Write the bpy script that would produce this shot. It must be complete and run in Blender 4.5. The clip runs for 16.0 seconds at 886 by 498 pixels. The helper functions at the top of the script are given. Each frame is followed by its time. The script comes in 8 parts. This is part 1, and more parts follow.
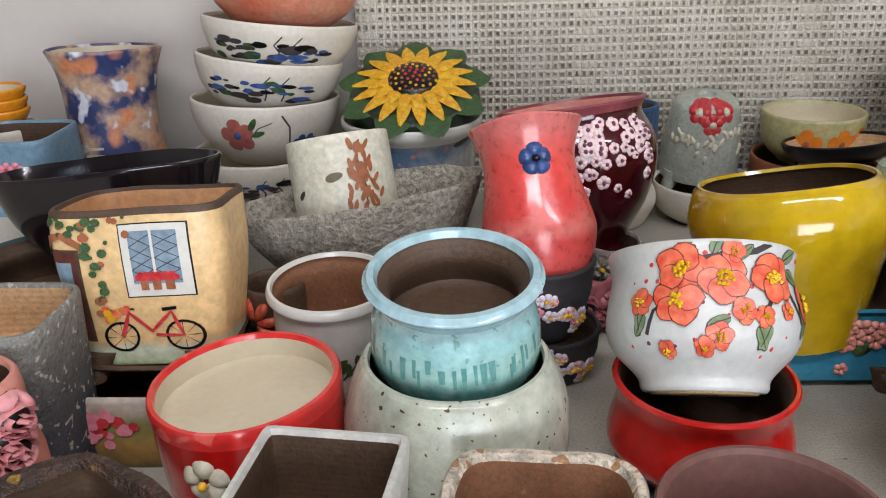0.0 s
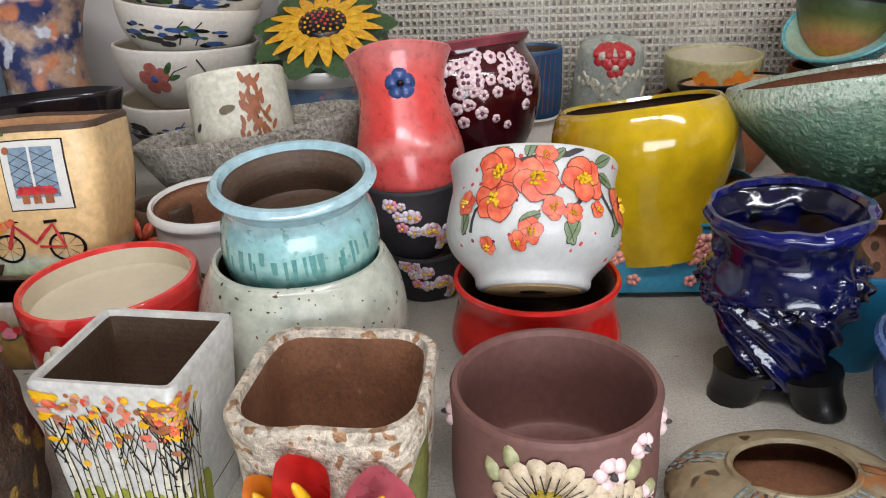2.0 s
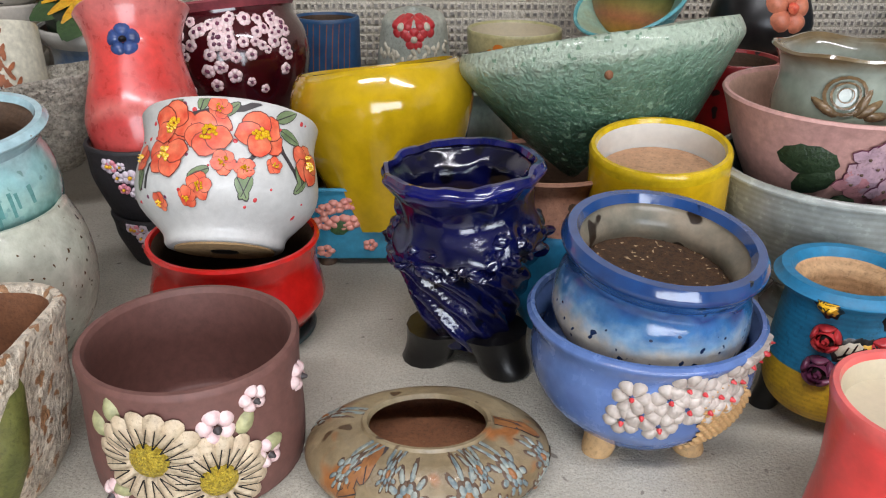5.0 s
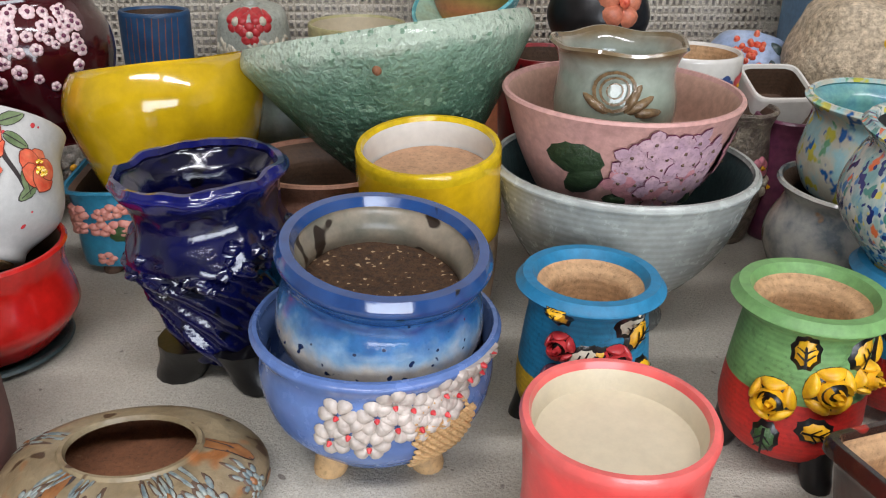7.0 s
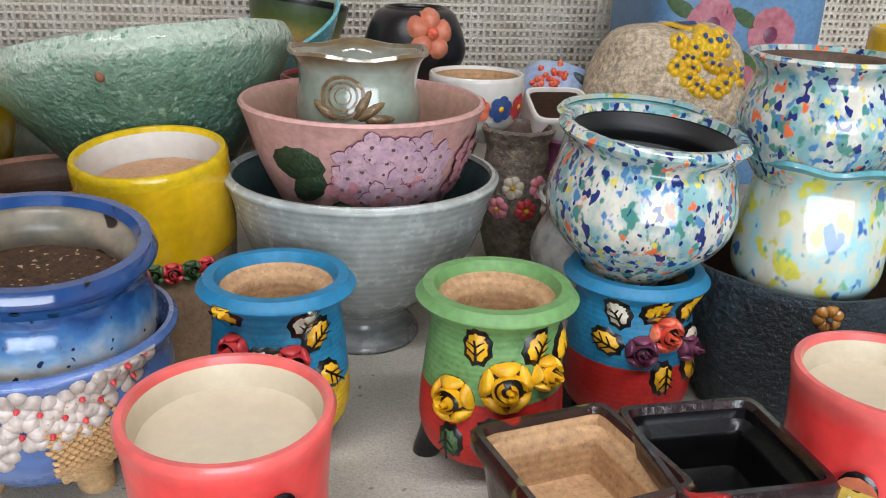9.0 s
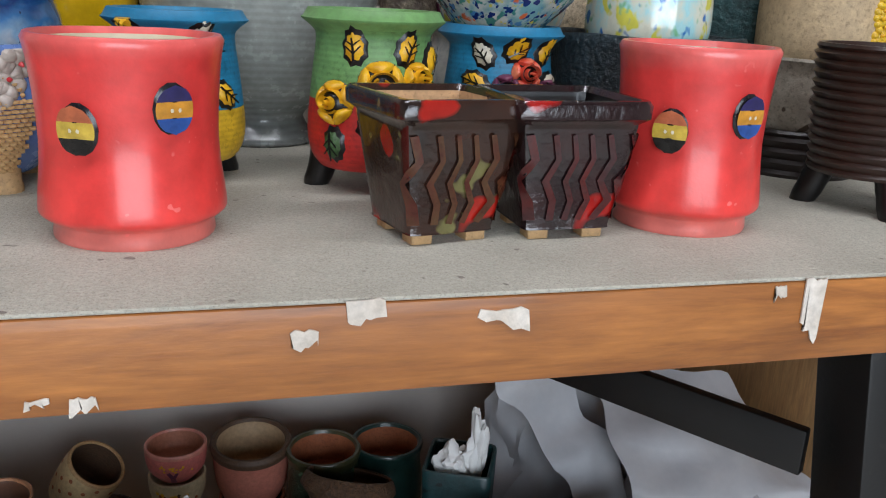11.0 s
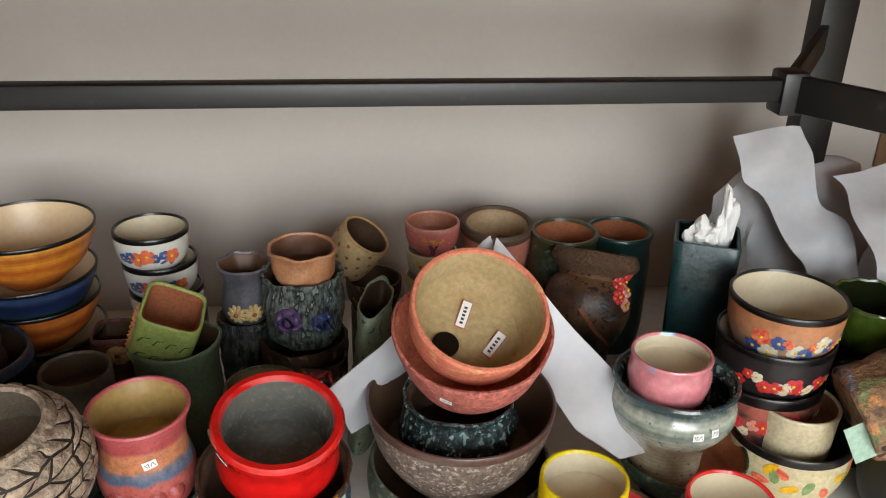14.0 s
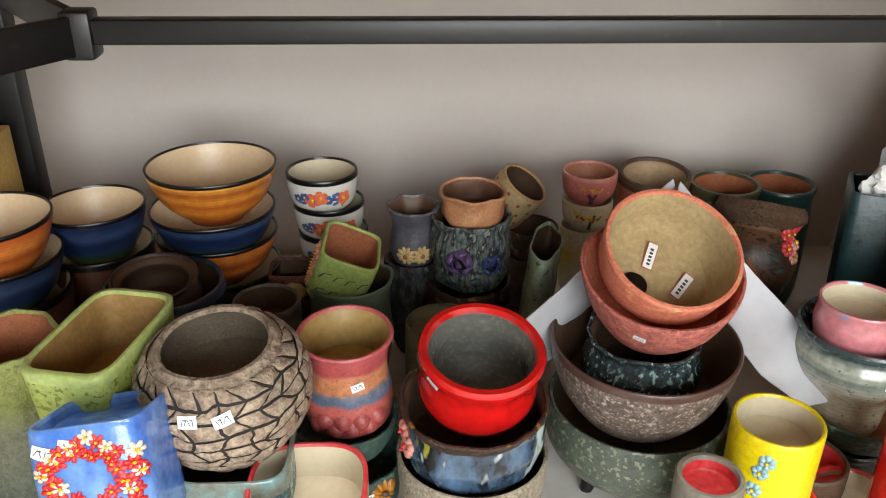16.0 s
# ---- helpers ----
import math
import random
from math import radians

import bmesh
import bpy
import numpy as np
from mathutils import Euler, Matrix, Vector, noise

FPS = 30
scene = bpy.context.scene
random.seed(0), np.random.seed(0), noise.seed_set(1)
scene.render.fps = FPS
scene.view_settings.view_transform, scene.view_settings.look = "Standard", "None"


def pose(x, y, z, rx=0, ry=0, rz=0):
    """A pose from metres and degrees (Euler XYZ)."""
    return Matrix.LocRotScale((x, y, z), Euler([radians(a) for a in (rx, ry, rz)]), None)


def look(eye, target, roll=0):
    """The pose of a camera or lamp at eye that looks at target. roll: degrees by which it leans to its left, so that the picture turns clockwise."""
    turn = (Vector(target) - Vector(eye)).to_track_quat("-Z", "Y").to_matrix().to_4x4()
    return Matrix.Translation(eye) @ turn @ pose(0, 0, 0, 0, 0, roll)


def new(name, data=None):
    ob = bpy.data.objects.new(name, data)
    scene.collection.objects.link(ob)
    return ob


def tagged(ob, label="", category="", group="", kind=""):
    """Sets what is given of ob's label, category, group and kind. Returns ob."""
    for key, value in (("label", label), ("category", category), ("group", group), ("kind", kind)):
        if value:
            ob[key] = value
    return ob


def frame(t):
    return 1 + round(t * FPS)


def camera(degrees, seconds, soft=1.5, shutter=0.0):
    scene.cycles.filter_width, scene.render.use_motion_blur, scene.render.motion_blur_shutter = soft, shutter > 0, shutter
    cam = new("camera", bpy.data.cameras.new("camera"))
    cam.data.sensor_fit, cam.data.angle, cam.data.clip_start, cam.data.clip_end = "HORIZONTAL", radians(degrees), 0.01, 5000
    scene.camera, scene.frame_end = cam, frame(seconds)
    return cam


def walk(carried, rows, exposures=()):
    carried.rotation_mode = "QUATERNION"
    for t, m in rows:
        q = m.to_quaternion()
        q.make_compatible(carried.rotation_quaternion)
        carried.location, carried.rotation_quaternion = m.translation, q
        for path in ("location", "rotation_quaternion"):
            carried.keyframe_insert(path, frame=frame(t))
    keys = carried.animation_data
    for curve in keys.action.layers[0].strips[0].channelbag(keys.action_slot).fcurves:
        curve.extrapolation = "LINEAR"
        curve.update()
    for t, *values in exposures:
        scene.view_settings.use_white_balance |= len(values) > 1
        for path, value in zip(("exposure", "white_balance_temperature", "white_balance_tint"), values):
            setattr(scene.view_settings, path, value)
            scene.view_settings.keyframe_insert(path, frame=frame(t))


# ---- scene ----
cam = camera(55.57, 16.0, soft=1.1)
# seconds, place in metres, then yaw, pitch, roll in degrees
ROWS = [
    (0, 0.2514, -0.1572, 1.1503, 2.20, -22.68, 1.50),
    (0.5, 0.2873, -0.1581, 1.1486, 2.06, -23.01, 1.52),
    (1, 0.3244, -0.1695, 1.1369, 1.90, -23.40, 1.67),
    (1.5, 0.3518, -0.1905, 1.1248, 1.91, -23.77, 1.88),
    (2, 0.3665, -0.2185, 1.1184, 2.08, -24.15, 1.83),
    (2.5, 0.3848, -0.2360, 1.1037, 1.85, -24.67, 1.54),
    (3, 0.4151, -0.2320, 1.0897, 1.34, -24.91, 1.21),
    (3.2, 0.4292, -0.2270, 1.0882, 0.94, -24.89, 0.91),
    (5.3, 0.5678, -0.2145, 1.0931, -2.45, -25.04, -0.58),
    (5.5, 0.5847, -0.2093, 1.0918, -2.84, -25.08, -0.65),
    (6, 0.6152, -0.2041, 1.0894, -3.76, -25.17, -0.93),
    (6.5, 0.6494, -0.2014, 1.0878, -4.54, -25.19, -1.01),
    (7, 0.6815, -0.1951, 1.0871, -5.44, -25.20, -1.12),
    (7.5, 0.7131, -0.1933, 1.0893, -6.46, -25.12, -1.22),
    (8, 0.7552, -0.1898, 1.0895, -7.52, -24.44, -1.28),
    (8.2, 0.7738, -0.1877, 1.0862, -7.88, -23.98, -1.30),
    (10.3, 0.8716, -0.2883, 0.9436, -12.34, -16.19, -2.76),
    (10.5, 0.8630, -0.3018, 0.9280, -12.99, -16.30, -2.63),
    (11, 0.8425, -0.3327, 0.8794, -14.47, -17.17, -2.54),
    (11.5, 0.8127, -0.3573, 0.8412, -15.13, -18.70, -2.22),
    (12, 0.7598, -0.3741, 0.8147, -15.18, -20.51, -1.75),
    (12.5, 0.7128, -0.3887, 0.7847, -14.62, -22.73, -1.27),
    (13, 0.6642, -0.4075, 0.7725, -13.65, -23.38, -1.17),
    (13.5, 0.6241, -0.4144, 0.7656, -11.05, -23.94, -1.37),
    (14, 0.5872, -0.4215, 0.7540, -8.12, -24.82, -1.56),
    (14.5, 0.5493, -0.4235, 0.7395, -5.77, -25.45, -1.50),
    (15, 0.5197, -0.4269, 0.7318, -4.17, -25.90, -1.02),
    (15.5, 0.4847, -0.4311, 0.7256, -3.47, -26.21, -0.73),
    (16, 0.4543, -0.4361, 0.7219, -2.90, -26.83, -0.48),
]
walk(cam, [(t, pose(x, y, z, 90 + pitch, roll, yaw)) for t, x, y, z, yaw, pitch, roll in ROWS],
     [(0, 0.0, 6300, 13), (3, 0.0, 6300, 13), (5.5, 0.0, 6350, 14), (8.2, 0.08, 6350, 14), (10.5, -0.33, 6100, 12), (11.0, -0.4, 6150, 12), (11.5, -0.28, 6300, 12), (12.5, 0.25, 6550, 12), (13.5, 0.5, 6950, 11), (16, 0.64, 6950, 11)])

# ---- world and light ----
world = bpy.data.worlds.new("sky")
scene.world = world
world.use_nodes = True
sky = world.node_tree.nodes.new("ShaderNodeTexSky")
sky.sky_type, sky.sun_disc = "NISHITA", False
sky.sun_elevation, sky.sun_rotation = radians(40), radians(200)
world.node_tree.links.new(sky.outputs[0], world.node_tree.nodes["Background"].inputs[0])
world.node_tree.nodes["Background"].inputs[1].default_value = 0.1


def area_lamp(name, m, sx, sy, watts, colour):
    d = bpy.data.lights.new(name, "AREA")
    d.shape, d.size, d.size_y, d.energy, d.color = "RECTANGLE", sx, sy, watts, colour
    ob = new(name, d)
    ob.matrix_world = m
    return ob


area_lamp("window_daylight", look((1.0, -2.75, 1.15), (0.7, 0.4, 0.6)), 2.3, 1.3, 86, (0.88, 0.95, 1.0))
area_lamp("ceiling_tube_light", look((0.1, -0.75, 2.55), (0.1, -0.75, 0)), 1.2, 0.16, 25, (0.98, 0.98, 1.0))
area_lamp("ceiling_tube_light", look((1.5, -0.75, 2.55), (1.5, -0.75, 0)), 1.2, 0.16, 25, (0.98, 0.98, 1.0))

# ---- materials ----
MATS = {}


def nodes_of(name):
    m = bpy.data.materials.new(name)
    m.use_nodes = True
    nt = m.node_tree
    b = nt.nodes["Principled BSDF"]

    def add(kind, **kw):
        n = nt.nodes.new("ShaderNode" + kind)
        for k, v in kw.items():
            if k in n.inputs:
                n.inputs[k].default_value = v
        return n

    return m, nt, b, add


def lin(c):
    """A colour from its display values."""
    return tuple((v / 12.92 if v <= 0.04045 else ((v + 0.055) / 1.055) ** 2.4) for v in c[:3]) + (1.0,)


def ramp(nt, stops, source, hard=False):
    r = nt.nodes.new("ShaderNodeValToRGB")
    r.color_ramp.interpolation = "CONSTANT" if hard else "LINEAR"
    e = r.color_ramp.elements
    while len(e) < len(stops):
        e.new(0.5)
    for el, (p, c) in zip(e, stops):
        el.position, el.color = p, c
    nt.links.new(source, r.inputs[0])
    return r.outputs[0]


def mixc(nt, fac, a, b, mode="MIX"):
    n = nt.nodes.new("ShaderNodeMix")
    n.data_type, n.blend_type = "RGBA", mode
    for sock, v in ((n.inputs[0], fac), (n.inputs[6], a), (n.inputs[7], b)):
        if hasattr(v, "links"):
            nt.links.new(v, sock)
        else:
            sock.default_value = v
    return n.outputs[2]


def finish(nt, b, add, colour, co, rough, bump, bscale, metal=0.0, coat=0.0, grain=1.0):
    """Fine value variation, patchy gloss and relief, common to all surfaces."""
    n2 = add("TexNoise", Scale=bscale, Detail=5.0, Roughness=0.6)
    nt.links.new(co, n2.inputs["Vector"])
    var = ramp(nt, [(0.32, (1 - 0.24 * grain,) * 3 + (1,)), (0.68, (1 + 0.08 * grain,) * 3 + (1,))], n2.outputs["Fac"])
    colour = mixc(nt, 1.0, colour, var, "MULTIPLY")
    if bump >= 0.15 and not coat:
        n6 = add("TexNoise", Scale=max(bscale * 2.2, 260.0), Detail=3.0, Roughness=0.7)
        nt.links.new(co, n6.inputs["Vector"])
        pits = ramp(nt, [(0.36, (0.42, 0.40, 0.38, 1)), (0.46, (1, 1, 1, 1)), (0.60, (1, 1, 1, 1)), (0.68, (1.22, 1.2, 1.16, 1))], n6.outputs["Fac"])
        colour = mixc(nt, min(0.35 + bump * 0.5, 0.8), colour, pits, "MULTIPLY")
    n7 = add("TexNoise", Scale=11.0, Detail=3.0)
    nt.links.new(co, n7.inputs["Vector"])
    colour = mixc(nt, 0.5 * min(grain, 1.0), colour, ramp(nt, [(0.35, (0.82, 0.80, 0.78, 1)), (0.62, (1.04, 1.04, 1.04, 1))], n7.outputs["Fac"]), "MULTIPLY")
    nt.links.new(colour, b.inputs["Base Color"])
    rr = add("MapRange")
    rr.inputs[3].default_value, rr.inputs[4].default_value = max(rough - 0.07, 0.03), min(rough + 0.09, 1)
    nt.links.new(n2.outputs["Fac"], rr.inputs[0])
    nt.links.new(rr.outputs[0], b.inputs["Roughness"])
    b.inputs["Metallic"].default_value = metal
    b.inputs["Coat Weight"].default_value = coat
    b.inputs["Coat Roughness"].default_value = 0.06
    bp = add("Bump", Strength=min(bump * 1.5, 1.0), Distance=0.0025 if bump < 0.45 else 0.006)
    nt.links.new(n2.outputs["Fac"], bp.inputs["Height"])
    nt.links.new(bp.outputs[0], b.inputs["Normal"])


def glaze(name, c1, c2=None, scale=35.0, rough=0.25, bump=0.08, bscale=160.0, speck=None, speck_at=0.66, speck_scale=130.0, coat=0.0, sharp=0.25, more=(), grain=1.0, flow=1.0):
    """Glazed or painted clay: two tones in soft patches, further tones in spots, specks and relief."""
    if name in MATS:
        return MATS[name]
    m, nt, b, add = nodes_of(name)
    co = add("TexCoord").outputs["Object"]
    if flow != 1.0:
        run = add("Mapping")
        run.inputs["Scale"].default_value = (1, 1, flow)
        nt.links.new(co, run.inputs["Vector"])
        co = run.outputs[0]
    n1 = add("TexNoise", Scale=scale, Detail=4.0, Roughness=0.55)
    nt.links.new(co, n1.inputs["Vector"])
    c2 = c2 or tuple(v * 0.88 for v in c1)
    if bump >= 0.45 and grain == 1.0:
        grain = 2.2
    col = ramp(nt, [(0.5 - sharp, lin(c1)), (0.5 + sharp, lin(c2))], n1.outputs["Fac"])
    for k, (c, at, sc) in enumerate(more):
        n3 = add("TexNoise", Scale=sc, Detail=2.0, W=k)
        n3.noise_dimensions = "4D"
        n3.inputs["W"].default_value = 3.1 * k + 1
        nt.links.new(co, n3.inputs["Vector"])
        col = mixc(nt, ramp(nt, [(at, (0, 0, 0, 1)), (at + 0.05, (1, 1, 1, 1))], n3.outputs["Fac"]), col, lin(c))
    if speck:
        n4 = add("TexNoise", Scale=speck_scale, Detail=1.0)
        nt.links.new(co, n4.inputs["Vector"])
        col = mixc(nt, ramp(nt, [(speck_at, (0, 0, 0, 1)), (speck_at + 0.03, (1, 1, 1, 1))], n4.outputs["Fac"]), col, lin(speck))
    finish(nt, b, add, col, co, rough, bump, bscale, 0.0, coat, grain)
    MATS[name] = m
    return m


def bands(name, stops, rough=0.35, bump=0.08, bscale=150.0, wobble=0.004, wscale=60.0, hard=False, span=0.2, speck=None, speck_at=0.66, coat=0.0, rings=0.0):
    """Glaze that changes with the height on the pot: stops of (metres above its foot, colour)."""
    if name in MATS:
        return MATS[name]
    m, nt, b, add = nodes_of(name)
    co = add("TexCoord").outputs["Object"]
    sep = add("SeparateXYZ")
    nt.links.new(co, sep.inputs[0])
    n1 = add("TexNoise", Scale=wscale, Detail=4.0)
    nt.links.new(co, n1.inputs["Vector"])
    a = add("Math")
    a.operation = "MULTIPLY_ADD"
    nt.links.new(n1.outputs["Fac"], a.inputs[0])
    a.inputs[1].default_value = 2 * wobble
    nt.links.new(sep.outputs["Z"], a.inputs[2])
    d = add("Math")
    d.operation = "MULTIPLY_ADD"
    d.inputs[1].default_value, d.inputs[2].default_value = 1 / span, -wobble / span
    nt.links.new(a.outputs[0], d.inputs[0])
    col = ramp(nt, [(max(z / span, 0), lin(c)) for z, c in stops], d.outputs[0], hard)
    if rings:
        w = add("TexWave", Scale=rings, Distortion=1.5, Detail=2.0)
        w.bands_direction = "Z"
        nt.links.new(co, w.inputs["Vector"])
        col = mixc(nt, 0.25, col, ramp(nt, [(0.2, (0.55, 0.5, 0.45, 1)), (0.8, (1, 1, 1, 1))], w.outputs["Fac"]), "MULTIPLY")
    if speck:
        n4 = add("TexNoise", Scale=160.0, Detail=1.0)
        nt.links.new(co, n4.inputs["Vector"])
        col = mixc(nt, ramp(nt, [(speck_at, (0, 0, 0, 1)), (speck_at + 0.03, (1, 1, 1, 1))], n4.outputs["Fac"]), col, lin(speck))
    finish(nt, b, add, col, co, rough, bump, bscale, 0.0, coat)
    MATS[name] = m
    return m


def wood(name, c1, c2, axis="X", scale=9.0, rough=0.45):
    if name in MATS:
        return MATS[name]
    m, nt, b, add = nodes_of(name)
    co = add("TexCoord").outputs["Object"]
    mp = add("Mapping")
    mp.inputs["Scale"].default_value = (0.12, 1, 1) if axis == "X" else (1, 1, 0.12)
    nt.links.new(co, mp.inputs["Vector"])
    n1 = add("TexNoise", Scale=scale * 6, Detail=6.0, Roughness=0.65, Distortion=0.6)
    nt.links.new(mp.outputs[0], n1.inputs["Vector"])
    n5 = add("TexNoise", Scale=7.0, Detail=3.0)
    nt.links.new(co, n5.inputs["Vector"])
    col = ramp(nt, [(0.3, lin(c2)), (0.62, lin(c1))], n1.outputs["Fac"])
    col = mixc(nt, 0.55, col, ramp(nt, [(0.35, (0.62, 0.55, 0.48, 1)), (0.6, (1.05, 1.03, 1, 1))], n5.outputs["Fac"]), "MULTIPLY")
    finish(nt, b, add, col, mp.outputs[0], rough, 0.06, 260.0, 0.0, 0.15)
    MATS[name] = m
    return m


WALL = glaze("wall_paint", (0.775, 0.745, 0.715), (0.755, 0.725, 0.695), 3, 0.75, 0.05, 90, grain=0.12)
# Darker grey for the unseen walls and ceiling, to cut bounced fill light.
FILLCUT = glaze("fill_cutting_grey", (0.60, 0.585, 0.565), (0.57, 0.555, 0.535), 3, 0.8, 0.05, 90, grain=0.12)
FLOORM = glaze("floor_paint", (0.86, 0.85, 0.82), (0.78, 0.77, 0.74), 8, 0.6, 0.05, 60, grain=0.3)
CLOTH = glaze("woven_vinyl", (0.745, 0.725, 0.67), (0.66, 0.64, 0.585), 14, 0.6, 0.4, 420, (0.5, 0.47, 0.43), 0.745, 110, grain=0.8)
BEAM = wood("table_beam_wood", (0.69, 0.44, 0.20), (0.50, 0.29, 0.115))
CAB = wood("cabinet_wood", (0.84, 0.68, 0.48), (0.78, 0.6, 0.4), "Z", 6)
STEEL = glaze("black_steel", (0.035, 0.035, 0.04), (0.06, 0.06, 0.06), 20, 0.42, 0.05, 200, (0.12, 0.11, 0.10), 0.74, 60)
COTTON = glaze("crochet_cotton", (0.93, 0.90, 0.84), (0.87, 0.83, 0.76), 30, 0.9, 0.5, 500, grain=0.9)
PAPER = glaze("white_paper", (0.93, 0.93, 0.92), (0.86, 0.86, 0.85), 20, 0.7, 0.05, 200, grain=0.2)
TAPE = glaze("old_tape", (0.86, 0.83, 0.79), (0.74, 0.69, 0.63), 60, 0.4, 0.1, 200)
INK = glaze("grey_ink", (0.25, 0.25, 0.27), None, 40, 0.7)

# ---- building helpers ----


def part(name, bm, material, parent, label="", smooth=True):
    me = bpy.data.meshes.new(name)
    bmesh.ops.recalc_face_normals(bm, faces=bm.faces)
    bm.to_mesh(me)
    bm.free()
    if smooth:
        me.polygons.foreach_set("use_smooth", [True] * len(me.polygons))
        me.set_sharp_from_angle(angle=radians(42))
    me.materials.append(material)
    ob = new(name, me)
    if parent is not None:
        ob.parent = parent
    if label:
        ob["label"] = label
    return ob


def box_bm(x0, x1, y0, y1, z0, z1, bevel=0.0, bm=None):
    bm = bm or bmesh.new()
    r = bmesh.ops.create_cube(bm, size=1, matrix=Matrix.LocRotScale(((x0 + x1) / 2, (y0 + y1) / 2, (z0 + z1) / 2), None, (x1 - x0, y1 - y0, z1 - z0)))
    if bevel:
        es = list({e for v in r["verts"] for e in v.link_edges})
        bmesh.ops.bevel(bm, geom=es, offset=bevel, segments=2, profile=0.5, affect="EDGES")
    return bm


def slab(name, x0, x1, y0, y1, z0, z1, material, label, bevel=0.0, kind="structure", category=""):
    ob = part(name, box_bm(x0, x1, y0, y1, z0, z1, bevel), material, None)
    return tagged(ob, label, category or name.split("_")[0], kind=kind)


def empty(name, m, label, category, group=""):
    ob = new(name)
    ob.matrix_world = m
    ob.empty_display_size = 0.02
    return tagged(ob, label, category, group)


def smooth_profile(pts, count=26):
    out = []
    n = len(pts)
    for i in range(n - 1):
        p = [pts[max(i - 1, 0)], pts[i], pts[i + 1], pts[min(i + 2, n - 1)]]
        k = max(2, count // (n - 1))
        for s in range(k):
            t = s / k
            out.append(tuple(0.5 * (2 * p[1][a] + (p[2][a] - p[0][a]) * t + (2 * p[0][a] - 5 * p[1][a] + 4 * p[2][a] - p[3][a]) * t * t
                                    + (3 * p[1][a] - p[0][a] - 3 * p[2][a] + p[3][a]) * t ** 3) for a in (0, 1)))
    out.append(pts[-1])
    return out


class Pot:
    """A thrown or hand-built pot: an outline (share of radius, share of height) turned round its axis, with a rim and a hollow."""

    def __init__(self, label, x, y, z1, H, R, prof, out, inn, rx=0, ry=0, rz=0, n=2.0, ax=1.0, ay=1.0, floor=0.25, thick=0.005, rim=None,
                 wob=0.0, wf=18.0, seg=56, wave=0.0, waves=8, swirl=0.0, name="flower_pot", group="", straight=False, rim_h=0.05, cat="flower pot"):
        self.R, self.H, self.n, self.ax, self.ay, self.wob, self.wf = R, H, n, ax, ay, wob, wf
        self.wave, self.waves, self.swirl = wave, waves, swirl
        raw = [(r * R, z * H) for r, z in prof]
        self.prof = raw if straight else smooth_profile(raw, 96 if swirl else 26)
        self.seedv = Vector((x * 13.7, y * 7.1, z1 * 5.3))
        turn = pose(0, 0, 0, rx, ry, rz)
        base = Vector((x, y, z1)) - turn.to_3x3() @ Vector((0, 0, H))
        self.root = empty(name, Matrix.Translation(base) @ turn, label, cat, group)
        p = self.prof
        rr, zz = p[-1]
        split = len(p)
        if rim is not None:
            split = max(i for i, q in enumerate(p) if q[1] <= H * (1 - rim_h)) + 1
        lip = [(rr + 0.0, zz), (rr - thick * 0.25, zz + thick * 0.42), (rr - thick * 0.75, zz + thick * 0.42), (rr - thick, zz - 0.001)]
        foot = [(0.0, 0.0), (p[0][0] * 0.9, 0.0)]
        self.body = self.lathe("body", foot + p[:split] + (lip[1:] if rim is None else []), out, seg)
        if rim is not None:
            self.lathe("rim", p[split - 1:] + lip[1:], rim, seg)
        zf = H * floor
        inner = [lip[-1]] + [(max(r - thick, 0.002), z) for r, z in reversed(p[:-1]) if z > zf and z < zz - 0.0015]
        rl = inner[-1][0]
        inner += [(rl * 0.97, zf), (rl * 0.8, zf - 0.001), (rl * 0.4, zf), (0.0, zf)]
        self.lathe("inside", inner, inn, seg)

    def fill(self, share, material, name="soil", bump=0.0015):
        """An uneven layer of soil or raw clay inside, at a share of the height."""
        z = self.H * share
        r = self.rad(z) - 0.0075
        bm = bmesh.new()
        rings = [[bm.verts.new((0, 0, z))]]
        for k in range(1, 9):
            rings.append([bm.verts.new(self.place(r * k / 8, a * 0.19635, z) + Vector((0, 0, bump * noise.noise(Vector((k * 0.9, a * 0.7, z * 40)))))) for a in range(32)])
        for x, y in zip(rings, rings[1:]):
            for a in range(32):
                b = (a + 1) % 32
                bm.faces.new((x[0], y[a], y[b]) if len(x) == 1 else (x[a], y[a], y[b], x[b]))
        return part(name, bm, material, self.root)

    def rad(self, z):
        p = self.prof
        for (r0, z0), (r1, z1) in zip(p, p[1:]):
            if min(z0, z1) <= z <= max(z0, z1) and z0 != z1:
                return r0 + (r1 - r0) * (z - z0) / (z1 - z0)
        return p[-1][0] if z > p[-1][1] else p[0][0]

    def place(self, r, th, z):
        th2 = th + self.swirl * z / self.H
        f = 1.0
        if self.n != 2.0:
            f = 1 / (abs(math.cos(th)) ** self.n + abs(math.sin(th)) ** self.n) ** (1 / self.n)
        if self.wave and z > 0 and not (self.swirl and z > 0.6 * self.H):
            f *= 1 + self.wave * math.sin(self.waves * th2) * (z / self.H if not self.swirl else 1)
        v = Vector((r * f * self.ax * math.cos(th), r * f * self.ay * math.sin(th), z))
        if self.wave and not self.swirl:
            v.z += self.wave * self.R * 0.8 * math.sin(self.waves * th) * max(0, z / self.H - 0.8) * 5
        if self.wob and r > 0.001:
            k = noise.noise(Vector((v.x, v.y, v.z)) * self.wf + self.seedv)
            v.x += v.x / r * k * self.wob
            v.y += v.y / r * k * self.wob
            v.z += 0.7 * self.wob * noise.noise(Vector((v.x, v.y, 7.0)) * self.wf + self.seedv) * min(1, z / self.H)
        return v

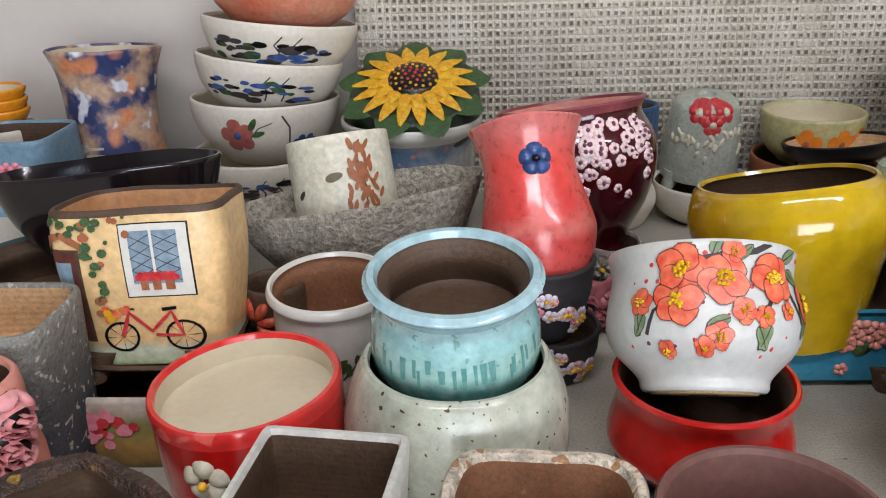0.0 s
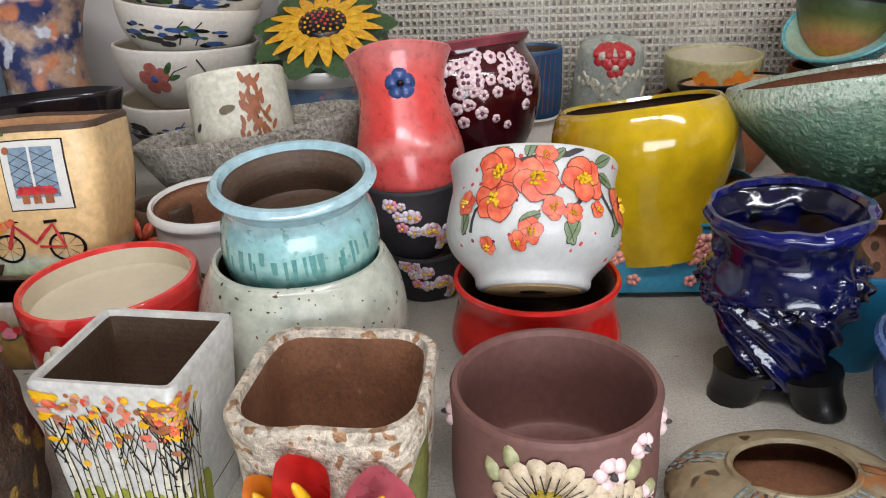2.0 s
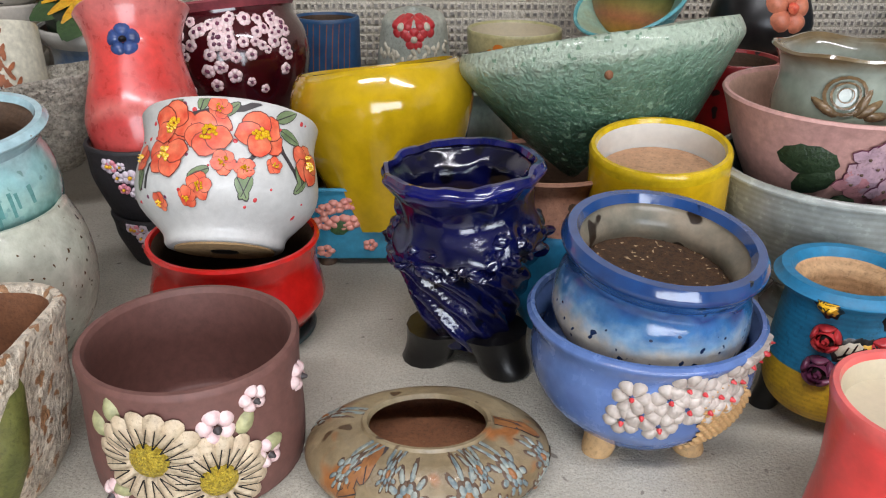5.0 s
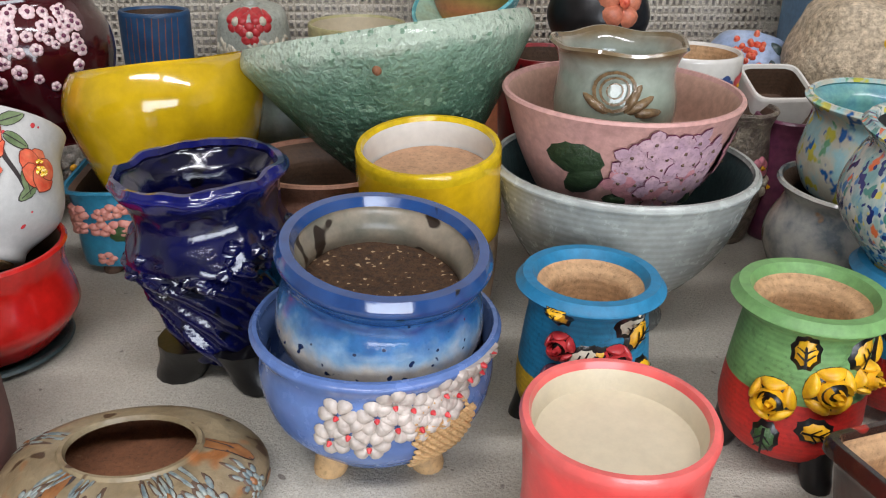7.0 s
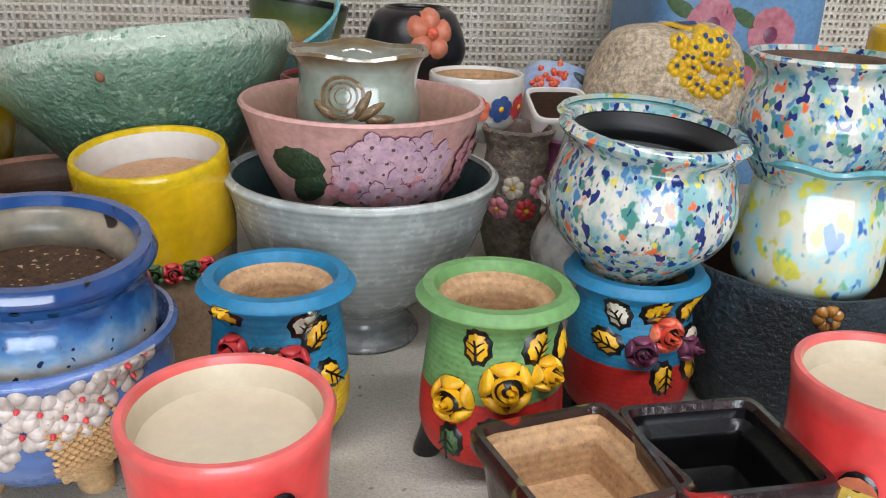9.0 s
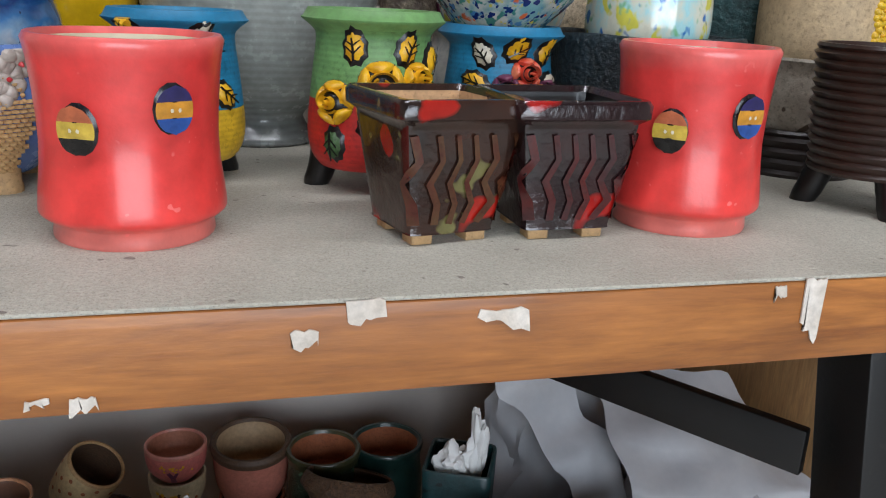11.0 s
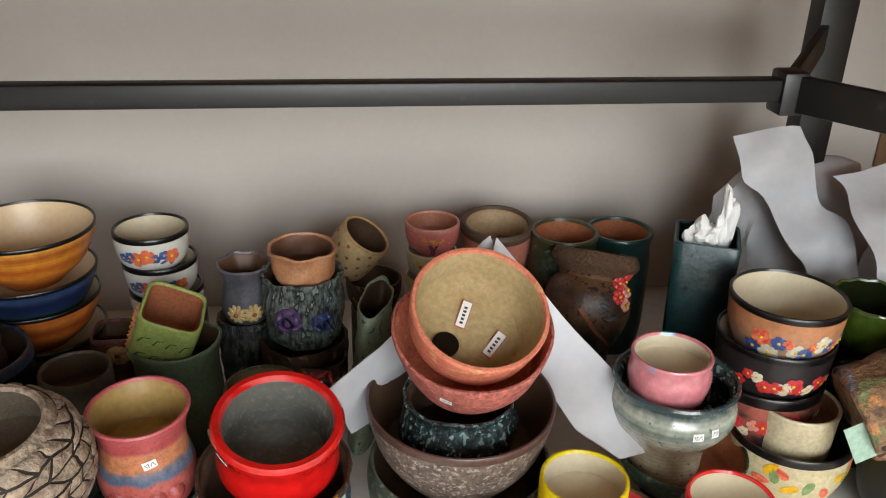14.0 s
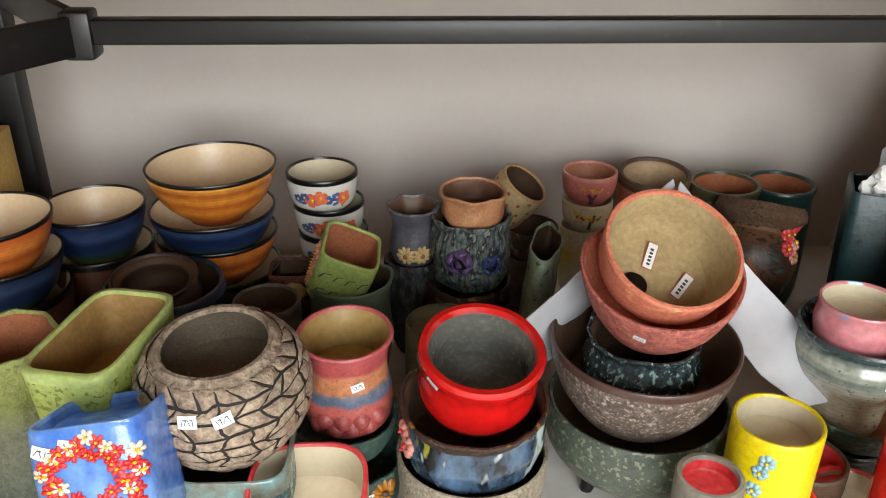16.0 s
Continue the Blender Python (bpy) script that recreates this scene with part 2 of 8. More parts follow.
    def lathe(self, name, prof, material, seg, parent=None, label=""):
        verts, faces, rings = [], [], []
        for r, z in prof:
            if r < 1e-6:
                rings.append([len(verts)])
                verts.append(Vector((0, 0, z)))
            else:
                rings.append(list(range(len(verts), len(verts) + seg)))
                verts += [self.place(r, 2 * math.pi * k / seg, z) for k in range(seg)]
        for a, b in zip(rings, rings[1:]):
            for k in range(seg):
                k2 = (k + 1) % seg
                if len(a) == 1 and len(b) == 1:
                    continue
                if len(a) == 1:
                    faces.append((a[0], b[k2], b[k]))
                elif len(b) == 1:
                    faces.append((a[k], a[k2], b[0]))
                else:
                    faces.append((a[k], a[k2], b[k2], b[k]))
        me = bpy.data.meshes.new(name)
        me.from_pydata(verts, [], faces)
        me.polygons.foreach_set("use_smooth", [True] * len(me.polygons))
        me.set_sharp_from_angle(angle=radians(50))
        me.materials.append(material)
        ob = new(name, me)
        ob.parent = parent or self.root
        if label:
            ob["label"] = label
        return ob

    def on(self, u, v, th0, z0, d):
        """A point d off the wall, u along it and v up from the anchor."""
        z = min(max(z0 + v, 0.0), self.H)
        r = max(self.rad(z), 0.004)
        f = abs(self.ax * math.sin(th0)) + abs(self.ay * math.cos(th0)) if (self.ax != 1 or self.ay != 1) else 1
        th = th0 + u / (r * max(f, 0.3))
        p = self.place(r, th, z)
        q = self.place(r, th + 0.03, z) - self.place(r, th - 0.03, z)
        w = self.place(self.rad(min(z + 0.003, self.H)), th, min(z + 0.003, self.H)) - self.place(self.rad(max(z - 0.003, 0)), th, max(z - 0.003, 0))
        nrm = q.cross(w)
        nrm = nrm.normalized() if nrm.length > 1e-9 else Vector((math.cos(th), math.sin(th), 0))
        return p + nrm * d

    def blob(self, bm, outline, th0, z0, d=0.0006, dome=0.0, rings=2):
        """A raised or painted patch on the wall, from an outline in metres round the anchor."""
        cu = sum(p[0] for p in outline) / len(outline)
        cv = sum(p[1] for p in outline) / len(outline)
        c = bm.verts.new(self.on(cu, cv, th0, z0, d + dome))
        prev = None
        for k in range(1, rings + 1):
            s = k / rings
            ring = [bm.verts.new(self.on(cu + (u - cu) * s, cv + (v - cv) * s, th0, z0, d + dome * (1 - s * s) - (0.0008 if k == rings and dome else 0))) for u, v in outline]
            for i in range(len(ring)):
                j = (i + 1) % len(ring)
                bm.faces.new((c, ring[i], ring[j]) if prev is None else (prev[i], ring[i], ring[j], prev[j]))
            prev = ring


def petal(length, width, ang, base=0.0, n=8, tip=0.5, cu=0.0, cv=0.0):
    """Outline of a petal or leaf that starts base from the middle and points along ang."""
    ca, sa = math.cos(ang), math.sin(ang)
    pts = []
    for k in range(n):
        a = 2 * math.pi * k / n
        l = base + length * (0.5 - 0.5 * math.cos(a))
        w = width * 0.5 * math.sin(a) * (1 + tip * (0.5 - 0.5 * math.cos(a)) - tip * 0.4)
        pts.append((cu + l * ca - w * sa, cv + l * sa + w * ca))
    return pts


def disc(r, n=10, cu=0.0, cv=0.0, sy=1.0):
    return [(cu + r * math.cos(2 * math.pi * k / n), cv + sy * r * math.sin(2 * math.pi * k / n)) for k in range(n)]


def flower(pot, th, z, size, n, pm, cm, relief=0.0, ang=0.3, wide=0.75, core=0.22, tip=0.5, name="flower", d=0.0006, label=""):
    """A flower on a pot's wall, painted (no relief) or modelled."""
    th = radians(th)
    bm = bmesh.new()
    for k in range(n):
        a = ang + 2 * math.pi * k / n
        pot.blob(bm, petal(size * 0.88, size * wide, a, size * 0.1, 12, tip), th, z, d + 0.0002 * (k % 3), relief, 3 if relief else 2)
    ob = part(name, bm, pm, pot.root, label)
    bm = bmesh.new()
    pot.blob(bm, disc(size * core, 10), th, z, d + 0.0012 + relief * 0.8, relief * 0.8 + 0.0004)
    part("flower_center", bm, cm, ob)
    return ob


def leaf(pot, th, z, length, width, ang, material, relief=0.0, name="leaf", d=0.0007):
    bm = bmesh.new()
    pot.blob(bm, petal(length, width, radians(ang), 0, 10, -0.3), radians(th), z, d, relief, 3)
    return part(name, bm, material, pot.root)


def stroke(pot, th, z, pts, width, material, name="painted_line", d=0.0005, parent=None):
    """A painted line through points in metres from an anchor on the wall."""
    bm = bmesh.new()
    th = radians(th)
    dense = []
    for (u0, v0), (u1, v1) in zip(pts, pts[1:]):
        k = max(2, int(math.hypot(u1 - u0, v1 - v0) / 0.006))
        dense += [(u0 + (u1 - u0) * s / k, v0 + (v1 - v0) * s / k) for s in range(k)]
    dense.append(pts[-1])
    rows = []
    for i, (u, v) in enumerate(dense):
        a, b = dense[max(i - 1, 0)], dense[min(i + 1, len(dense) - 1)]
        du, dv = b[0] - a[0], b[1] - a[1]
        l = math.hypot(du, dv) or 1
        w = width * 0.5 * (1 - 0.35 * i / len(dense))
        rows.append((bm.verts.new(pot.on(u - dv / l * w, v + du / l * w, th, z, d)), bm.verts.new(pot.on(u + dv / l * w, v - du / l * w, th, z, d))))
    for a, b in zip(rows, rows[1:]):
        bm.faces.new((a[0], a[1], b[1], b[0]))
    return part(name, bm, material, parent or pot.root)


def patch(pot, th, z, outline, material, name="painted_patch", relief=0.0, d=0.0005, rings=3, parent=None, label=""):
    bm = bmesh.new()
    pot.blob(bm, outline, radians(th), z, d, relief, rings)
    return part(name, bm, material, parent or pot.root, label)


def rect(u0, u1, v0, v1, n=4):
    o = [(u0 + (u1 - u0) * k / n, v0) for k in range(n)] + [(u1, v0 + (v1 - v0) * k / n) for k in range(n)]
    return o + [(u1 - (u1 - u0) * k / n, v1) for k in range(n)] + [(u0, v1 - (v1 - v0) * k / n) for k in range(n)]


def sticker(pot, th, z, w=0.017, h=0.010, ang=0.0, d=0.0012):
    """A white price sticker with a few pen strokes."""
    ca, sa = math.cos(radians(ang)), math.sin(radians(ang))
    tr = lambda o: [(u * ca - v * sa, u * sa + v * ca) for u, v in o]
    s = patch(pot, th, z, tr(rect(-w / 2, w / 2, -h / 2, h / 2)), PAPER, "price_sticker", d=d)
    bm = bmesh.new()
    for k in range(4):
        u, lean = -w * 0.3 + k * w * 0.19, h * 0.12 * ((k * 7 + int(abs(th))) % 3 - 1)
        pot.blob(bm, tr([(u - lean, -h * 0.26), (u - lean + w * 0.045, -h * 0.26), (u + lean + w * 0.045, h * 0.26), (u + lean, h * 0.26)]), radians(th), z, d + 0.0004, 0, 1)
        if k % 2:
            pot.blob(bm, tr(rect(u - w * 0.1, u + w * 0.05, h * 0.16, h * 0.25, 1)), radians(th), z, d + 0.0004, 0, 1)
    part("pen_mark", bm, INK, s)


def rose(pot, th, z, size, material, relief=0.004, name="rose"):
    """A modelled rose: five rounded outer petals over a dark base and a coiled ribbon heart."""
    bm = bmesh.new()
    t = radians(th)
    for k in range(5):
        a = 0.4 + k * 1.2566
        pot.blob(bm, petal(size * 0.66, size * 1.0, a, size * 0.34, 12, 0.9), t, z, 0.001 + 0.0003 * (k % 2), relief, 3)
    for turn, r0 in ((0, 0.58), (1, 0.34), (2, 0.14)):
        rows = []
        for i in range(15):
            f = i / 14
            a = turn * 2.1 + f * 5.6
            r = size * (r0 - 0.12 * f)
            w = size * 0.16
            lift = relief * (1.0 + 0.45 * turn)
            rows.append([bm.verts.new(pot.on((r + q * w) * math.cos(a), (r + q * w) * math.sin(a), t, z, lift + h)) for q, h in ((-0.5, -relief * 0.3), (0.0, relief * 0.5), (0.5, -relief * 0.6))])
        for x, y in zip(rows, rows[1:]):
            for q in (0, 1):
                bm.faces.new((x[q], x[q + 1], y[q + 1], y[q]))
    ob = part(name, bm, material, pot.root)
    bm = bmesh.new()
    pot.blob(bm, disc(size * 1.04, 18), t, z, 0.0007, relief * 0.5, 3)
    pot.blob(bm, disc(size * 0.62, 14), t, z, relief * 0.75, relief * 0.5, 3)
    part("petal_edge", bm, BLACKG, ob)
    return ob


def clay_leaf(pot, th, z, length, width, ang, material):
    """A toothed clay leaf with dark edges and veins."""
    t, g = radians(th), radians(ang)
    out = petal(length, width, g, 0, 18, -0.2)
    c = (sum(q[0] for q in out) / 18, sum(q[1] for q in out) / 18)
    out = [(c[0] + (u - c[0]) * (1.0 if i % 2 else 0.86), c[1] + (v - c[1]) * (1.0 if i % 2 else 0.86)) for i, (u, v) in enumerate(out)]
    bm = bmesh.new()
    pot.blob(bm, out, t, z, 0.0012, 0.0034, 3)
    ob = part("leaf", bm, material, pot.root)
    bm = bmesh.new()
    pot.blob(bm, [(c[0] + (u - c[0]) * 1.22, c[1] + (v - c[1]) * 1.22) for u, v in out], t, z, 0.0006, 0.0022, 3)
    part("leaf_edge", bm, BLACKG, ob)
    ca, sa = math.cos(g), math.sin(g)
    stroke(pot, th, z, [(0.08 * length * ca, 0.08 * length * sa), (0.9 * length * ca, 0.9 * length * sa)], length * 0.07, BLACKG, "leaf_vein", 0.005, ob)
    for k, sd in ((0.3, 1), (0.3, -1), (0.52, 1), (0.52, -1)):
        u, v = k * length * ca, k * length * sa
        b = g + sd * 0.75
        stroke(pot, th, z, [(u, v), (u + 0.3 * length * math.cos(b), v + 0.3 * length * math.sin(b))], length * 0.05, BLACKG, "leaf_vein", 0.0046, ob)
    return ob


def feet(pot, count, r, h, w, material, start=30.0, name="foot", flare=0.35):
    """Rounded legs under a pot that reach h below it and lean outwards."""
    for k in range(count):
        a = radians(start + 360 * k / count)
        bm = bmesh.new()
        rings = []
        top = 0.012
        for s in range(7):
            f = s / 6
            zz = top - (top + h) * f
            rr = w * (0.60 - 0.2 * math.sin(math.pi * min(f * 1.15, 1.0) * 0.5) + 0.05 * f * f) * (0.86 if s == 6 else 1.0)
            out = r + (top - zz) * flare
            rings.append([bm.verts.new((math.cos(a) * out + rr * math.cos(q * 0.4488), math.sin(a) * out + rr * math.sin(q * 0.4488), zz)) for q in range(14)])
        for x, y in zip(rings, rings[1:]):
            for q in range(14):
                bm.faces.new((x[q], x[(q + 1) % 14], y[(q + 1) % 14], y[q]))
        bm.faces.new(rings[0]), bm.faces.new(rings[-1])
        part(name, bm, material, pot.root)


BLACKG = glaze("black_glaze", (0.035, 0.034, 0.036), (0.07, 0.062, 0.06), 30, 0.3, 0.08)

# ---- room ----
slab("floor", -2.2, 3.2, -3.2, 1.2, -0.12, -0.02, FLOORM, "pale grey painted concrete floor")
# Ceiling, side and south walls are added out of view; their grey weakens fill.
slab("ceiling", -2.2, 3.2, -3.2, 1.2, 2.7, 2.8, FILLCUT, "plain unseen ceiling, grey to cut bounced fill light")
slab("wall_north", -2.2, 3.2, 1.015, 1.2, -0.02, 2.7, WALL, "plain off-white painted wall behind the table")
slab("wall_west", -2.2, -2.0, -3.0, 1.015, -0.02, 2.7, FILLCUT, "plain unseen side wall, grey to cut bounced fill light")
slab("wall_east", 3.0, 3.2, -3.0, 1.015, -0.02, 2.7, FILLCUT, "plain unseen side wall, grey to cut bounced fill light")
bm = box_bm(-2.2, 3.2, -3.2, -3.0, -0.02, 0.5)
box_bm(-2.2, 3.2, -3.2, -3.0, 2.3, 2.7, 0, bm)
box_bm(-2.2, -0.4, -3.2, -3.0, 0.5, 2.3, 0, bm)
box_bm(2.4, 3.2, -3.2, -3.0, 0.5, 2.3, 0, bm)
tagged(part("wall_south", bm, FILLCUT, None), "unseen wall with a wide window opening, grey to cut fill light", "wall", kind="structure")

# ---- table ----
TOP = 0.752
tab = empty("display_table", pose(0, 0, 0), "wooden display table on a black steel frame", "table")
part("apron", box_bm(-0.9, 2.3, 0.0, 0.022, 0.707, 0.7495, 0.0015), BEAM, tab, "orange-brown varnished wooden front beam")
part("tabletop", box_bm(-0.9, 2.3, 0.0225, 1.0, 0.722, 0.7495), BEAM, tab)
part("rail", box_bm(0.12, 1.125, 0.455, 0.479, 0.513, 0.539, 0.003), STEEL, tab, "long black steel stretcher rail")


def bar(name, a, b, w, z0, z1):
    """A flat steel bar on edge between two plan points."""
    a, b = Vector((*a, 0)), Vector((*b, 0))
    l = (b - a).length
    bm = box_bm(0, l, -w / 2, w / 2, z0, z1, 0.002)
    m = Matrix.Translation(a) @ Matrix.Rotation(math.atan2((b - a).y, (b - a).x), 4, "Z")
    bmesh.ops.transform(bm, matrix=m, verts=bm.verts)
    part(name, bm, STEEL, tab)


for s, cx in ((1, 1.122), (-1, 0.123)):
    bar("brace", (cx, 0.465), (cx + s * 0.185, 0.19), 0.012, 0.502, 0.544)
    bar("brace", (cx, 0.469), (cx + s * 0.235, 0.79), 0.012, 0.502, 0.544)
    bm = box_bm(cx + s * 0.20 - 0.03, cx + s * 0.20 + 0.03, 0.14, 0.20, -0.02, 0.722, 0.003)
    for v in bm.verts:
        v.co.x += s * 0.16 * (0.722 - v.co.z) * 0.9
    part("leg", bm, STEEL, tab)
    part("leg", box_bm(cx + s * 0.245 - 0.029, cx + s * 0.245 + 0.029, 0.775, 0.815, -0.02, 0.722, 0.003), STEEL, tab)
    part("corner_plate", box_bm(cx - 0.016, cx + 0.016, 0.45, 0.484, 0.498, 0.548, 0.004), STEEL, tab)

cl = part("table_cover", box_bm(-0.9, 2.3, 0.001, 1.0, 0.7497, TOP, 0.0008), CLOTH, None)
tagged(cl, "pale grey woven vinyl cover on the tabletop", "table cover")


def tape(x, z0, z1, w, sk, seed):
    """A torn scrap of tape stuck on the front beam."""
    rnd = random.Random(seed)
    bm = bmesh.new()
    lo, hi = [], []
    for k in range(7):
        u = x - w / 2 + w * k / 6
        lo.append(bm.verts.new((u + rnd.uniform(-1, 1) * 0.0015, -0.0012, z0 + sk * (k / 6 - 0.5) + rnd.uniform(-1, 1) * 0.0025)))
        hi.append(bm.verts.new((u, -0.0012, z1 + rnd.uniform(-1, 1) * 0.001)))
    for k in range(6):
        bm.faces.new((lo[k], lo[k + 1], hi[k + 1], hi[k]))
    r = bmesh.ops.extrude_face_region(bm, geom=bm.faces[:])
    for v in r["geom"]:
        if isinstance(v, bmesh.types.BMVert):
            v.co.y += 0.0009
    tagged(part("tape_scrap", bm, TAPE, None, "", False), "torn scrap of white tape on the front beam", "tape scrap", "tape scraps")


for i, (x, z0, z1, w, sk) in enumerate(((0.9, 0.741, 0.7515, 0.017, 0.001), (0.963, 0.737, 0.744, 0.023, -0.004), (0.874, 0.731, 0.739, 0.012, 0.004),
                                        (0.768, 0.7115, 0.7155, 0.009, 0.002), (0.785, 0.7095, 0.715, 0.010, 0.002), (1.125, 0.722, 0.751, 0.012, -0.01), (1.105, 0.743, 0.748, 0.006, 0.002))):
    tape(x, z0, z1, w, sk, i)

# ---- crochet hanging on the wall ----
verts, faces = [], []
PX, PZ = 0.0098, 0.0112
for j in range(46):
    for i in range(190):
        x0, z0 = 0.085 + i * PX, 0.74 + j * PZ
        solid = (i % 30) in (0, 1, 2)
        hx, hz = (0.0 if solid and j % 2 else PX * (0.21 + 0.04 * math.sin(i * 1.7 + j))), PZ * (0.20 + 0.05 * math.sin(j * 2.3 + i * 0.9))
        yy = 1.0 + 0.004 * math.sin(x0 * 9 + z0 * 3)
        cx, cz = x0 + PX / 2, z0 + PZ / 2
        b = len(verts)
        for (a, c) in ((x0, z0), (x0 + PX, z0), (x0 + PX, z0 + PZ), (x0, z0 + PZ)):
            verts.append((a, 1.0 + 0.004 * math.sin(a * 9 + c * 3) + 0.001 * math.sin(a * 700), c))
        for (a, c) in ((cx - hx, cz - hz), (cx + hx, cz - hz), (cx + hx, cz + hz), (cx - hx, cz + hz)):
            verts.append((a, yy - 0.0022, c))
        for k in range(4):
            faces.append((b + k, b + (k + 1) % 4, b + 4 + (k + 1) % 4, b + 4 + k))
me = bpy.data.meshes.new("crochet_hanging")
me.from_pydata(verts, [], faces)
me.materials.append(COTTON)
tagged(new("crochet_hanging", me), "cream openwork crochet cloth hanging on the wall", "wall hanging")

cab = empty("wooden_cabinet", pose(0, 0, 0), "light wood veneer cabinet beside the table", "cabinet")
part("side_panel", box_bm(1.66, 1.68, 0.35, 1.01, -0.02, 0.70, 0.001), CAB, cab)
part("back_panel", box_bm(1.681, 2.2, 0.99, 1.01, -0.02, 0.70), CAB, cab)
part("top", box_bm(1.655, 2.2, 0.345, 1.012, 0.7005, 0.72), CAB, cab)

# ---- clay and glaze colours ----
CREAM_IN = glaze("cream_inside", (0.83, 0.785, 0.68), (0.77, 0.72, 0.61), 20, 0.4, grain=0.35)
BROWN_IN = glaze("brown_clay_inside", (0.53, 0.35, 0.23), (0.44, 0.28, 0.18), 30, 0.75, 0.25, 220, (0.55, 0.4, 0.28), 0.72)
DARK_IN = bands("dark_clay_inside", [(0, (0.36, 0.27, 0.20)), (0.2, (0.31, 0.23, 0.165))], 0.6, 0.25, 200, 0.01, 40, rings=75)
BUFF_IN = bands("buff_clay_inside", [(0, (0.80, 0.65, 0.48)), (0.2, (0.76, 0.6, 0.43))], 0.75, 0.2, 200, 0.01, 40, rings=70)
WHITE = glaze("white_glaze", (0.85, 0.835, 0.80), (0.80, 0.785, 0.75), 18, 0.22, 0.05, 120, None, 0.7, 120, 0.3, grain=0.3)
RED = glaze("red_glaze", (0.80, 0.13, 0.10), (0.70, 0.09, 0.08), 22, 0.18, 0.06, 90, None, 0.7, 120, 0.4)
CORAL = glaze("coral_red_glaze", (0.90, 0.22, 0.20), (0.84, 0.17, 0.17), 14, 0.2, 0.08, 70, (0.93, 0.4, 0.36), 0.68, 40, 0.4)
YELLOW = glaze("yellow_glaze", (0.86, 0.70, 0.08), (0.80, 0.63, 0.05), 16, 0.15, 0.06, 60, None, 0.7, 120, 0.4)
PINKP = glaze("pink_paint", (0.93, 0.60, 0.66), (0.86, 0.5, 0.56), 60, 0.4)
LEAFG = glaze("leaf_green", (0.28, 0.40, 0.22), (0.16, 0.27, 0.13), 120, 0.5, 0.3, 300)
LEAFL = glaze("pale_leaf_green", (0.55, 0.65, 0.42), (0.4, 0.5, 0.28), 120, 0.45)
GOLDB = glaze("golden_yellow_paint", (0.95, 0.76, 0.12), (0.86, 0.6, 0.06), 120, 0.4)
ORANGE = glaze("orange_paint", (0.84, 0.28, 0.20), (0.93, 0.52, 0.38), 150, 0.35, sharp=0.12)
BRANCH = glaze("branch_grey_paint", (0.25, 0.22, 0.22), None, 60, 0.5)
PETALW = glaze("ivory_petal", (0.86, 0.83, 0.75), (0.78, 0.74, 0.64), 150, 0.45)
BLUEP = glaze("blue_paint", (0.16, 0.25, 0.48), (0.3, 0.42, 0.62), 90, 0.4)
CRIMSON = glaze("crimson_paint", (0.72, 0.12, 0.16), (0.85, 0.3, 0.3), 130, 0.35)
PINKC = glaze("coral_pink_clay", (0.86, 0.60, 0.52), (0.78, 0.48, 0.44), 80, 0.4)
PURPLE = glaze("plum_paint", (0.35, 0.16, 0.27), (0.5, 0.25, 0.35), 110, 0.35)
TERRA = glaze("terracotta", (0.66, 0.40, 0.26), (0.58, 0.33, 0.2), 40, 0.8, 0.2)
BUFF = glaze("buff_clay", (0.78, 0.64, 0.46), (0.7, 0.56, 0.38), 40, 0.75, 0.2)

CYL = [(0.93, 0), (0.97, 0.04), (1, 0.5), (1, 1)]
BOWL = [(0.46, 0), (0.5, 0.06), (0.78, 0.35), (0.94, 0.72), (1, 1)]
JAR = [(0.6, 0), (0.72, 0.06), (0.98, 0.4), (1.0, 0.6), (0.86, 0.84), (0.9, 0.93), (1.0, 1)]
CUP = [(0.6, 0), (0.64, 0.05), (0.88, 0.3), (0.98, 0.65), (1, 1)]

# ---- pots on the table ----
p = Pot("tall flared vase painted with a blue and rust landscape", -0.221, 0.90, 0.986, 0.16, 0.068, [(0.92, 0), (0.93, 0.05), (0.82, 0.45), (0.88, 0.8), (1.03, 1)],
        glaze("landscape_paint", (0.76, 0.62, 0.52), (0.19, 0.23, 0.40), 22, 0.4, 0.1, 140, sharp=0.07, more=(((0.82, 0.52, 0.36), 0.57, 16), ((0.82, 0.82, 0.85), 0.6, 38))), CREAM_IN, rx=-4, wob=0.002)
for z in (0.025, 0.034, 0.043):
    stroke(p, -95, z, [(-0.012, 0), (0.012, 0.001)], 0.004, PETALW)

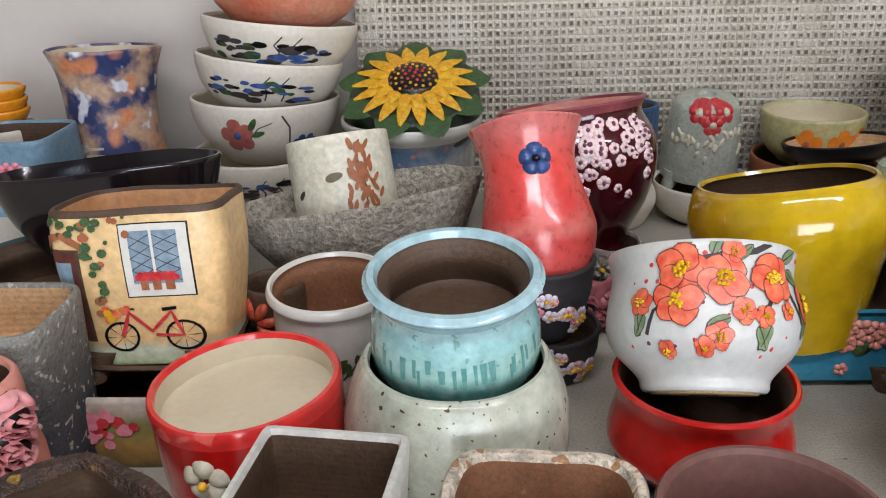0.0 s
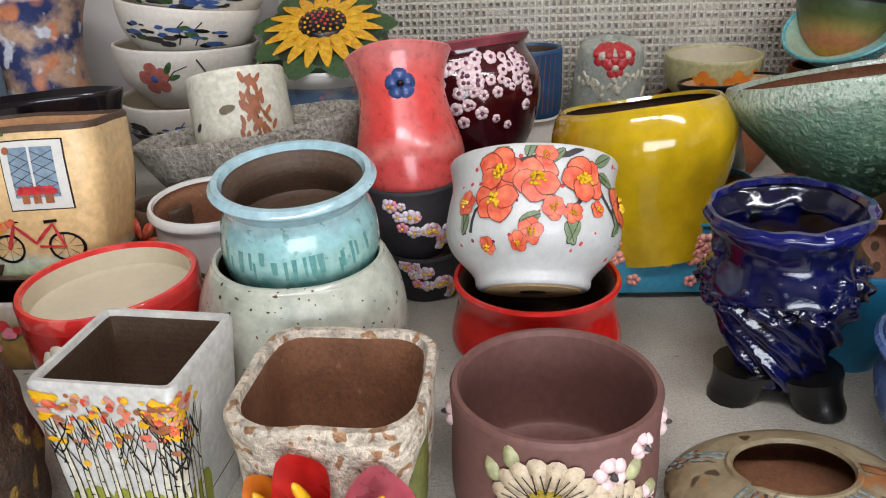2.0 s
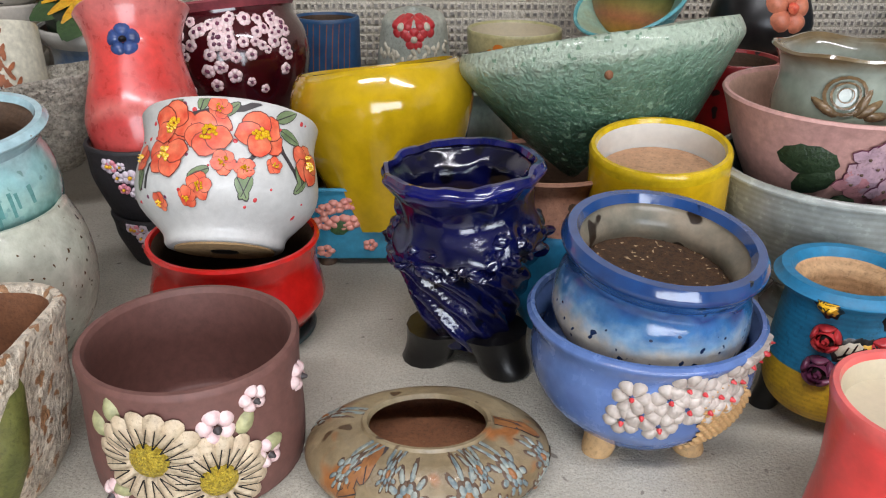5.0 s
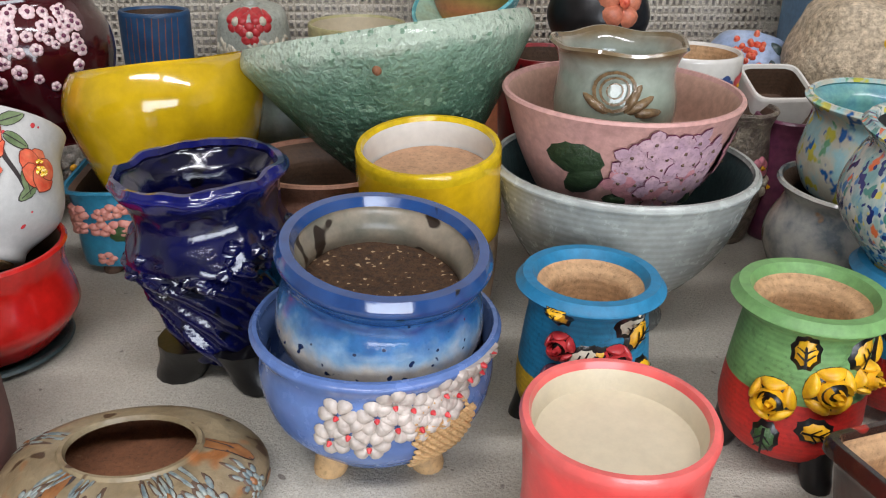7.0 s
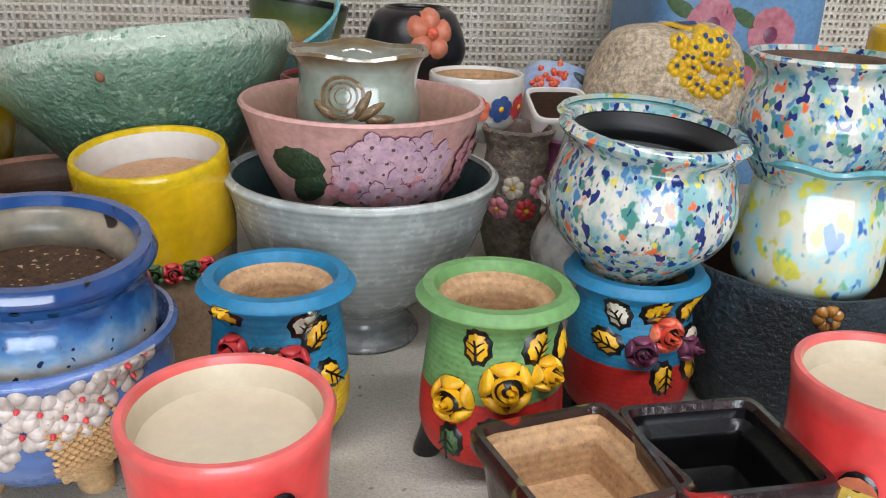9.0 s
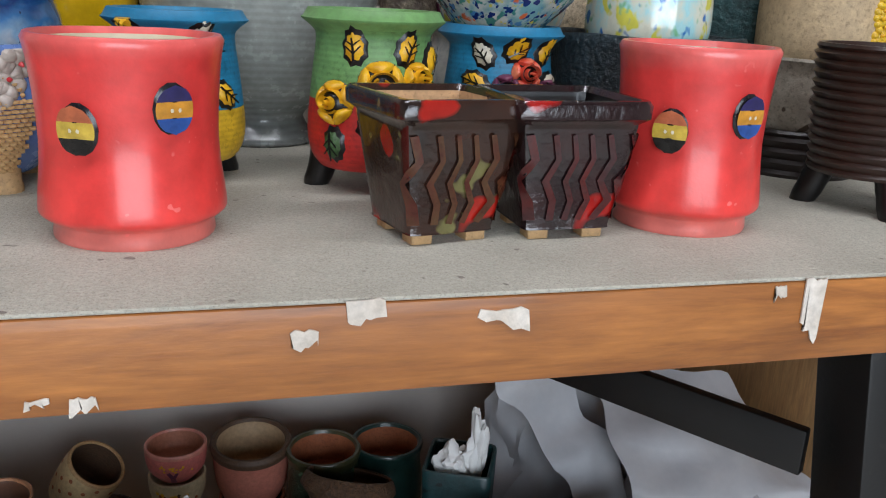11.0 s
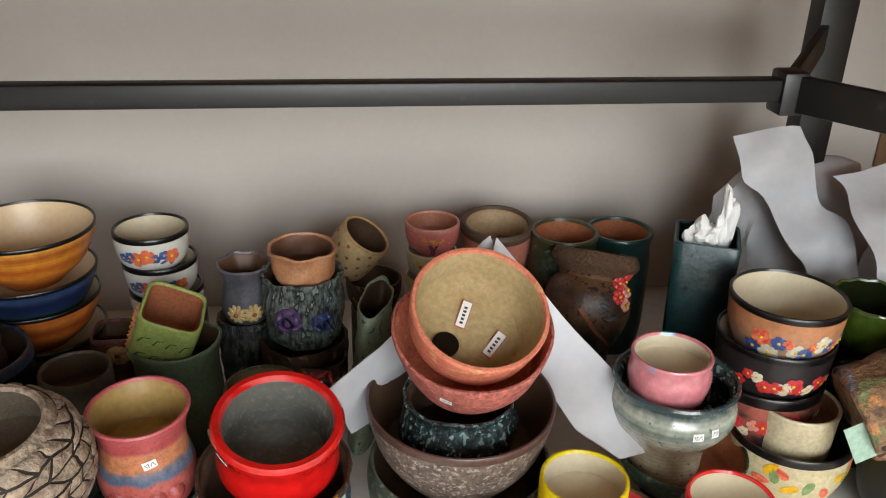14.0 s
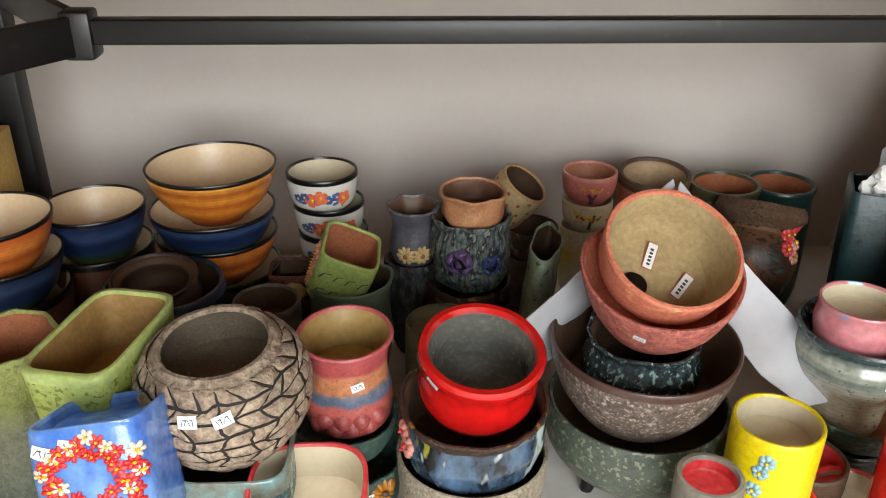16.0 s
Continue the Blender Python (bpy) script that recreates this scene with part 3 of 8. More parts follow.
BOWLW = glaze("bisque_white", (0.86, 0.83, 0.78), (0.82, 0.78, 0.72), 14, 0.45, 0.1, grain=0.4)
for k, (x, z1, H, R, ry, rx) in enumerate(((-0.031, 0.853, 0.075, 0.093, 0, 0), (-0.022, 0.922, 0.078, 0.095, 2, -3), (-0.012, 0.972, 0.07, 0.092, 7, -4), (0.006, 1.016, 0.068, 0.095, 6, -4))):
    p = Pot("off-white bowl with a brush-painted landscape, in a stack", x, 0.90, z1, H, R, [(0.5, 0), (0.56, 0.05), (0.86, 0.42), (0.98, 0.8), (1, 1)], BOWLW, CREAM_IN, rx=rx, ry=ry, wob=0.0015, group="stacked white bowls", name="bowl", cat="bowl")
    rnd = random.Random(k)
    if k == 1:
        flower(p, -100, 0.045, 0.022, 5, glaze("faded_red", (0.72, 0.42, 0.36), (0.6, 0.3, 0.28), 100, 0.5), BLUEP, 0, 0.5)
        leaf(p, -90, 0.052, 0.018, 0.008, 60, LEAFG), leaf(p, -88, 0.045, 0.016, 0.007, 20, LEAFG)
        stroke(p, -80, 0.05, [(-0.02, -0.015), (-0.005, 0.005), (0.012, 0.012)], 0.0016, BRANCH)
        stroke(p, -62, 0.055, [(-0.006, 0.015), (0.004, 0.0), (0.006, -0.028)], 0.0024, BRANCH)
        for a in (-40, -48):
            flower(p, a, 0.032, 0.012, 5, BLUEP, BLACKG, 0)
    else:
        for i in range(36):
            u = -132 + i * 2.6
            c = (BRANCH, LEAFG, BLACKG, BLUEP)[rnd.randrange(4)]
            w = rnd.uniform(0.004, 0.012)
            patch(p, u, H * rnd.uniform(0.38, 0.72), [(q[0] * rnd.uniform(0.8, 1.3), q[1]) for q in disc(w, 9, 0, 0, rnd.uniform(0.2, 0.5))], c, "brush_mark", d=0.0004 + 0.00004 * i)
        for u in (-80, -66):
            stroke(p, u, H * 0.4, [(0, 0), (0.003, 0.012), (-0.003, 0.02), (0.006, 0.03)], 0.0018, BLACKG)
Pot("orange-red painted bowl on top of a stack", 0.016, 0.90, 1.07, 0.065, 0.094, [(0.5, 0), (0.56, 0.05), (0.86, 0.42), (0.98, 0.8), (1, 1)],
    glaze("orange_streaks", (0.84, 0.36, 0.22), (0.80, 0.6, 0.5), 20, 0.4, 0.1), CREAM_IN, rx=-4, ry=6, name="bowl", cat="bowl")

sp = Pot("blue and cream painted pot with a pale rim", 0.166, 0.87, 0.900, 0.148, 0.088, [(0.7, 0), (0.8, 0.1), (0.86, 0.5), (0.84, 0.8), (0.98, 0.94), (1, 1)],
         glaze("watery_blue", (0.66, 0.66, 0.62), (0.36, 0.46, 0.58), 18, 0.4, 0.1, sharp=0.12, more=(((0.72, 0.52, 0.5), 0.62, 40),)), DARK_IN, rim=WHITE, rim_h=0.12)
p = Pot("black pot lying on its side with a big yellow sunflower relief", 0.172, 0.850, 0.945, 0.06, 0.080, [(0.8, 0), (0.98, 0.1), (1.0, 0.5), (0.97, 0.85), (0.85, 0.97), (0.02, 1)],
        glaze("dark_green_glaze", (0.10, 0.14, 0.11), (0.2, 0.26, 0.16), 40, 0.4), DARK_IN, rx=27, floor=0.9, ay=0.95)
SUNP = glaze("sunflower_petal", (0.93, 0.76, 0.16), (0.86, 0.56, 0.08), 140, 0.45, 0.2)


def dome_petals(root, c, rx, count, r0, r1, w, material, name, lift, start=0.0):
    """A ring of separate raised petals round a point on a thing."""
    for k in range(count):
        a = start + 2 * math.pi * k / count
        bm = bmesh.new()
        rows = []
        for s in range(6):
            t = s / 5
            l = r0 + (r1 - r0) * t
            ww = w * math.sin(math.pi * (0.12 + 0.86 * t)) ** 0.7 * 0.5
            rows.append([bm.verts.new((l * math.cos(a) - q * ww * math.sin(a), l * math.sin(a) + q * ww * math.cos(a), lift + 0.004 * math.sin(math.pi * t) - (0.0018 if q else 0) - t * 0.004)) for q in (-1, 0, 1)])
        for x, y in zip(rows, rows[1:]):
            for q in (0, 1):
                bm.faces.new((x[q], x[q + 1], y[q + 1], y[q]))
        bmesh.ops.transform(bm, matrix=c, verts=bm.verts)
        ob = part(name, bm, material, root)


mtop = Matrix.Translation((0, 0, 0.061))
dome_petals(p.root, mtop, 0, 9, 0.042, 0.094, 0.046, LEAFG, "leaf", -0.004, 0.2)
dome_petals(p.root, mtop, 0, 18, 0.022, 0.075, 0.017, SUNP, "petal", 0.002)
dome_petals(p.root, mtop, 0, 16, 0.02, 0.055, 0.015, SUNP, "petal", 0.006, 0.17)
bm = bmesh.new()
bmesh.ops.create_uvsphere(bm, u_segments=24, v_segments=10, radius=1, matrix=mtop @ Matrix.Translation((0, 0, 0.006)) @ Matrix.Diagonal((0.031, 0.031, 0.009, 1)))
heart = part("flower_center", bm, BLACKG, p.root)
for k in range(48):
    a, r = k * 2.4, 0.029 * math.sqrt((k + 0.5) / 48)
    bm = bmesh.new()
    bmesh.ops.create_icosphere(bm, subdivisions=1, radius=0.0023, matrix=mtop @ Matrix.Translation((r * math.cos(a), r * math.sin(a), 0.0155 - 7.5 * r * r)))
    part("seed_bead", bm, CRIMSON if r < 0.014 else (GOLDB if k % 2 else TERRA), heart)

p = Pot("white glazed cylinder cup with pressed autumn leaves, tilted", 0.106, 0.665, 0.928, 0.085, 0.052, [(0.97, 0), (1, 0.03), (1, 1)], glaze("ivory_glaze", (0.86, 0.84, 0.76), (0.82, 0.8, 0.72), 14, 0.3), CREAM_IN, rx=-17, ry=-9, floor=0.5)
leaf(p, -97, 0.045, 0.018, 0.009, 10, glaze("dry_leaf", (0.45, 0.4, 0.3), None, 90, 0.5)), leaf(p, -135, 0.03, 0.012, 0.006, 40, BRANCH)
RUST = glaze("rust_leaf", (0.72, 0.42, 0.25), (0.5, 0.3, 0.2), 130, 0.5)
for i in range(54):
    rnd = random.Random(i)
    hh = rnd.random()
    leaf(p, -58 + rnd.uniform(-24, 24) * (1 - 0.75 * hh), 0.006 + 0.066 * hh, 0.012, 0.0045, 90 + rnd.uniform(-40, 40), RUST, d=0.0005 + i * 0.00003)
stroke(p, -58, 0.004, [(0, 0), (0.003, 0.03), (-0.002, 0.06)], 0.0016, BRANCH)

STONE = glaze("rough_stoneware", (0.78, 0.75, 0.69), (0.68, 0.65, 0.59), 60, 0.85, 0.9, 190)
p = Pot("rough pale grey boat-shaped stoneware bowl", 0.128, 0.62, 0.885, 0.095, 0.128, [(0.42, 0), (0.5, 0.06), (0.72, 0.35), (0.9, 0.7), (1, 1)], STONE, STONE, ax=1.0, ay=0.5, ry=-9, rx=-3, wob=0.004, wf=30, floor=0.35, name="boat_bowl", cat="bowl")

RV = bands("red_vase_glaze", [(0.0, (0.86, 0.36, 0.34)), (0.03, (0.80, 0.28, 0.27)), (0.04, (0.86, 0.45, 0.42)), (0.055, (0.86, 0.27, 0.25)), (0.10, (0.87, 0.30, 0.27)), (0.13, (0.84, 0.46, 0.44))], 0.28, 0.12, 110, 0.01, 25, False, 0.14, coat=0.3)
p = Pot("tilted coral red vase with a blue flower relief", 0.2898, 0.5656, 0.9641, 0.135, 0.0503, [(0.72, 0), (0.84, 0.05), (0.99, 0.25), (0.98, 0.38), (0.8, 0.72), (0.88, 0.9), (1, 1)], RV, DARK_IN, rx=-24, ry=-8, wob=0.0015, floor=0.6, wave=0.02, waves=3)
flower(p, -83, 0.100, 0.0145, 5, glaze("steel_blue_glaze", (0.28, 0.38, 0.62), (0.14, 0.2, 0.35), 90, 0.2), BLACKG, 0.003, 0.3, 0.9)

MAR = glaze("maroon_glaze", (0.30, 0.05, 0.08), (0.18, 0.03, 0.06), 30, 0.12, 0.06, 90, None, 0.7, 100, 0.5)
p = Pot("glossy maroon vase with white plum blossoms, leaning", 0.345, 0.70, 0.951, 0.15, 0.082, [(0.48, 0), (0.5, 0.06), (0.8, 0.3), (0.98, 0.55), (0.98, 0.75), (0.85, 0.92), (0.93, 1)], MAR, PINKC, rx=-10, ry=-7, rim=glaze("pink_brown_rim", (0.62, 0.3, 0.32), (0.45, 0.2, 0.24), 50, 0.3), rim_h=0.03, floor=0.5)
PLUM = glaze("plum_blossom", (0.90, 0.74, 0.76), (0.96, 0.9, 0.88), 200, 0.3)
for i in range(84):
    rnd = random.Random(100 + i)
    flower(p, -95 + rnd.uniform(-45, 62), 0.135 - abs(rnd.gauss(0, 0.028)), rnd.uniform(0.0045, 0.0075), 5, PLUM, PURPLE, 0.0012, rnd.uniform(0, 2), 0.9, 0.3)
SHELL = glaze("white_shell_relief", (0.78, 0.76, 0.72), (0.6, 0.57, 0.52), 90, 0.4, 0.5, 200)
p = Pot("small white pot with raised shell flowers", 0.385, 0.655, 0.818, 0.064, 0.034, CUP, SHELL, DARK_IN, wob=0.004, wf=60)
for a in (-110, -70, -30):
    flower(p, a, 0.045, 0.014, 5, SHELL, GOLDB, 0.003)
p = Pot("rose-coloured pot with clustered petals", 0.340, 0.60, 0.815, 0.062, 0.05, CUP, glaze("dusty_rose", (0.72, 0.42, 0.44), (0.5, 0.25, 0.28), 60, 0.4, 0.3), DARK_IN, wob=0.006, wf=50)
for i in range(10):
    rose(p, -150 + i * 14, 0.022 + 0.02 * (i % 2), 0.013, glaze("dusty_rose", (0.7, 0.4, 0.4)), 0.005)
p = Pot("blue pot with carved vertical stripes", 0.432, 0.89, 0.905, 0.085, 0.034, CYL, glaze("striped_blue", (0.16, 0.34, 0.5), (0.1, 0.22, 0.36), 40, 0.4), DARK_IN, ax=1.25, wob=0.001, floor=0.6)
for i in range(9):
    stroke(p, -135 + i * 11, 0.006, [(0, 0), (0.002, 0.04), (0.005, 0.076)], 0.0014, TERRA)
Pot("small grey pot under a blue striped one", 0.43, 0.88, 0.822, 0.070, 0.046, JAR, BOWLW, DARK_IN)

HEARTG = glaze("grey_green_glaze", (0.74, 0.75, 0.70), (0.66, 0.68, 0.63), 30, 0.3, 0.15)
p = Pot("upturned grey pot with red flowers and white leaf relief", 0.545, 0.935, 0.905, 0.105, 0.052, [(1.0, 0), (1.0, 0.05), (0.95, 0.4), (0.85, 0.8), (0.72, 0.96), (0.3, 1)], HEARTG, HEARTG, rx=8, floor=0.98, wob=0.002)
feet(p, 2, 0.042, 0.012, 0.022, HEARTG, -150)
for a, z in ((-114, 0.096), (-66, 0.096), (-90, 0.082)):
    flower(p, a, z, 0.015, 5, CRIMSON, PETALW, 0.0015, 0.3, 0.8, 0.3)
for i in range(34):
    rnd = random.Random(i)
    leaf(p, -90 + rnd.uniform(-68, 68), 0.076 - abs(rnd.gauss(0, 0.016)), 0.012, 0.006, -90 + rnd.uniform(-50, 50), PETALW, 0.0015)
p = Pot("grey clay pot under an upturned pot", 0.545, 0.90, 0.801, 0.049, 0.07, CUP, BOWLW, DARK_IN)

p = Pot("pale yellow oval pot with orange flowers", 0.680, 0.925, 0.884, 0.062, 0.064, CUP, glaze("pale_yellow", (0.80, 0.77, 0.56), (0.7, 0.68, 0.5), 24, 0.35), CREAM_IN, floor=0.6)
for a in (-115, -75, -50):
    flower(p, a, 0.034, 0.02, 5, glaze("marigold", (0.93, 0.62, 0.2), (0.85, 0.45, 0.15), 80, 0.4), TERRA)
Pot("clay saucer bowl under an oval pot", 0.68, 0.915, 0.828, 0.076, 0.075, CUP, TERRA, DARK_IN)
Pot("thin black oval dish", 0.680, 0.84, 0.869, 0.03, 0.066, BOWL, BLACKG, BUFF_IN, ay=0.7, rx=-4, ry=-4, name="dish", cat="dish")
Pot("brown clay pot under a black dish", 0.69, 0.84, 0.836, 0.084, 0.05, CUP, TERRA, DARK_IN)
STRI = bands("striped_glaze", [(0, (0.42, 0.3, 0.14)), (0.012, (0.78, 0.55, 0.2)), (0.03, (0.78, 0.48, 0.32)), (0.045, (0.6, 0.52, 0.28)), (0.06, (0.33, 0.38, 0.2)), (0.08, (0.24, 0.3, 0.22))], 0.35, 0.1, 120, 0.004, 30, False, 0.1)
p = Pot("green and orange striped bowl, leaning", 0.835, 0.90, 0.960, 0.085, 0.062, BOWL, STRI, DARK_IN, rx=-6, ry=8, rim=BLACKG, rim_h=0.04)
Pot("aqua glazed dish standing tilted", 0.815, 0.85, 0.935, 0.05, 0.075, [(0.4, 0), (0.7, 0.4), (1, 1)], glaze("aqua", (0.45, 0.75, 0.76), (0.36, 0.66, 0.7), 20, 0.25), glaze("aqua_in", (0.72, 0.76, 0.6), (0.5, 0.74, 0.74), 20, 0.3), rx=18, ry=-26, name="dish", cat="dish")
Pot("clay pot supporting tilted bowls", 0.82, 0.89, 0.872, 0.12, 0.05, CYL, TERRA, DARK_IN)

MUST = glaze("mustard_glaze", (0.80, 0.66, 0.08), (0.72, 0.58, 0.06), 9, 0.1, 0.05, 40, None, 0.7, 100, 0.5)
p = Pot("glossy mustard yellow bowl with a curved-in lip", 0.512, 0.5377, 0.920, 0.14, 0.0836, [(0.58, 0), (0.6, 0.04), (0.78, 0.34), (0.96, 0.66), (1.0, 0.82), (0.93, 0.96), (0.88, 1)], MUST, DARK_IN, rx=-11, ry=-7, wave=0.012, waves=3, floor=0.6)
GB = bands("green_bowl_glaze", [(0, (0.13, 0.24, 0.18)), (0.04, (0.20, 0.33, 0.25)), (0.075, (0.34, 0.47, 0.38)), (0.095, (0.52, 0.64, 0.55)), (0.105, (0.70, 0.76, 0.68))], 0.3, 1.0, 190, 0.014, 60, False, 0.13, (0.46, 0.58, 0.48), 0.63, 0.2)
p = Pot("large speckled green stoneware bowl, tilted", 0.705, 0.52, 0.950, 0.115, 0.124, [(0.38, 0), (0.42, 0.04), (0.70, 0.42), (0.93, 0.78), (1.0, 0.9), (0.98, 1)], GB, BROWN_IN, rx=-12, ry=-8.5, wob=0.002, floor=0.6, thick=0.008, ay=0.85)
patch(p, -96, 0.088, disc(0.004), BROWN_IN, "clay_knob", 0.003)

HB = bands("house_pot_paint", [(0, (0.75, 0.8, 0.62)), (0.014, (0.82, 0.84, 0.74)), (0.022, (0.88, 0.72, 0.50)), (0.11, (0.90, 0.76, 0.55))], 0.4, 0.1, 130, 0.004, 40, False, 0.13)
p = Pot("cream square pot painted with a cottage, window and red bicycle", -0.010, 0.462, 0.937, 0.125, 0.067, [(0.78, 0), (0.84, 0.05), (0.94, 0.4), (1.0, 0.75), (0.99, 1)], HB, glaze("peach_inside", (0.86, 0.68, 0.5), (0.8, 0.6, 0.42), 20, 0.5), n=6, ay=0.72, rx=-8, ry=-2, rim=DARK_IN, rim_h=0.02, wob=0.002, floor=0.55)
F = -90
WBLUE = glaze("window_blue", (0.55, 0.63, 0.68), (0.45, 0.53, 0.6), 60, 0.4)
patch(p, F, 0, rect(-0.008, 0.040, 0.058, 0.116), BLACKG, "window_outline", d=0.0003)
patch(p, F, 0, rect(-0.007, 0.039, 0.059, 0.115), WHITE, "window_frame", d=0.0006)
for u0, u1 in ((-0.001, 0.015), (0.017, 0.033)):
    patch(p, F, 0, rect(u0, u1, 0.069, 0.110), WBLUE, "window_pane", d=0.0009)
    for k in range(4):
        stroke(p, F, 0, [(u0, 0.071 + k * 0.009), (u1, 0.080 + k * 0.009)], 0.0006, BRANCH, "lattice", 0.0012)
        stroke(p, F, 0, [(u1, 0.071 + k * 0.009), (u0, 0.080 + k * 0.009)], 0.0006, BRANCH, "lattice", 0.0012)
for k in range(3):
    patch(p, F, 0, rect(0.004 + k * 0.009, 0.010 + k * 0.009, 0.064, 0.072, 2), TERRA, "painted_flowerpot", d=0.0014)
    for j in range(5):
        patch(p, F, 0, disc(0.0028, 7, 0.003 + k * 0.009 + 0.002 * j, 0.074 + 0.002 * (j % 2)), CRIMSON, "painted_bloom", d=0.0016)
patch(p, F, 0, rect(-0.056, -0.036, 0.022, 0.098), DARK_IN, "door_outline", d=0.0004)
patch(p, F, 0, rect(-0.054, -0.038, 0.024, 0.096), glaze("door_red", (0.42, 0.2, 0.17), (0.3, 0.15, 0.13), 60, 0.5), "painted_door", d=0.0007)
patch(p, F, 0, rect(-0.052, -0.041, 0.062, 0.088), WBLUE, "door_pane", d=0.0010)
stroke(p, F, 0, [(-0.060, 0.092), (-0.055, 0.106), (-0.045, 0.109), (-0.034, 0.10), (-0.031, 0.09)], 0.006, TERRA, "door_arch", 0.0013)
for i in range(40):
    rnd = random.Random(i)
    u, v = (rnd.uniform(-0.06, 0.0), rnd.uniform(0.108, 0.122)) if i < 18 else (rnd.gauss(-0.026, 0.004), rnd.uniform(0.045, 0.11))
    patch(p, F, 0, disc(rnd.uniform(0.0015, 0.0038), 7, u, v), LEAFG if i % 3 else TERRA, "painted_ivy", d=0.0010 + i * 0.00003)
for cu in (-0.018, 0.028):
    bm = bmesh.new()
    for k in range(20):
        a0, a1 = k * 0.314, k * 0.314 + 0.33
        p.blob(bm, [(cu + r * math.cos(a), 0.026 + r * math.sin(a)) for r, a in ((0.0108, a0), (0.0128, a0), (0.0128, a1), (0.0108, a1))], radians(F), 0, 0.0009, 0, 1)
    for k in range(8):
        a = k * 0.785
        p.blob(bm, [(cu, 0.0255), (cu + 0.0115 * math.cos(a), 0.026 + 0.0115 * math.sin(a)), (cu + 0.0115 * math.cos(a + 0.05), 0.026 + 0.0115 * math.sin(a + 0.05))], radians(F), 0, 0.0008, 0, 1)
    part("painted_wheel", bm, BLACKG, p.root)
stroke(p, F, 0, [(-0.018, 0.026), (-0.010, 0.046), (0.006, 0.03), (0.022, 0.046), (0.028, 0.026), (0.008, 0.027)], 0.0032, CRIMSON, "painted_bicycle_frame", 0.0012)
stroke(p, F, 0, [(0.016, 0.048), (0.026, 0.049)], 0.003, BLACKG, "painted_saddle", 0.0014), stroke(p, F, 0, [(-0.014, 0.050), (-0.005, 0.049)], 0.0016, BLACKG, "painted_handlebar", 0.0014)
for i in range(14):
    rnd = random.Random(i)
    patch(p, F, 0, disc(0.003, 7, -0.020 + rnd.uniform(-0.010, 0.010), 0.044 + rnd.uniform(-0.004, 0.006)), GOLDB if i % 2 else ORANGE, "painted_basket_bloom", d=0.0015 + i * 0.00004)
feet(p, 4, 0.055, 0.010, 0.02, DARK_IN, 45)
CH = bands("cherry_scene", [(0, (0.30, 0.26, 0.14)), (0.02, (0.66, 0.5, 0.26)), (0.04, (0.50, 0.52, 0.3)), (0.055, (0.8, 0.74, 0.68)), (0.085, (0.74, 0.8, 0.84))], 0.45, 0.1, 130, 0.012, 40, False, 0.1)
p = Pot("small square pot painted with a blossoming cherry tree", -0.022, 0.415, 0.812, 0.06, 0.052, CYL, CH, DARK_IN, n=6)
for i in range(46):
    rnd = random.Random(i)
    patch(p, -112, 0, disc(rnd.uniform(0.003, 0.006), 7, rnd.gauss(0, 0.013), 0.042 + rnd.gauss(0, 0.008)), PINKP if i % 3 else CRIMSON, "painted_blossom", d=0.0006 + i * 0.00004)
stroke(p, -112, 0.004, [(0, 0), (-0.002, 0.016), (0.004, 0.032)], 0.004, BRANCH)
p = Pot("small dark brown saucer between square pots", -0.005, 0.45, 0.822, 0.012, 0.058, BOWL, DARK_IN, DARK_IN, n=6, name="saucer", cat="saucer")

BG = glaze("black_shiny_glaze", (0.08, 0.06, 0.08), (0.13, 0.10, 0.12), 24, 0.12, 0.1, 70, None, 0.7, 100, 0.4)
Pot("shiny black oval bowl with a wavy edge", -0.120, 0.625, 0.915, 0.085, 0.118, [(0.6, 0), (0.66, 0.08), (0.88, 0.5), (1, 1)], BG, BG, ay=0.5, rx=-6, ry=-5, wob=0.003, floor=0.5)
p = Pot("light blue square pot with a pink flower cluster", -0.285, 0.775, 0.912, 0.085, 0.054, CYL, glaze("powder_blue", (0.48, 0.6, 0.68), (0.4, 0.52, 0.6), 24, 0.4), DARK_IN, n=6)
for i in range(9):
    flower(p, -80 + (i % 3 - 1) * 10, 0.03 + (i // 3) * 0.013, 0.009, 5, PINKP, CRIMSON, 0.002)
for k in range(3):
    Pot("orange-yellow glazed dish in a stack", -0.345, 0.85, 0.948 - k * 0.013, 0.022, 0.036, BOWL, glaze("egg_yellow", (0.90, 0.62, 0.12), (0.84, 0.5, 0.1), 20, 0.3), CREAM_IN, group="stacked yellow dishes", name="dish", cat="dish")
Pot("tall grey pot carrying stacked dishes", -0.345, 0.85, 0.90, 0.147, 0.045, CYL, BOWLW, DARK_IN)
TG = glaze("teal_grey_glaze", (0.28, 0.38, 0.38), (0.2, 0.24, 0.24), 26, 0.35, 0.2)
Pot("teal grey glazed bowl with a rolled rim", -0.160, 0.56, 0.842, 0.09, 0.08, JAR, TG, DARK_IN, floor=0.5)
Pot("dark clay pot under a black bowl", -0.10, 0.66, 0.832, 0.08, 0.075, CUP, DARK_IN, DARK_IN)
Pot("dark clay pot under a landscape vase", -0.221, 0.90, 0.828, 0.076, 0.075, CUP, DARK_IN, DARK_IN)
# Concrete grey runs from dark at the foot to pale at the rim.
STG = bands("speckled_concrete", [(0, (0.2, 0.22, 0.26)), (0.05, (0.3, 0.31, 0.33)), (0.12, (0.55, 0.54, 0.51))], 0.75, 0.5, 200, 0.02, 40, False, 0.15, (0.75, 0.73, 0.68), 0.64)
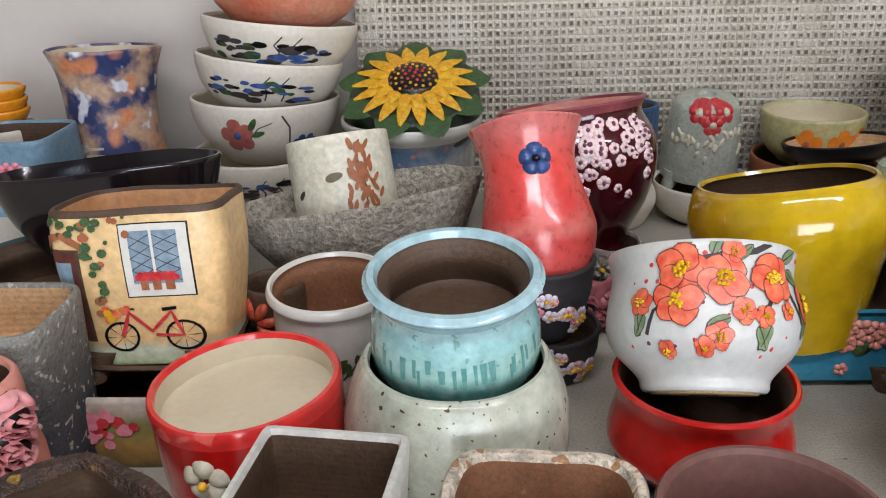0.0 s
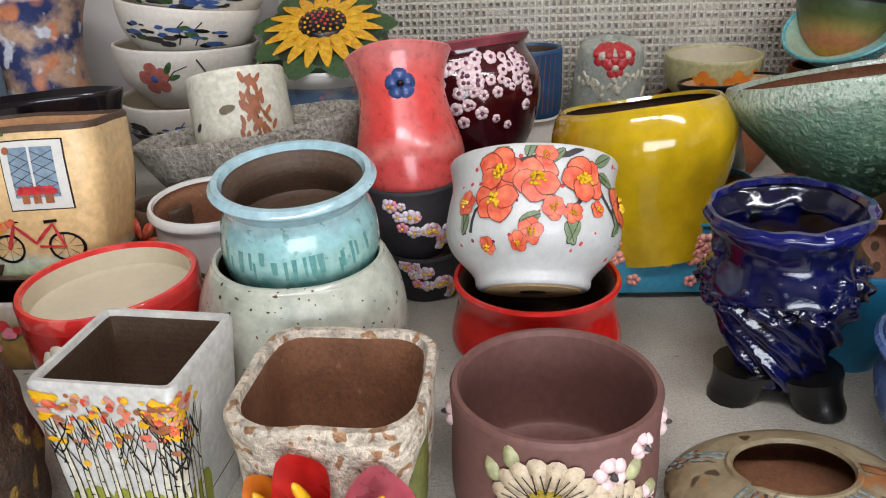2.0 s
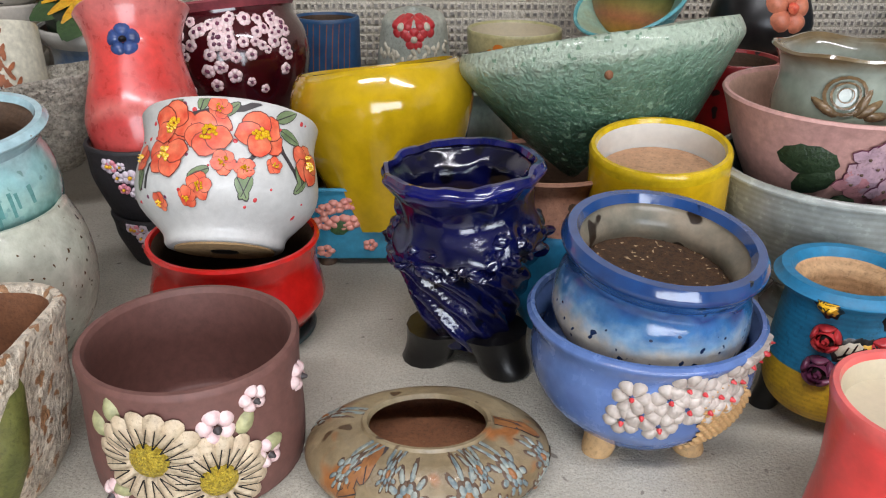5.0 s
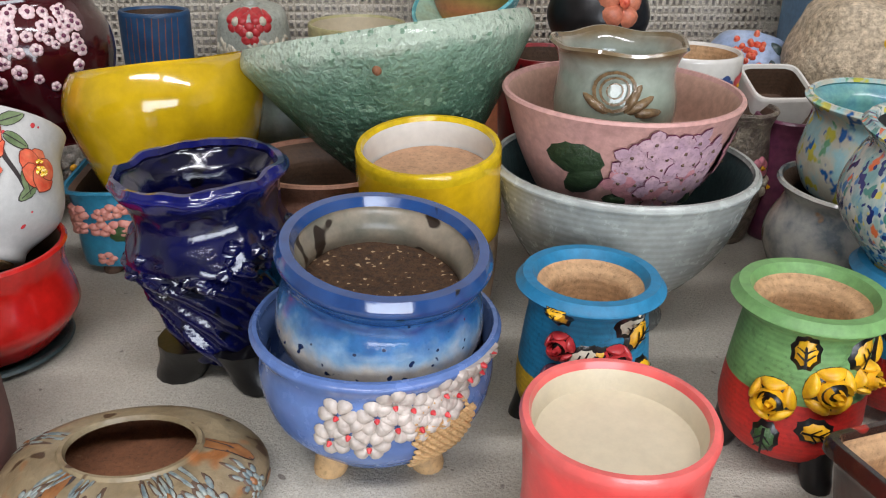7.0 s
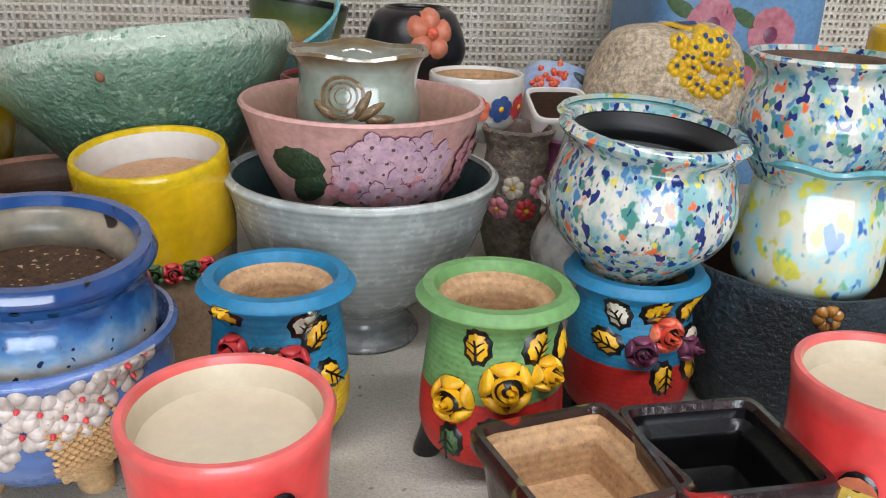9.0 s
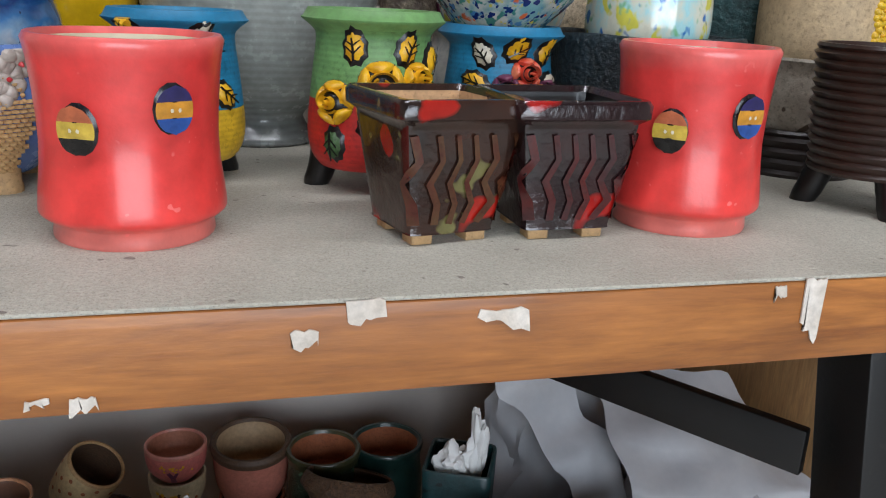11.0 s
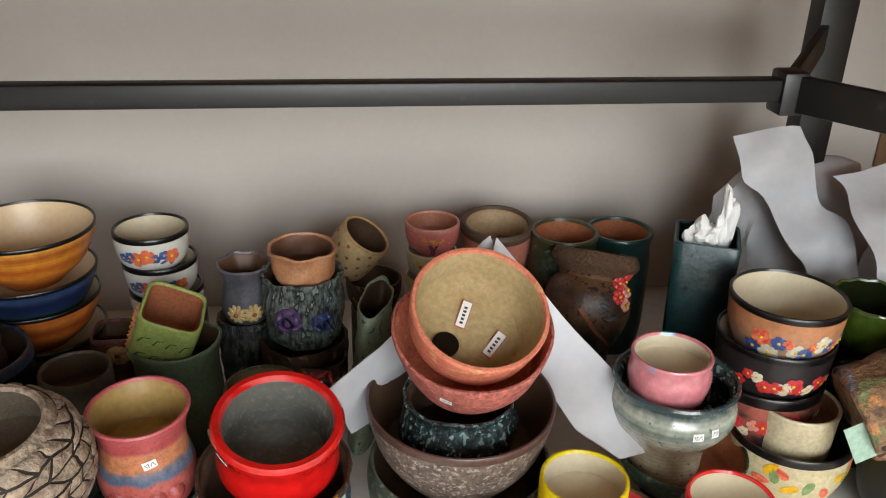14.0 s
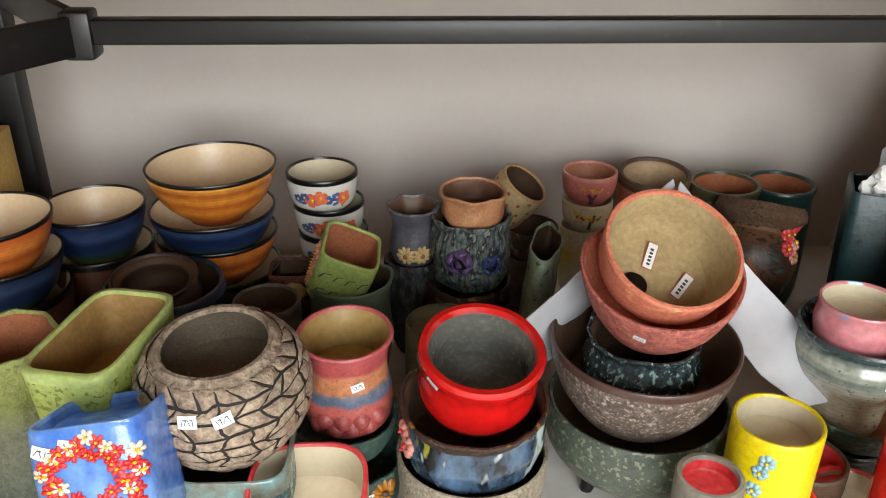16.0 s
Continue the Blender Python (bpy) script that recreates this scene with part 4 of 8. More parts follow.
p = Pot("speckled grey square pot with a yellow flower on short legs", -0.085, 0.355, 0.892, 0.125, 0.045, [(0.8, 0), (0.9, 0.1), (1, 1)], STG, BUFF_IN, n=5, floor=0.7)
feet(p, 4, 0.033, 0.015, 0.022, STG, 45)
flower(p, -78, 0.085, 0.017, 5, glaze("dull_yellow", (0.72, 0.62, 0.22), (0.6, 0.5, 0.15), 60, 0.5), BRANCH, 0.003)
for a, z in ((-60, 0.075), (-58, 0.055), (-70, 0.04)):
    flower(p, a, z, 0.008, 5, PETALW, GOLDB, 0.002)
p = Pot("pink clay pot with thick sculpted petals", -0.062, 0.275, 0.885, 0.135, 0.034, [(0.8, 0), (1, 0.3), (0.9, 0.7), (0.8, 1)], PINKC, DARK_IN, wob=0.004, wf=40)
for i in range(18):
    rnd = random.Random(i)
    rose(p, -70 + rnd.uniform(-50, 50), 0.02 + rnd.uniform(0, 0.1), 0.018, glaze("pink_clay", (0.89, 0.62, 0.62), (0.82, 0.52, 0.54), 60, 0.6), 0.008, "sculpted_petal")
BARKB = glaze("rusty_bark_glaze", (0.30, 0.19, 0.12), (0.17, 0.11, 0.08), 40, 0.5, 0.8, 120, (0.55, 0.42, 0.16), 0.64, 60)
Pot("rusty brown bark-textured pot with an uneven rim", 0.040, 0.15, 0.868, 0.115, 0.068, [(0.8, 0), (0.95, 0.3), (1, 0.7), (0.9, 1)], BARKB, DARK_IN, wob=0.006, wf=40, thick=0.012, rx=5)

p = Pot("red oval pot with a cream inside and white flower", 0.0905, 0.3297, 0.8507, 0.0975, 0.0655, [(0.86, 0), (0.94, 0.06), (0.98, 0.5), (1, 1)], RED, CREAM_IN, rx=1, ry=-2.7, rim=CORAL, rim_h=0.06, floor=0.84, wob=0.0015, thick=0.006)
flower(p, -103, 0.065, 0.017, 5, PETALW, GOLDB, 0.004, 0.3, 0.85, 0.2)
p = Pot("white glazed pot with a brown inside and a painted pine", 0.128, 0.466, 0.861, 0.108, 0.054, [(0.72, 0), (0.8, 0.08), (0.92, 0.6), (0.92, 0.88), (1.0, 0.95), (0.99, 1)], WHITE, BROWN_IN, floor=0.5, rx=4)
stroke(p, -85, 0.028, [(0, -0.01), (0.004, 0.012), (0.014, 0.022), (0.02, 0.03)], 0.0022, BRANCH)
for i in range(14):
    rnd = random.Random(i)
    leaf(p, -85 + rnd.uniform(-4, 30), 0.04 + rnd.uniform(0, 0.02), 0.01, 0.005, rnd.uniform(0, 180), LEAFG, d=0.0006 + i * 0.00005)
p = Pot("dark pot with an orange petal relief", 0.070, 0.50, 0.845, 0.093, 0.028, CUP, DARK_IN, DARK_IN)
flower(p, -120, 0.065, 0.026, 8, ORANGE, BLACKG, 0.003, 0.2, 0.35)

TQ = bands("turquoise_drip", [(0, (0.26, 0.44, 0.42)), (0.028, (0.34, 0.55, 0.52)), (0.043, (0.62, 0.76, 0.72)), (0.06, (0.58, 0.76, 0.76)), (0.08, (0.72, 0.83, 0.84))], 0.14, 0.12, 110, 0.014, 70, False, 0.1, (0.5, 0.66, 0.64), 0.68, 0.5)
p = Pot("turquoise pot with a dripping glaze and a flared rim", 0.233, 0.3414, 0.9241, 0.085, 0.0597, [(0.72, 0), (0.8, 0.06), (0.96, 0.3), (0.95, 0.6), (0.86, 0.82), (0.92, 0.93), (1.0, 0.985), (0.985, 1)], TQ, DARK_IN, rx=7.5, ry=-0.5, floor=0.58, thick=0.009, rim=glaze("pale_blue_glaze", (0.68, 0.79, 0.81), (0.58, 0.72, 0.75), 30, 0.15, 0.05, 90, (0.45, 0.38, 0.3), 0.72, 90, 0.4), rim_h=0.12)
for i, a in enumerate(range(-160, -20, 7)):
    rnd = random.Random(i)
    stroke(p, a + rnd.uniform(-4, 4), 0.046 + rnd.uniform(-0.006, 0.004), [(0, 0.006), (0.0005, -rnd.uniform(0.002, 0.012))], rnd.uniform(0.002, 0.005), glaze("drip_teal", (0.44, 0.63, 0.61), (0.36, 0.57, 0.55), 60, 0.15), "glaze_drip", 0.0004)
SPK = glaze("speckled_white_glaze", (0.77, 0.765, 0.70), (0.66, 0.69, 0.62), 16, 0.22, 0.25, 90, (0.36, 0.27, 0.18), 0.70, 230, 0.3)
p = Pot("round speckled off-white pot with pinholes", 0.2336, 0.333, 0.868, 0.116, 0.0775, [(0.6, 0), (0.7, 0.05), (0.93, 0.3), (1.0, 0.56), (0.95, 0.8), (0.84, 0.97), (0.81, 1)], SPK, BROWN_IN, wob=0.0012, floor=0.3)

DKP = glaze("matt_black_clay", (0.14, 0.13, 0.14), (0.19, 0.18, 0.19), 30, 0.7, 0.3)
WFL = glaze("white_blossom", (0.92, 0.89, 0.90), (0.82, 0.72, 0.8), 220, 0.4)
for x, z1, H, R in ((0.302, 0.865, 0.07, 0.047), (0.312, 0.800, 0.048, 0.044)):
    p = Pot("matt black pot with raised white blossoms", x, 0.505, z1, H, R, [(0.62, 0), (0.7, 0.08), (0.92, 0.55), (0.96, 0.85), (1, 1)], DKP, DARK_IN, wob=0.0015, group="black blossom pots")
    for i in range(22):
        rnd = random.Random(i)
        flower(p, -110 + i * 4.2 + rnd.uniform(-6, 6), H * (0.75 - 0.6 * (i / 22)) + rnd.uniform(-0.008, 0.012), rnd.uniform(0.004, 0.0085), 5, WFL if i % 4 else PINKP, GOLDB, 0.0012, i, 0.8, 0.25)

WP = glaze("white_speckle_paint", (0.80, 0.79, 0.765), (0.72, 0.715, 0.70), 14, 0.35, 0.1, grain=0.4)
p = Pot("white pot with orange poppies on a grey branch, tipped away", 0.407, 0.4005, 0.907, 0.094, 0.0662, [(0.62, 0), (0.65, 0.03), (0.66, 0.08), (0.72, 0.14), (0.93, 0.3), (1.0, 0.46), (0.97, 0.66), (0.93, 0.82), (0.97, 1)], WP, BUFF_IN, rx=-34, ry=2, floor=0.4, rim=WP)
bm = bmesh.new()
bmesh.ops.create_cone(bm, cap_ends=True, segments=32, radius1=0.036, radius2=0.036, depth=0.002, matrix=Matrix.Translation((0, 0, -0.0004)))
base = part("unglazed_base", bm, BUFF, p.root, "unglazed buff underside")
bm = bmesh.new()
bmesh.ops.create_cone(bm, cap_ends=True, segments=24, radius1=0.010, radius2=0.010, depth=0.002, matrix=Matrix.Translation((0, 0, -0.0009)))
part("drain_hole", bm, BLACKG, base)
POPPY = glaze("poppy_wash", (0.86, 0.30, 0.20), (0.93, 0.50, 0.36), 110, 0.35, sharp=0.16)
POUT = glaze("poppy_outline", (0.50, 0.20, 0.16), (0.36, 0.16, 0.14), 90, 0.4)
GLIT = glaze("gold_glitter", (0.93, 0.78, 0.16), (0.80, 0.6, 0.08), 400, 0.25)


def poppy(pot, th, z, s, seed):
    """A painted poppy: washed round petals, thin outline, glitter heart."""
    rnd = random.Random(seed)
    t = radians(th)
    a0 = rnd.uniform(0, 6)
    petals = [[(q[0] * rnd.uniform(0.93, 1.07), q[1] * rnd.uniform(0.93, 1.07)) for q in disc(s * rnd.uniform(0.5, 0.6), 13, s * 0.5 * math.cos(a0 + k * 1.2566), s * 0.5 * math.sin(a0 + k * 1.2566))] for k in range(5)]
    bm = bmesh.new()
    for k, o in enumerate(petals):
        pot.blob(bm, o, t, z, 0.0009 + 0.00022 * k)
    ob = part("painted_poppy", bm, POPPY, pot.root)
    bm = bmesh.new()
    for k, o in enumerate(petals):
        cu, cv = sum(q[0] for q in o) / 13, sum(q[1] for q in o) / 13
        pot.blob(bm, [(cu + (u - cu) * 1.075, cv + (v - cv) * 1.075) for u, v in o], t, z, 0.0008 + 0.00022 * k)
    part("poppy_outline", bm, POUT, ob)
    bm = bmesh.new()
    for k in range(int(6 + s * 900)):
        b, r = rnd.uniform(0, 6.28), s * 0.36 * math.sqrt(rnd.random())
        pot.blob(bm, disc(s * 0.10, 6, r * math.cos(b), r * math.sin(b)), t, z, 0.0034, 0.0012, 1)
    part("glitter", bm, GLIT, ob)


def painted_leaf(pot, th, z, length, width, ang, material):
    g = radians(ang)
    bm = bmesh.new()
    pot.blob(bm, petal(length, width, g, 0, 12, -0.3), radians(th), z, 0.0007, 0, 3)
    ob = part("painted_leaf", bm, material, pot.root)
    bm = bmesh.new()
    pot.blob(bm, petal(length * 1.08, width * 1.14, g, -0.02 * length, 12, -0.3), radians(th), z, 0.0005, 0, 3)
    part("leaf_outline", bm, BRANCH, ob)
    stroke(pot, th, z, [(0, 0), (0.9 * length * math.cos(g), 0.9 * length * math.sin(g))], 0.0008, BRANCH, "leaf_vein", 0.0010, ob)


LEAFP = glaze("washed_leaf_green", (0.56, 0.62, 0.46), (0.36, 0.44, 0.28), 90, 0.4)
for a, z, pts, w in ((-88, 0.108, [(-0.022, -0.006), (0.0, 0.0), (0.018, 0.003), (0.03, 0.010)], 0.0055), (-52, 0.086, [(0.0, 0.014), (0.008, -0.008), (0.018, -0.022), (0.026, -0.036)], 0.004),
                     (-72, 0.066, [(0.014, 0.012), (0.006, 0.0), (-0.008, -0.006)], 0.0035), (-132, 0.05, [(-0.006, -0.006), (0.0, 0.012), (0.012, 0.02)], 0.0028)):
    stroke(p, a, z * 0.8, [(u, v * 0.85) for u, v in pts], w, BRANCH, "painted_branch", 0.0004)
for i, (a, z, g, l) in enumerate(((-112, 0.112, 100, 0.018), (-98, 0.108, 70, 0.016), (-50, 0.106, 30, 0.018), (-46, 0.098, -20, 0.018), (-74, 0.05, -60, 0.016), (-66, 0.052, -110, 0.016), (-90, 0.056, 200, 0.015), (-138, 0.06, 240, 0.015), (-34, 0.07, -70, 0.018), (-26, 0.06, -130, 0.016), (-142, 0.048, 90, 0.012), (-84, 0.104, 40, 0.014))):
    painted_leaf(p, a, z * 0.8, l, l * 0.46, g, LEAFP)
for i, (a, z, s) in enumerate(((-116, 0.096, 0.0165), (-92, 0.087, 0.0165), (-60, 0.09, 0.017), (-118, 0.070, 0.0165), (-24, 0.074, 0.0155), (-86, 0.11, 0.008), (-82, 0.062, 0.009), (-70, 0.058, 0.0075), (-96, 0.042, 0.009), (-104, 0.034, 0.0065), (-126, 0.032, 0.006), (-140, 0.07, 0.009), (-52, 0.064, 0.006))):
    poppy(p, a, z * 0.8, s * 0.94, i)
for i in range(46):
    rnd = random.Random(i)
    patch(p, -88 + rnd.uniform(-65, 70), 0.02 + rnd.uniform(0, 0.072), disc(rnd.uniform(0.0009, 0.0023), 7), CRIMSON if i % 4 else PURPLE, "painted_dot", 0.0003, 0.0006, 1)
p = Pot("glossy red pot with a waisted neck", 0.408, 0.362, 0.8336, 0.0756, 0.0655, [(0.66, 0), (0.74, 0.05), (0.98, 0.3), (1.0, 0.45), (0.92, 0.75), (0.94, 0.9), (0.98, 1)], RED, DARK_IN, floor=0.3)
Pot("dark glass saucer under a red pot", 0.408, 0.362, 0.758, 0.006, 0.058, BOWL, TG, TG, name="saucer", cat="saucer")

MAUVE = glaze("mauve_clay", (0.47, 0.32, 0.29), (0.42, 0.28, 0.25), 20, 0.6, 0.08)
p = Pot("mauve brown cylinder pot with raised white daisies", 0.410, 0.2155, 0.8335, 0.0815, 0.0645, [(0.95, 0), (0.98, 0.04), (1.0, 0.3), (0.985, 0.75), (1.0, 1)], MAUVE, MAUVE, floor=0.12, thick=0.006)
DAISY = glaze("daisy_petal_cream", (0.83, 0.76, 0.64), (0.72, 0.63, 0.52), 120, 0.5, 0.2)
DAISYC = glaze("daisy_yellow", (0.90, 0.80, 0.28), (0.80, 0.66, 0.16), 300, 0.5, 0.8, 500)
for a, z, s in ((-99, 0.044, 0.031), (-68, 0.027, 0.029)):
    bm = bmesh.new()
    p.blob(bm, disc(s * 0.72, 20), radians(a), z, 0.0012, 0.0012, 3)
    f = part("daisy", bm, BLACKG, p.root, "cream daisy with a dark ground")
    for k in range(15):
        t = 0.1 + 2 * math.pi * k / 15
        bm = bmesh.new()
        p.blob(bm, petal(s * 0.74, s * 0.36, t, s * 0.27, 14, 0.75), radians(a), z, 0.0022 + 0.0007 * (k % 2), 0.003, 3)
        part("petal", bm, DAISY, f)
        for q in (-0.07, 0.07):
            stroke(p, a, z, [(s * r * math.cos(t + q / r), s * r * math.sin(t + q / r)) for r in (0.34, 0.55, 0.76)], 0.0008, BLACKG, "petal_line", 0.0062, f)
    bm = bmesh.new()
    p.blob(bm, disc(s * 0.36, 18), radians(a), z, 0.0036, 0.004, 4)
    heart = part("flower_center", bm, DAISYC, f)
    bm = bmesh.new()
    for k in range(40):
        b, r = k * 2.4, s * 0.34 * math.sqrt((k + 0.5) / 40)
        p.blob(bm, disc(s * 0.035, 6, r * math.cos(b), r * math.sin(b)), radians(a), z, 0.0072 - 2.5 * r * r / s, 0.0012, 1)
    part("stamen", bm, DAISYC, heart)
for a, z, s in ((-66, 0.060, 0.0115), (-46, 0.070, 0.009), (-180, 0.062, 0.010), (-124, 0.012, 0.010), (-41, 0.03, 0.010), (-8, 0.06, 0.010), (-95, 0.006, 0.010)):
    flower(p, a, z, s, 5, glaze("pale_pink_clay", (0.93, 0.85, 0.83), (0.88, 0.72, 0.72), 200, 0.5), BRANCH, 0.003, a, 0.85, 0.22)
for a, z, g in ((-116, 0.062, 100), (-124, 0.05, 120), (-55, 0.050, 60), (-112, 0.02, 200), (-45, 0.035, 0)):
    leaf(p, a, z, 0.017, 0.011, g, glaze("pale_leaf_clay", (0.75, 0.74, 0.55), (0.5, 0.5, 0.35), 150, 0.5), 0.003)

CW = glaze("flaky_white_slip", (0.88, 0.83, 0.75), (0.80, 0.73, 0.64), 30, 0.45, 0.7, 120, (0.66, 0.49, 0.34), 0.61, 110)
p = Pot("white flaked square pot with three calla lilies", 0.2824, 0.189, 0.8545, 0.1025, 0.0560, [(0.72, 0), (0.78, 0.05), (0.9, 0.4), (0.97, 0.85), (1, 1)], CW, BROWN_IN, n=4.5, wob=0.002, wf=45, floor=0.2, thick=0.008, rz=-4)
LILIES = ((0, "orange_lily", (0.92, 0.58, 0.12), (0.88, 0.42, 0.1), -0.029, 0.068, -0.017, 0.030, 0.0135, 0.005), (1, "pink_lily", (0.86, 0.48, 0.52), (0.80, 0.36, 0.42), 0.027, 0.074, 0.014, 0.034, 0.0170, 0.008), (2, "red_lily", (0.90, 0.24, 0.20), (0.82, 0.13, 0.12), -0.007, 0.084, 0.004, 0.036, 0.0165, 0.010))
for c, mat, c1, c2, um, vm, ub, vb, rm, off in LILIES:
    th0 = radians(-88)
    top, low = p.on(um, vm, th0, 0.0, off + 0.006), p.on(ub, vb, th0, 0.0, 0.004)
    ax = (top - low).normalized()
    nrm = (p.on(um, vm, th0, 0.0, 0.02) - p.on(um, vm, th0, 0.0, 0.0)).normalized()
    sd = ax.cross(nrm).normalized()
    fr = sd.cross(ax).normalized()
    ln = (top - low).length
    bm = bmesh.new()
    rows = []
    for i in range(13):
        t = i / 12
        r = 0.0035 + (rm - 0.0035) * t ** 1.3 * (1.08 if i > 10 else 1.0)
        ring = []
        for k in range(24):
            a = 2 * math.pi * k / 24 + 0.3
            slant = -t ** 2 * r * 0.55 * math.sin(a) + 0.2 * t ** 3 * r * math.cos(3 * a)
            wrap = 1.0 + 0.10 * t * math.cos(a - 1.2)
            ring.append(bm.verts.new(low + ax * (ln * t + slant) + (sd * math.cos(a) + fr * 0.85 * math.sin(a)) * r * wrap))
        rows.append(ring)
    for x, y in zip(rows, rows[1:]):
        for k in range(24):
            bm.faces.new((x[k], x[(k + 1) % 24], y[(k + 1) % 24], y[k]))
    bmesh.ops.solidify(bm, geom=bm.faces[:], thickness=0.0016)
    lily = part("calla_lily", bm, glaze(mat, c1, c2, 45, 0.28, 0.1, 60), p.root)
    bm = bmesh.new()
    bmesh.ops.create_uvsphere(bm, u_segments=14, v_segments=9, radius=1, matrix=Matrix.Diagonal((0.0034, 0.0034, 0.015, 1)))
    m = Matrix((sd, fr, ax)).transposed().to_4x4()
    m.translation = low + ax * ln * 0.86 + fr * rm * 0.12
    bmesh.ops.transform(bm, matrix=m, verts=bm.verts)
    part("spadix", bm, GOLDB, lily)
    leaf(p, -88 + math.degrees(ub / 0.05), 0.012, 0.026, 0.012, 80 + 12 * c, LEAFG, 0.004)
leaf(p, -48, 0.010, 0.084, 0.024, 74, glaze("olive_leaf", (0.42, 0.42, 0.2), (0.3, 0.32, 0.15), 60, 0.45, 0.2), 0.003)
BIR = glaze("birch_pot_white", (0.80, 0.785, 0.75), (0.74, 0.73, 0.70), 20, 0.35, 0.05)
p = Pot("tall white square pot painted with autumn birches", 0.1625, 0.2015, 0.869, 0.117, 0.0437, [(0.80, 0), (0.81, 0.01), (1.0, 1)], BIR, DARK_IN, n=26, rz=-7, floor=0.2, seg=96, straight=True, thick=0.0055)
OLIVE = glaze("olive_paint", (0.60, 0.60, 0.20), (0.48, 0.50, 0.15), 40, 0.5)
for fa in (-90, 0):
    lim = 0.036 if fa == -90 else -0.006
    for i in range(5 if fa == -90 else 2):
        cu = -0.032 + i * 0.0155
        patch(p, fa, 0, [(cu - 0.0085, 0.002), (cu, 0.002), (cu + 0.0085, 0.002), (cu + 0.009, 0.034), (cu + 0.006, 0.043), (cu, 0.046), (cu - 0.006, 0.043), (cu - 0.009, 0.034)], OLIVE, "painted_bush", d=0.0003 + 0.00002 * i)
    for i in range(10 if fa == -90 else 3):
        rnd = random.Random(i + 5)
        u = -0.036 + i * 0.0079
        b = u * 0.84
        lean = rnd.uniform(-0.002, 0.002)
        stroke(p, fa, 0, [(b, 0.001), ((b + u) / 2 + lean, 0.05), (u, 0.098)], 0.0030, PETALW, "painted_trunk", 0.0006)
        for q in (-1, 1):
            stroke(p, fa, 0, [(b + q * 0.0015, 0.001), ((b + u) / 2 + lean + q * 0.0013, 0.05), (u + q * 0.0007, 0.098)], 0.0006, BLACKG, "trunk_line", 0.0008)
        bm = bmesh.new()
        for j in range(7):
            v = 0.006 + j * 0.011 + rnd.uniform(-0.003, 0.003)
            uu = b + (u - b) * v / 0.1
            p.blob(bm, rect(uu - 0.0015, uu + rnd.uniform(-0.0004, 0.0008), v, v + 0.0009, 1), radians(fa), 0, 0.001, 0, 1)
        part("bark_mark", bm, BLACKG, p.root)
        for j in range(6):
            s = rnd.choice((-1, 1))
            v = rnd.uniform(0.056, 0.09)
            uu = b + (u - b) * v / 0.1
            stroke(p, fa, 0, [(uu, v), (uu + s * 0.003, v + 0.007), (uu + s * rnd.uniform(0.004, 0.007), v + 0.017)], 0.0007, BLACKG, "painted_twig", 0.0009)
    for i in range(150 if fa == -90 else 50):
        rnd = random.Random(i + int(fa) + 400)
        u = rnd.uniform(-0.041, 0.041) if fa == -90 else -0.041 + abs(rnd.gauss(0, 0.009))
        w = rnd.uniform(0.0012, 0.0028)
        v = 0.112 - abs(rnd.gauss(0, 0.016))
        patch(p, fa, 0, [(u + q[0] * rnd.uniform(0.6, 1.3), v + q[1] * rnd.uniform(0.6, 1.3)) for q in disc(w, 7)], (GOLDB, ORANGE, GOLDB, RUST, PINKC)[i % 5], "painted_autumn_leaf", d=0.0007 + (i % 40) * 0.000012, rings=1)

TR = glaze("cyan_planter", (0.22, 0.55, 0.66), (0.16, 0.46, 0.58), 16, 0.3, 0.1, coat=0.2)
p = Pot("cyan rectangular planter with a band of pink clay blossoms", 0.535, 0.545, 0.828, 0.066, 0.105, [(0.9, 0), (0.92, 0.05), (0.95, 0.9), (1, 1)], TR, DARK_IN, n=9, ax=1.0, ay=0.72, floor=0.3, seg=72, name="planter", cat="planter")
feet(p, 4, 0.085, 0.010, 0.02, DARK_IN, 40)
for i in range(34):
    rnd = random.Random(i)
    bm = bmesh.new()
    uu, vv, s = -0.085 + (i % 17) * 0.0105 + rnd.uniform(-0.003, 0.003), 0.044 + (0.010 if i < 17 else -0.004) - rnd.uniform(0, 0.008), rnd.uniform(0.006, 0.009)
    for k in range(5):
        p.blob(bm, disc(s * 0.5, 7, uu + s * 0.55 * math.cos(k * 1.257 + i), vv + s * 0.55 * math.sin(k * 1.257 + i)), radians(-90), 0, 0.001, 0.003)
    part("clay_blossom", bm, PINKC, p.root)
for uu in (-0.055, 0.03):
    bm = bmesh.new()
    p.blob(bm, petal(0.022, 0.014, 1.2, 0, 10, -0.3, uu, 0.022), radians(-90), 0, 0.001, 0.003)
    part("leaf", bm, LEAFG, p.root)
for uu, vv in ((-0.03, 0.012), (0.02, 0.010), (-0.062, 0.006)):
    bm = bmesh.new()
    for k in range(5):
        p.blob(bm, disc(0.003, 7, uu + 0.0035 * math.cos(k * 1.257), vv + 0.0035 * math.sin(k * 1.257)), radians(-90), 0, 0.001, 0.002)
    part("clay_blossom", bm, PINKC, p.root)

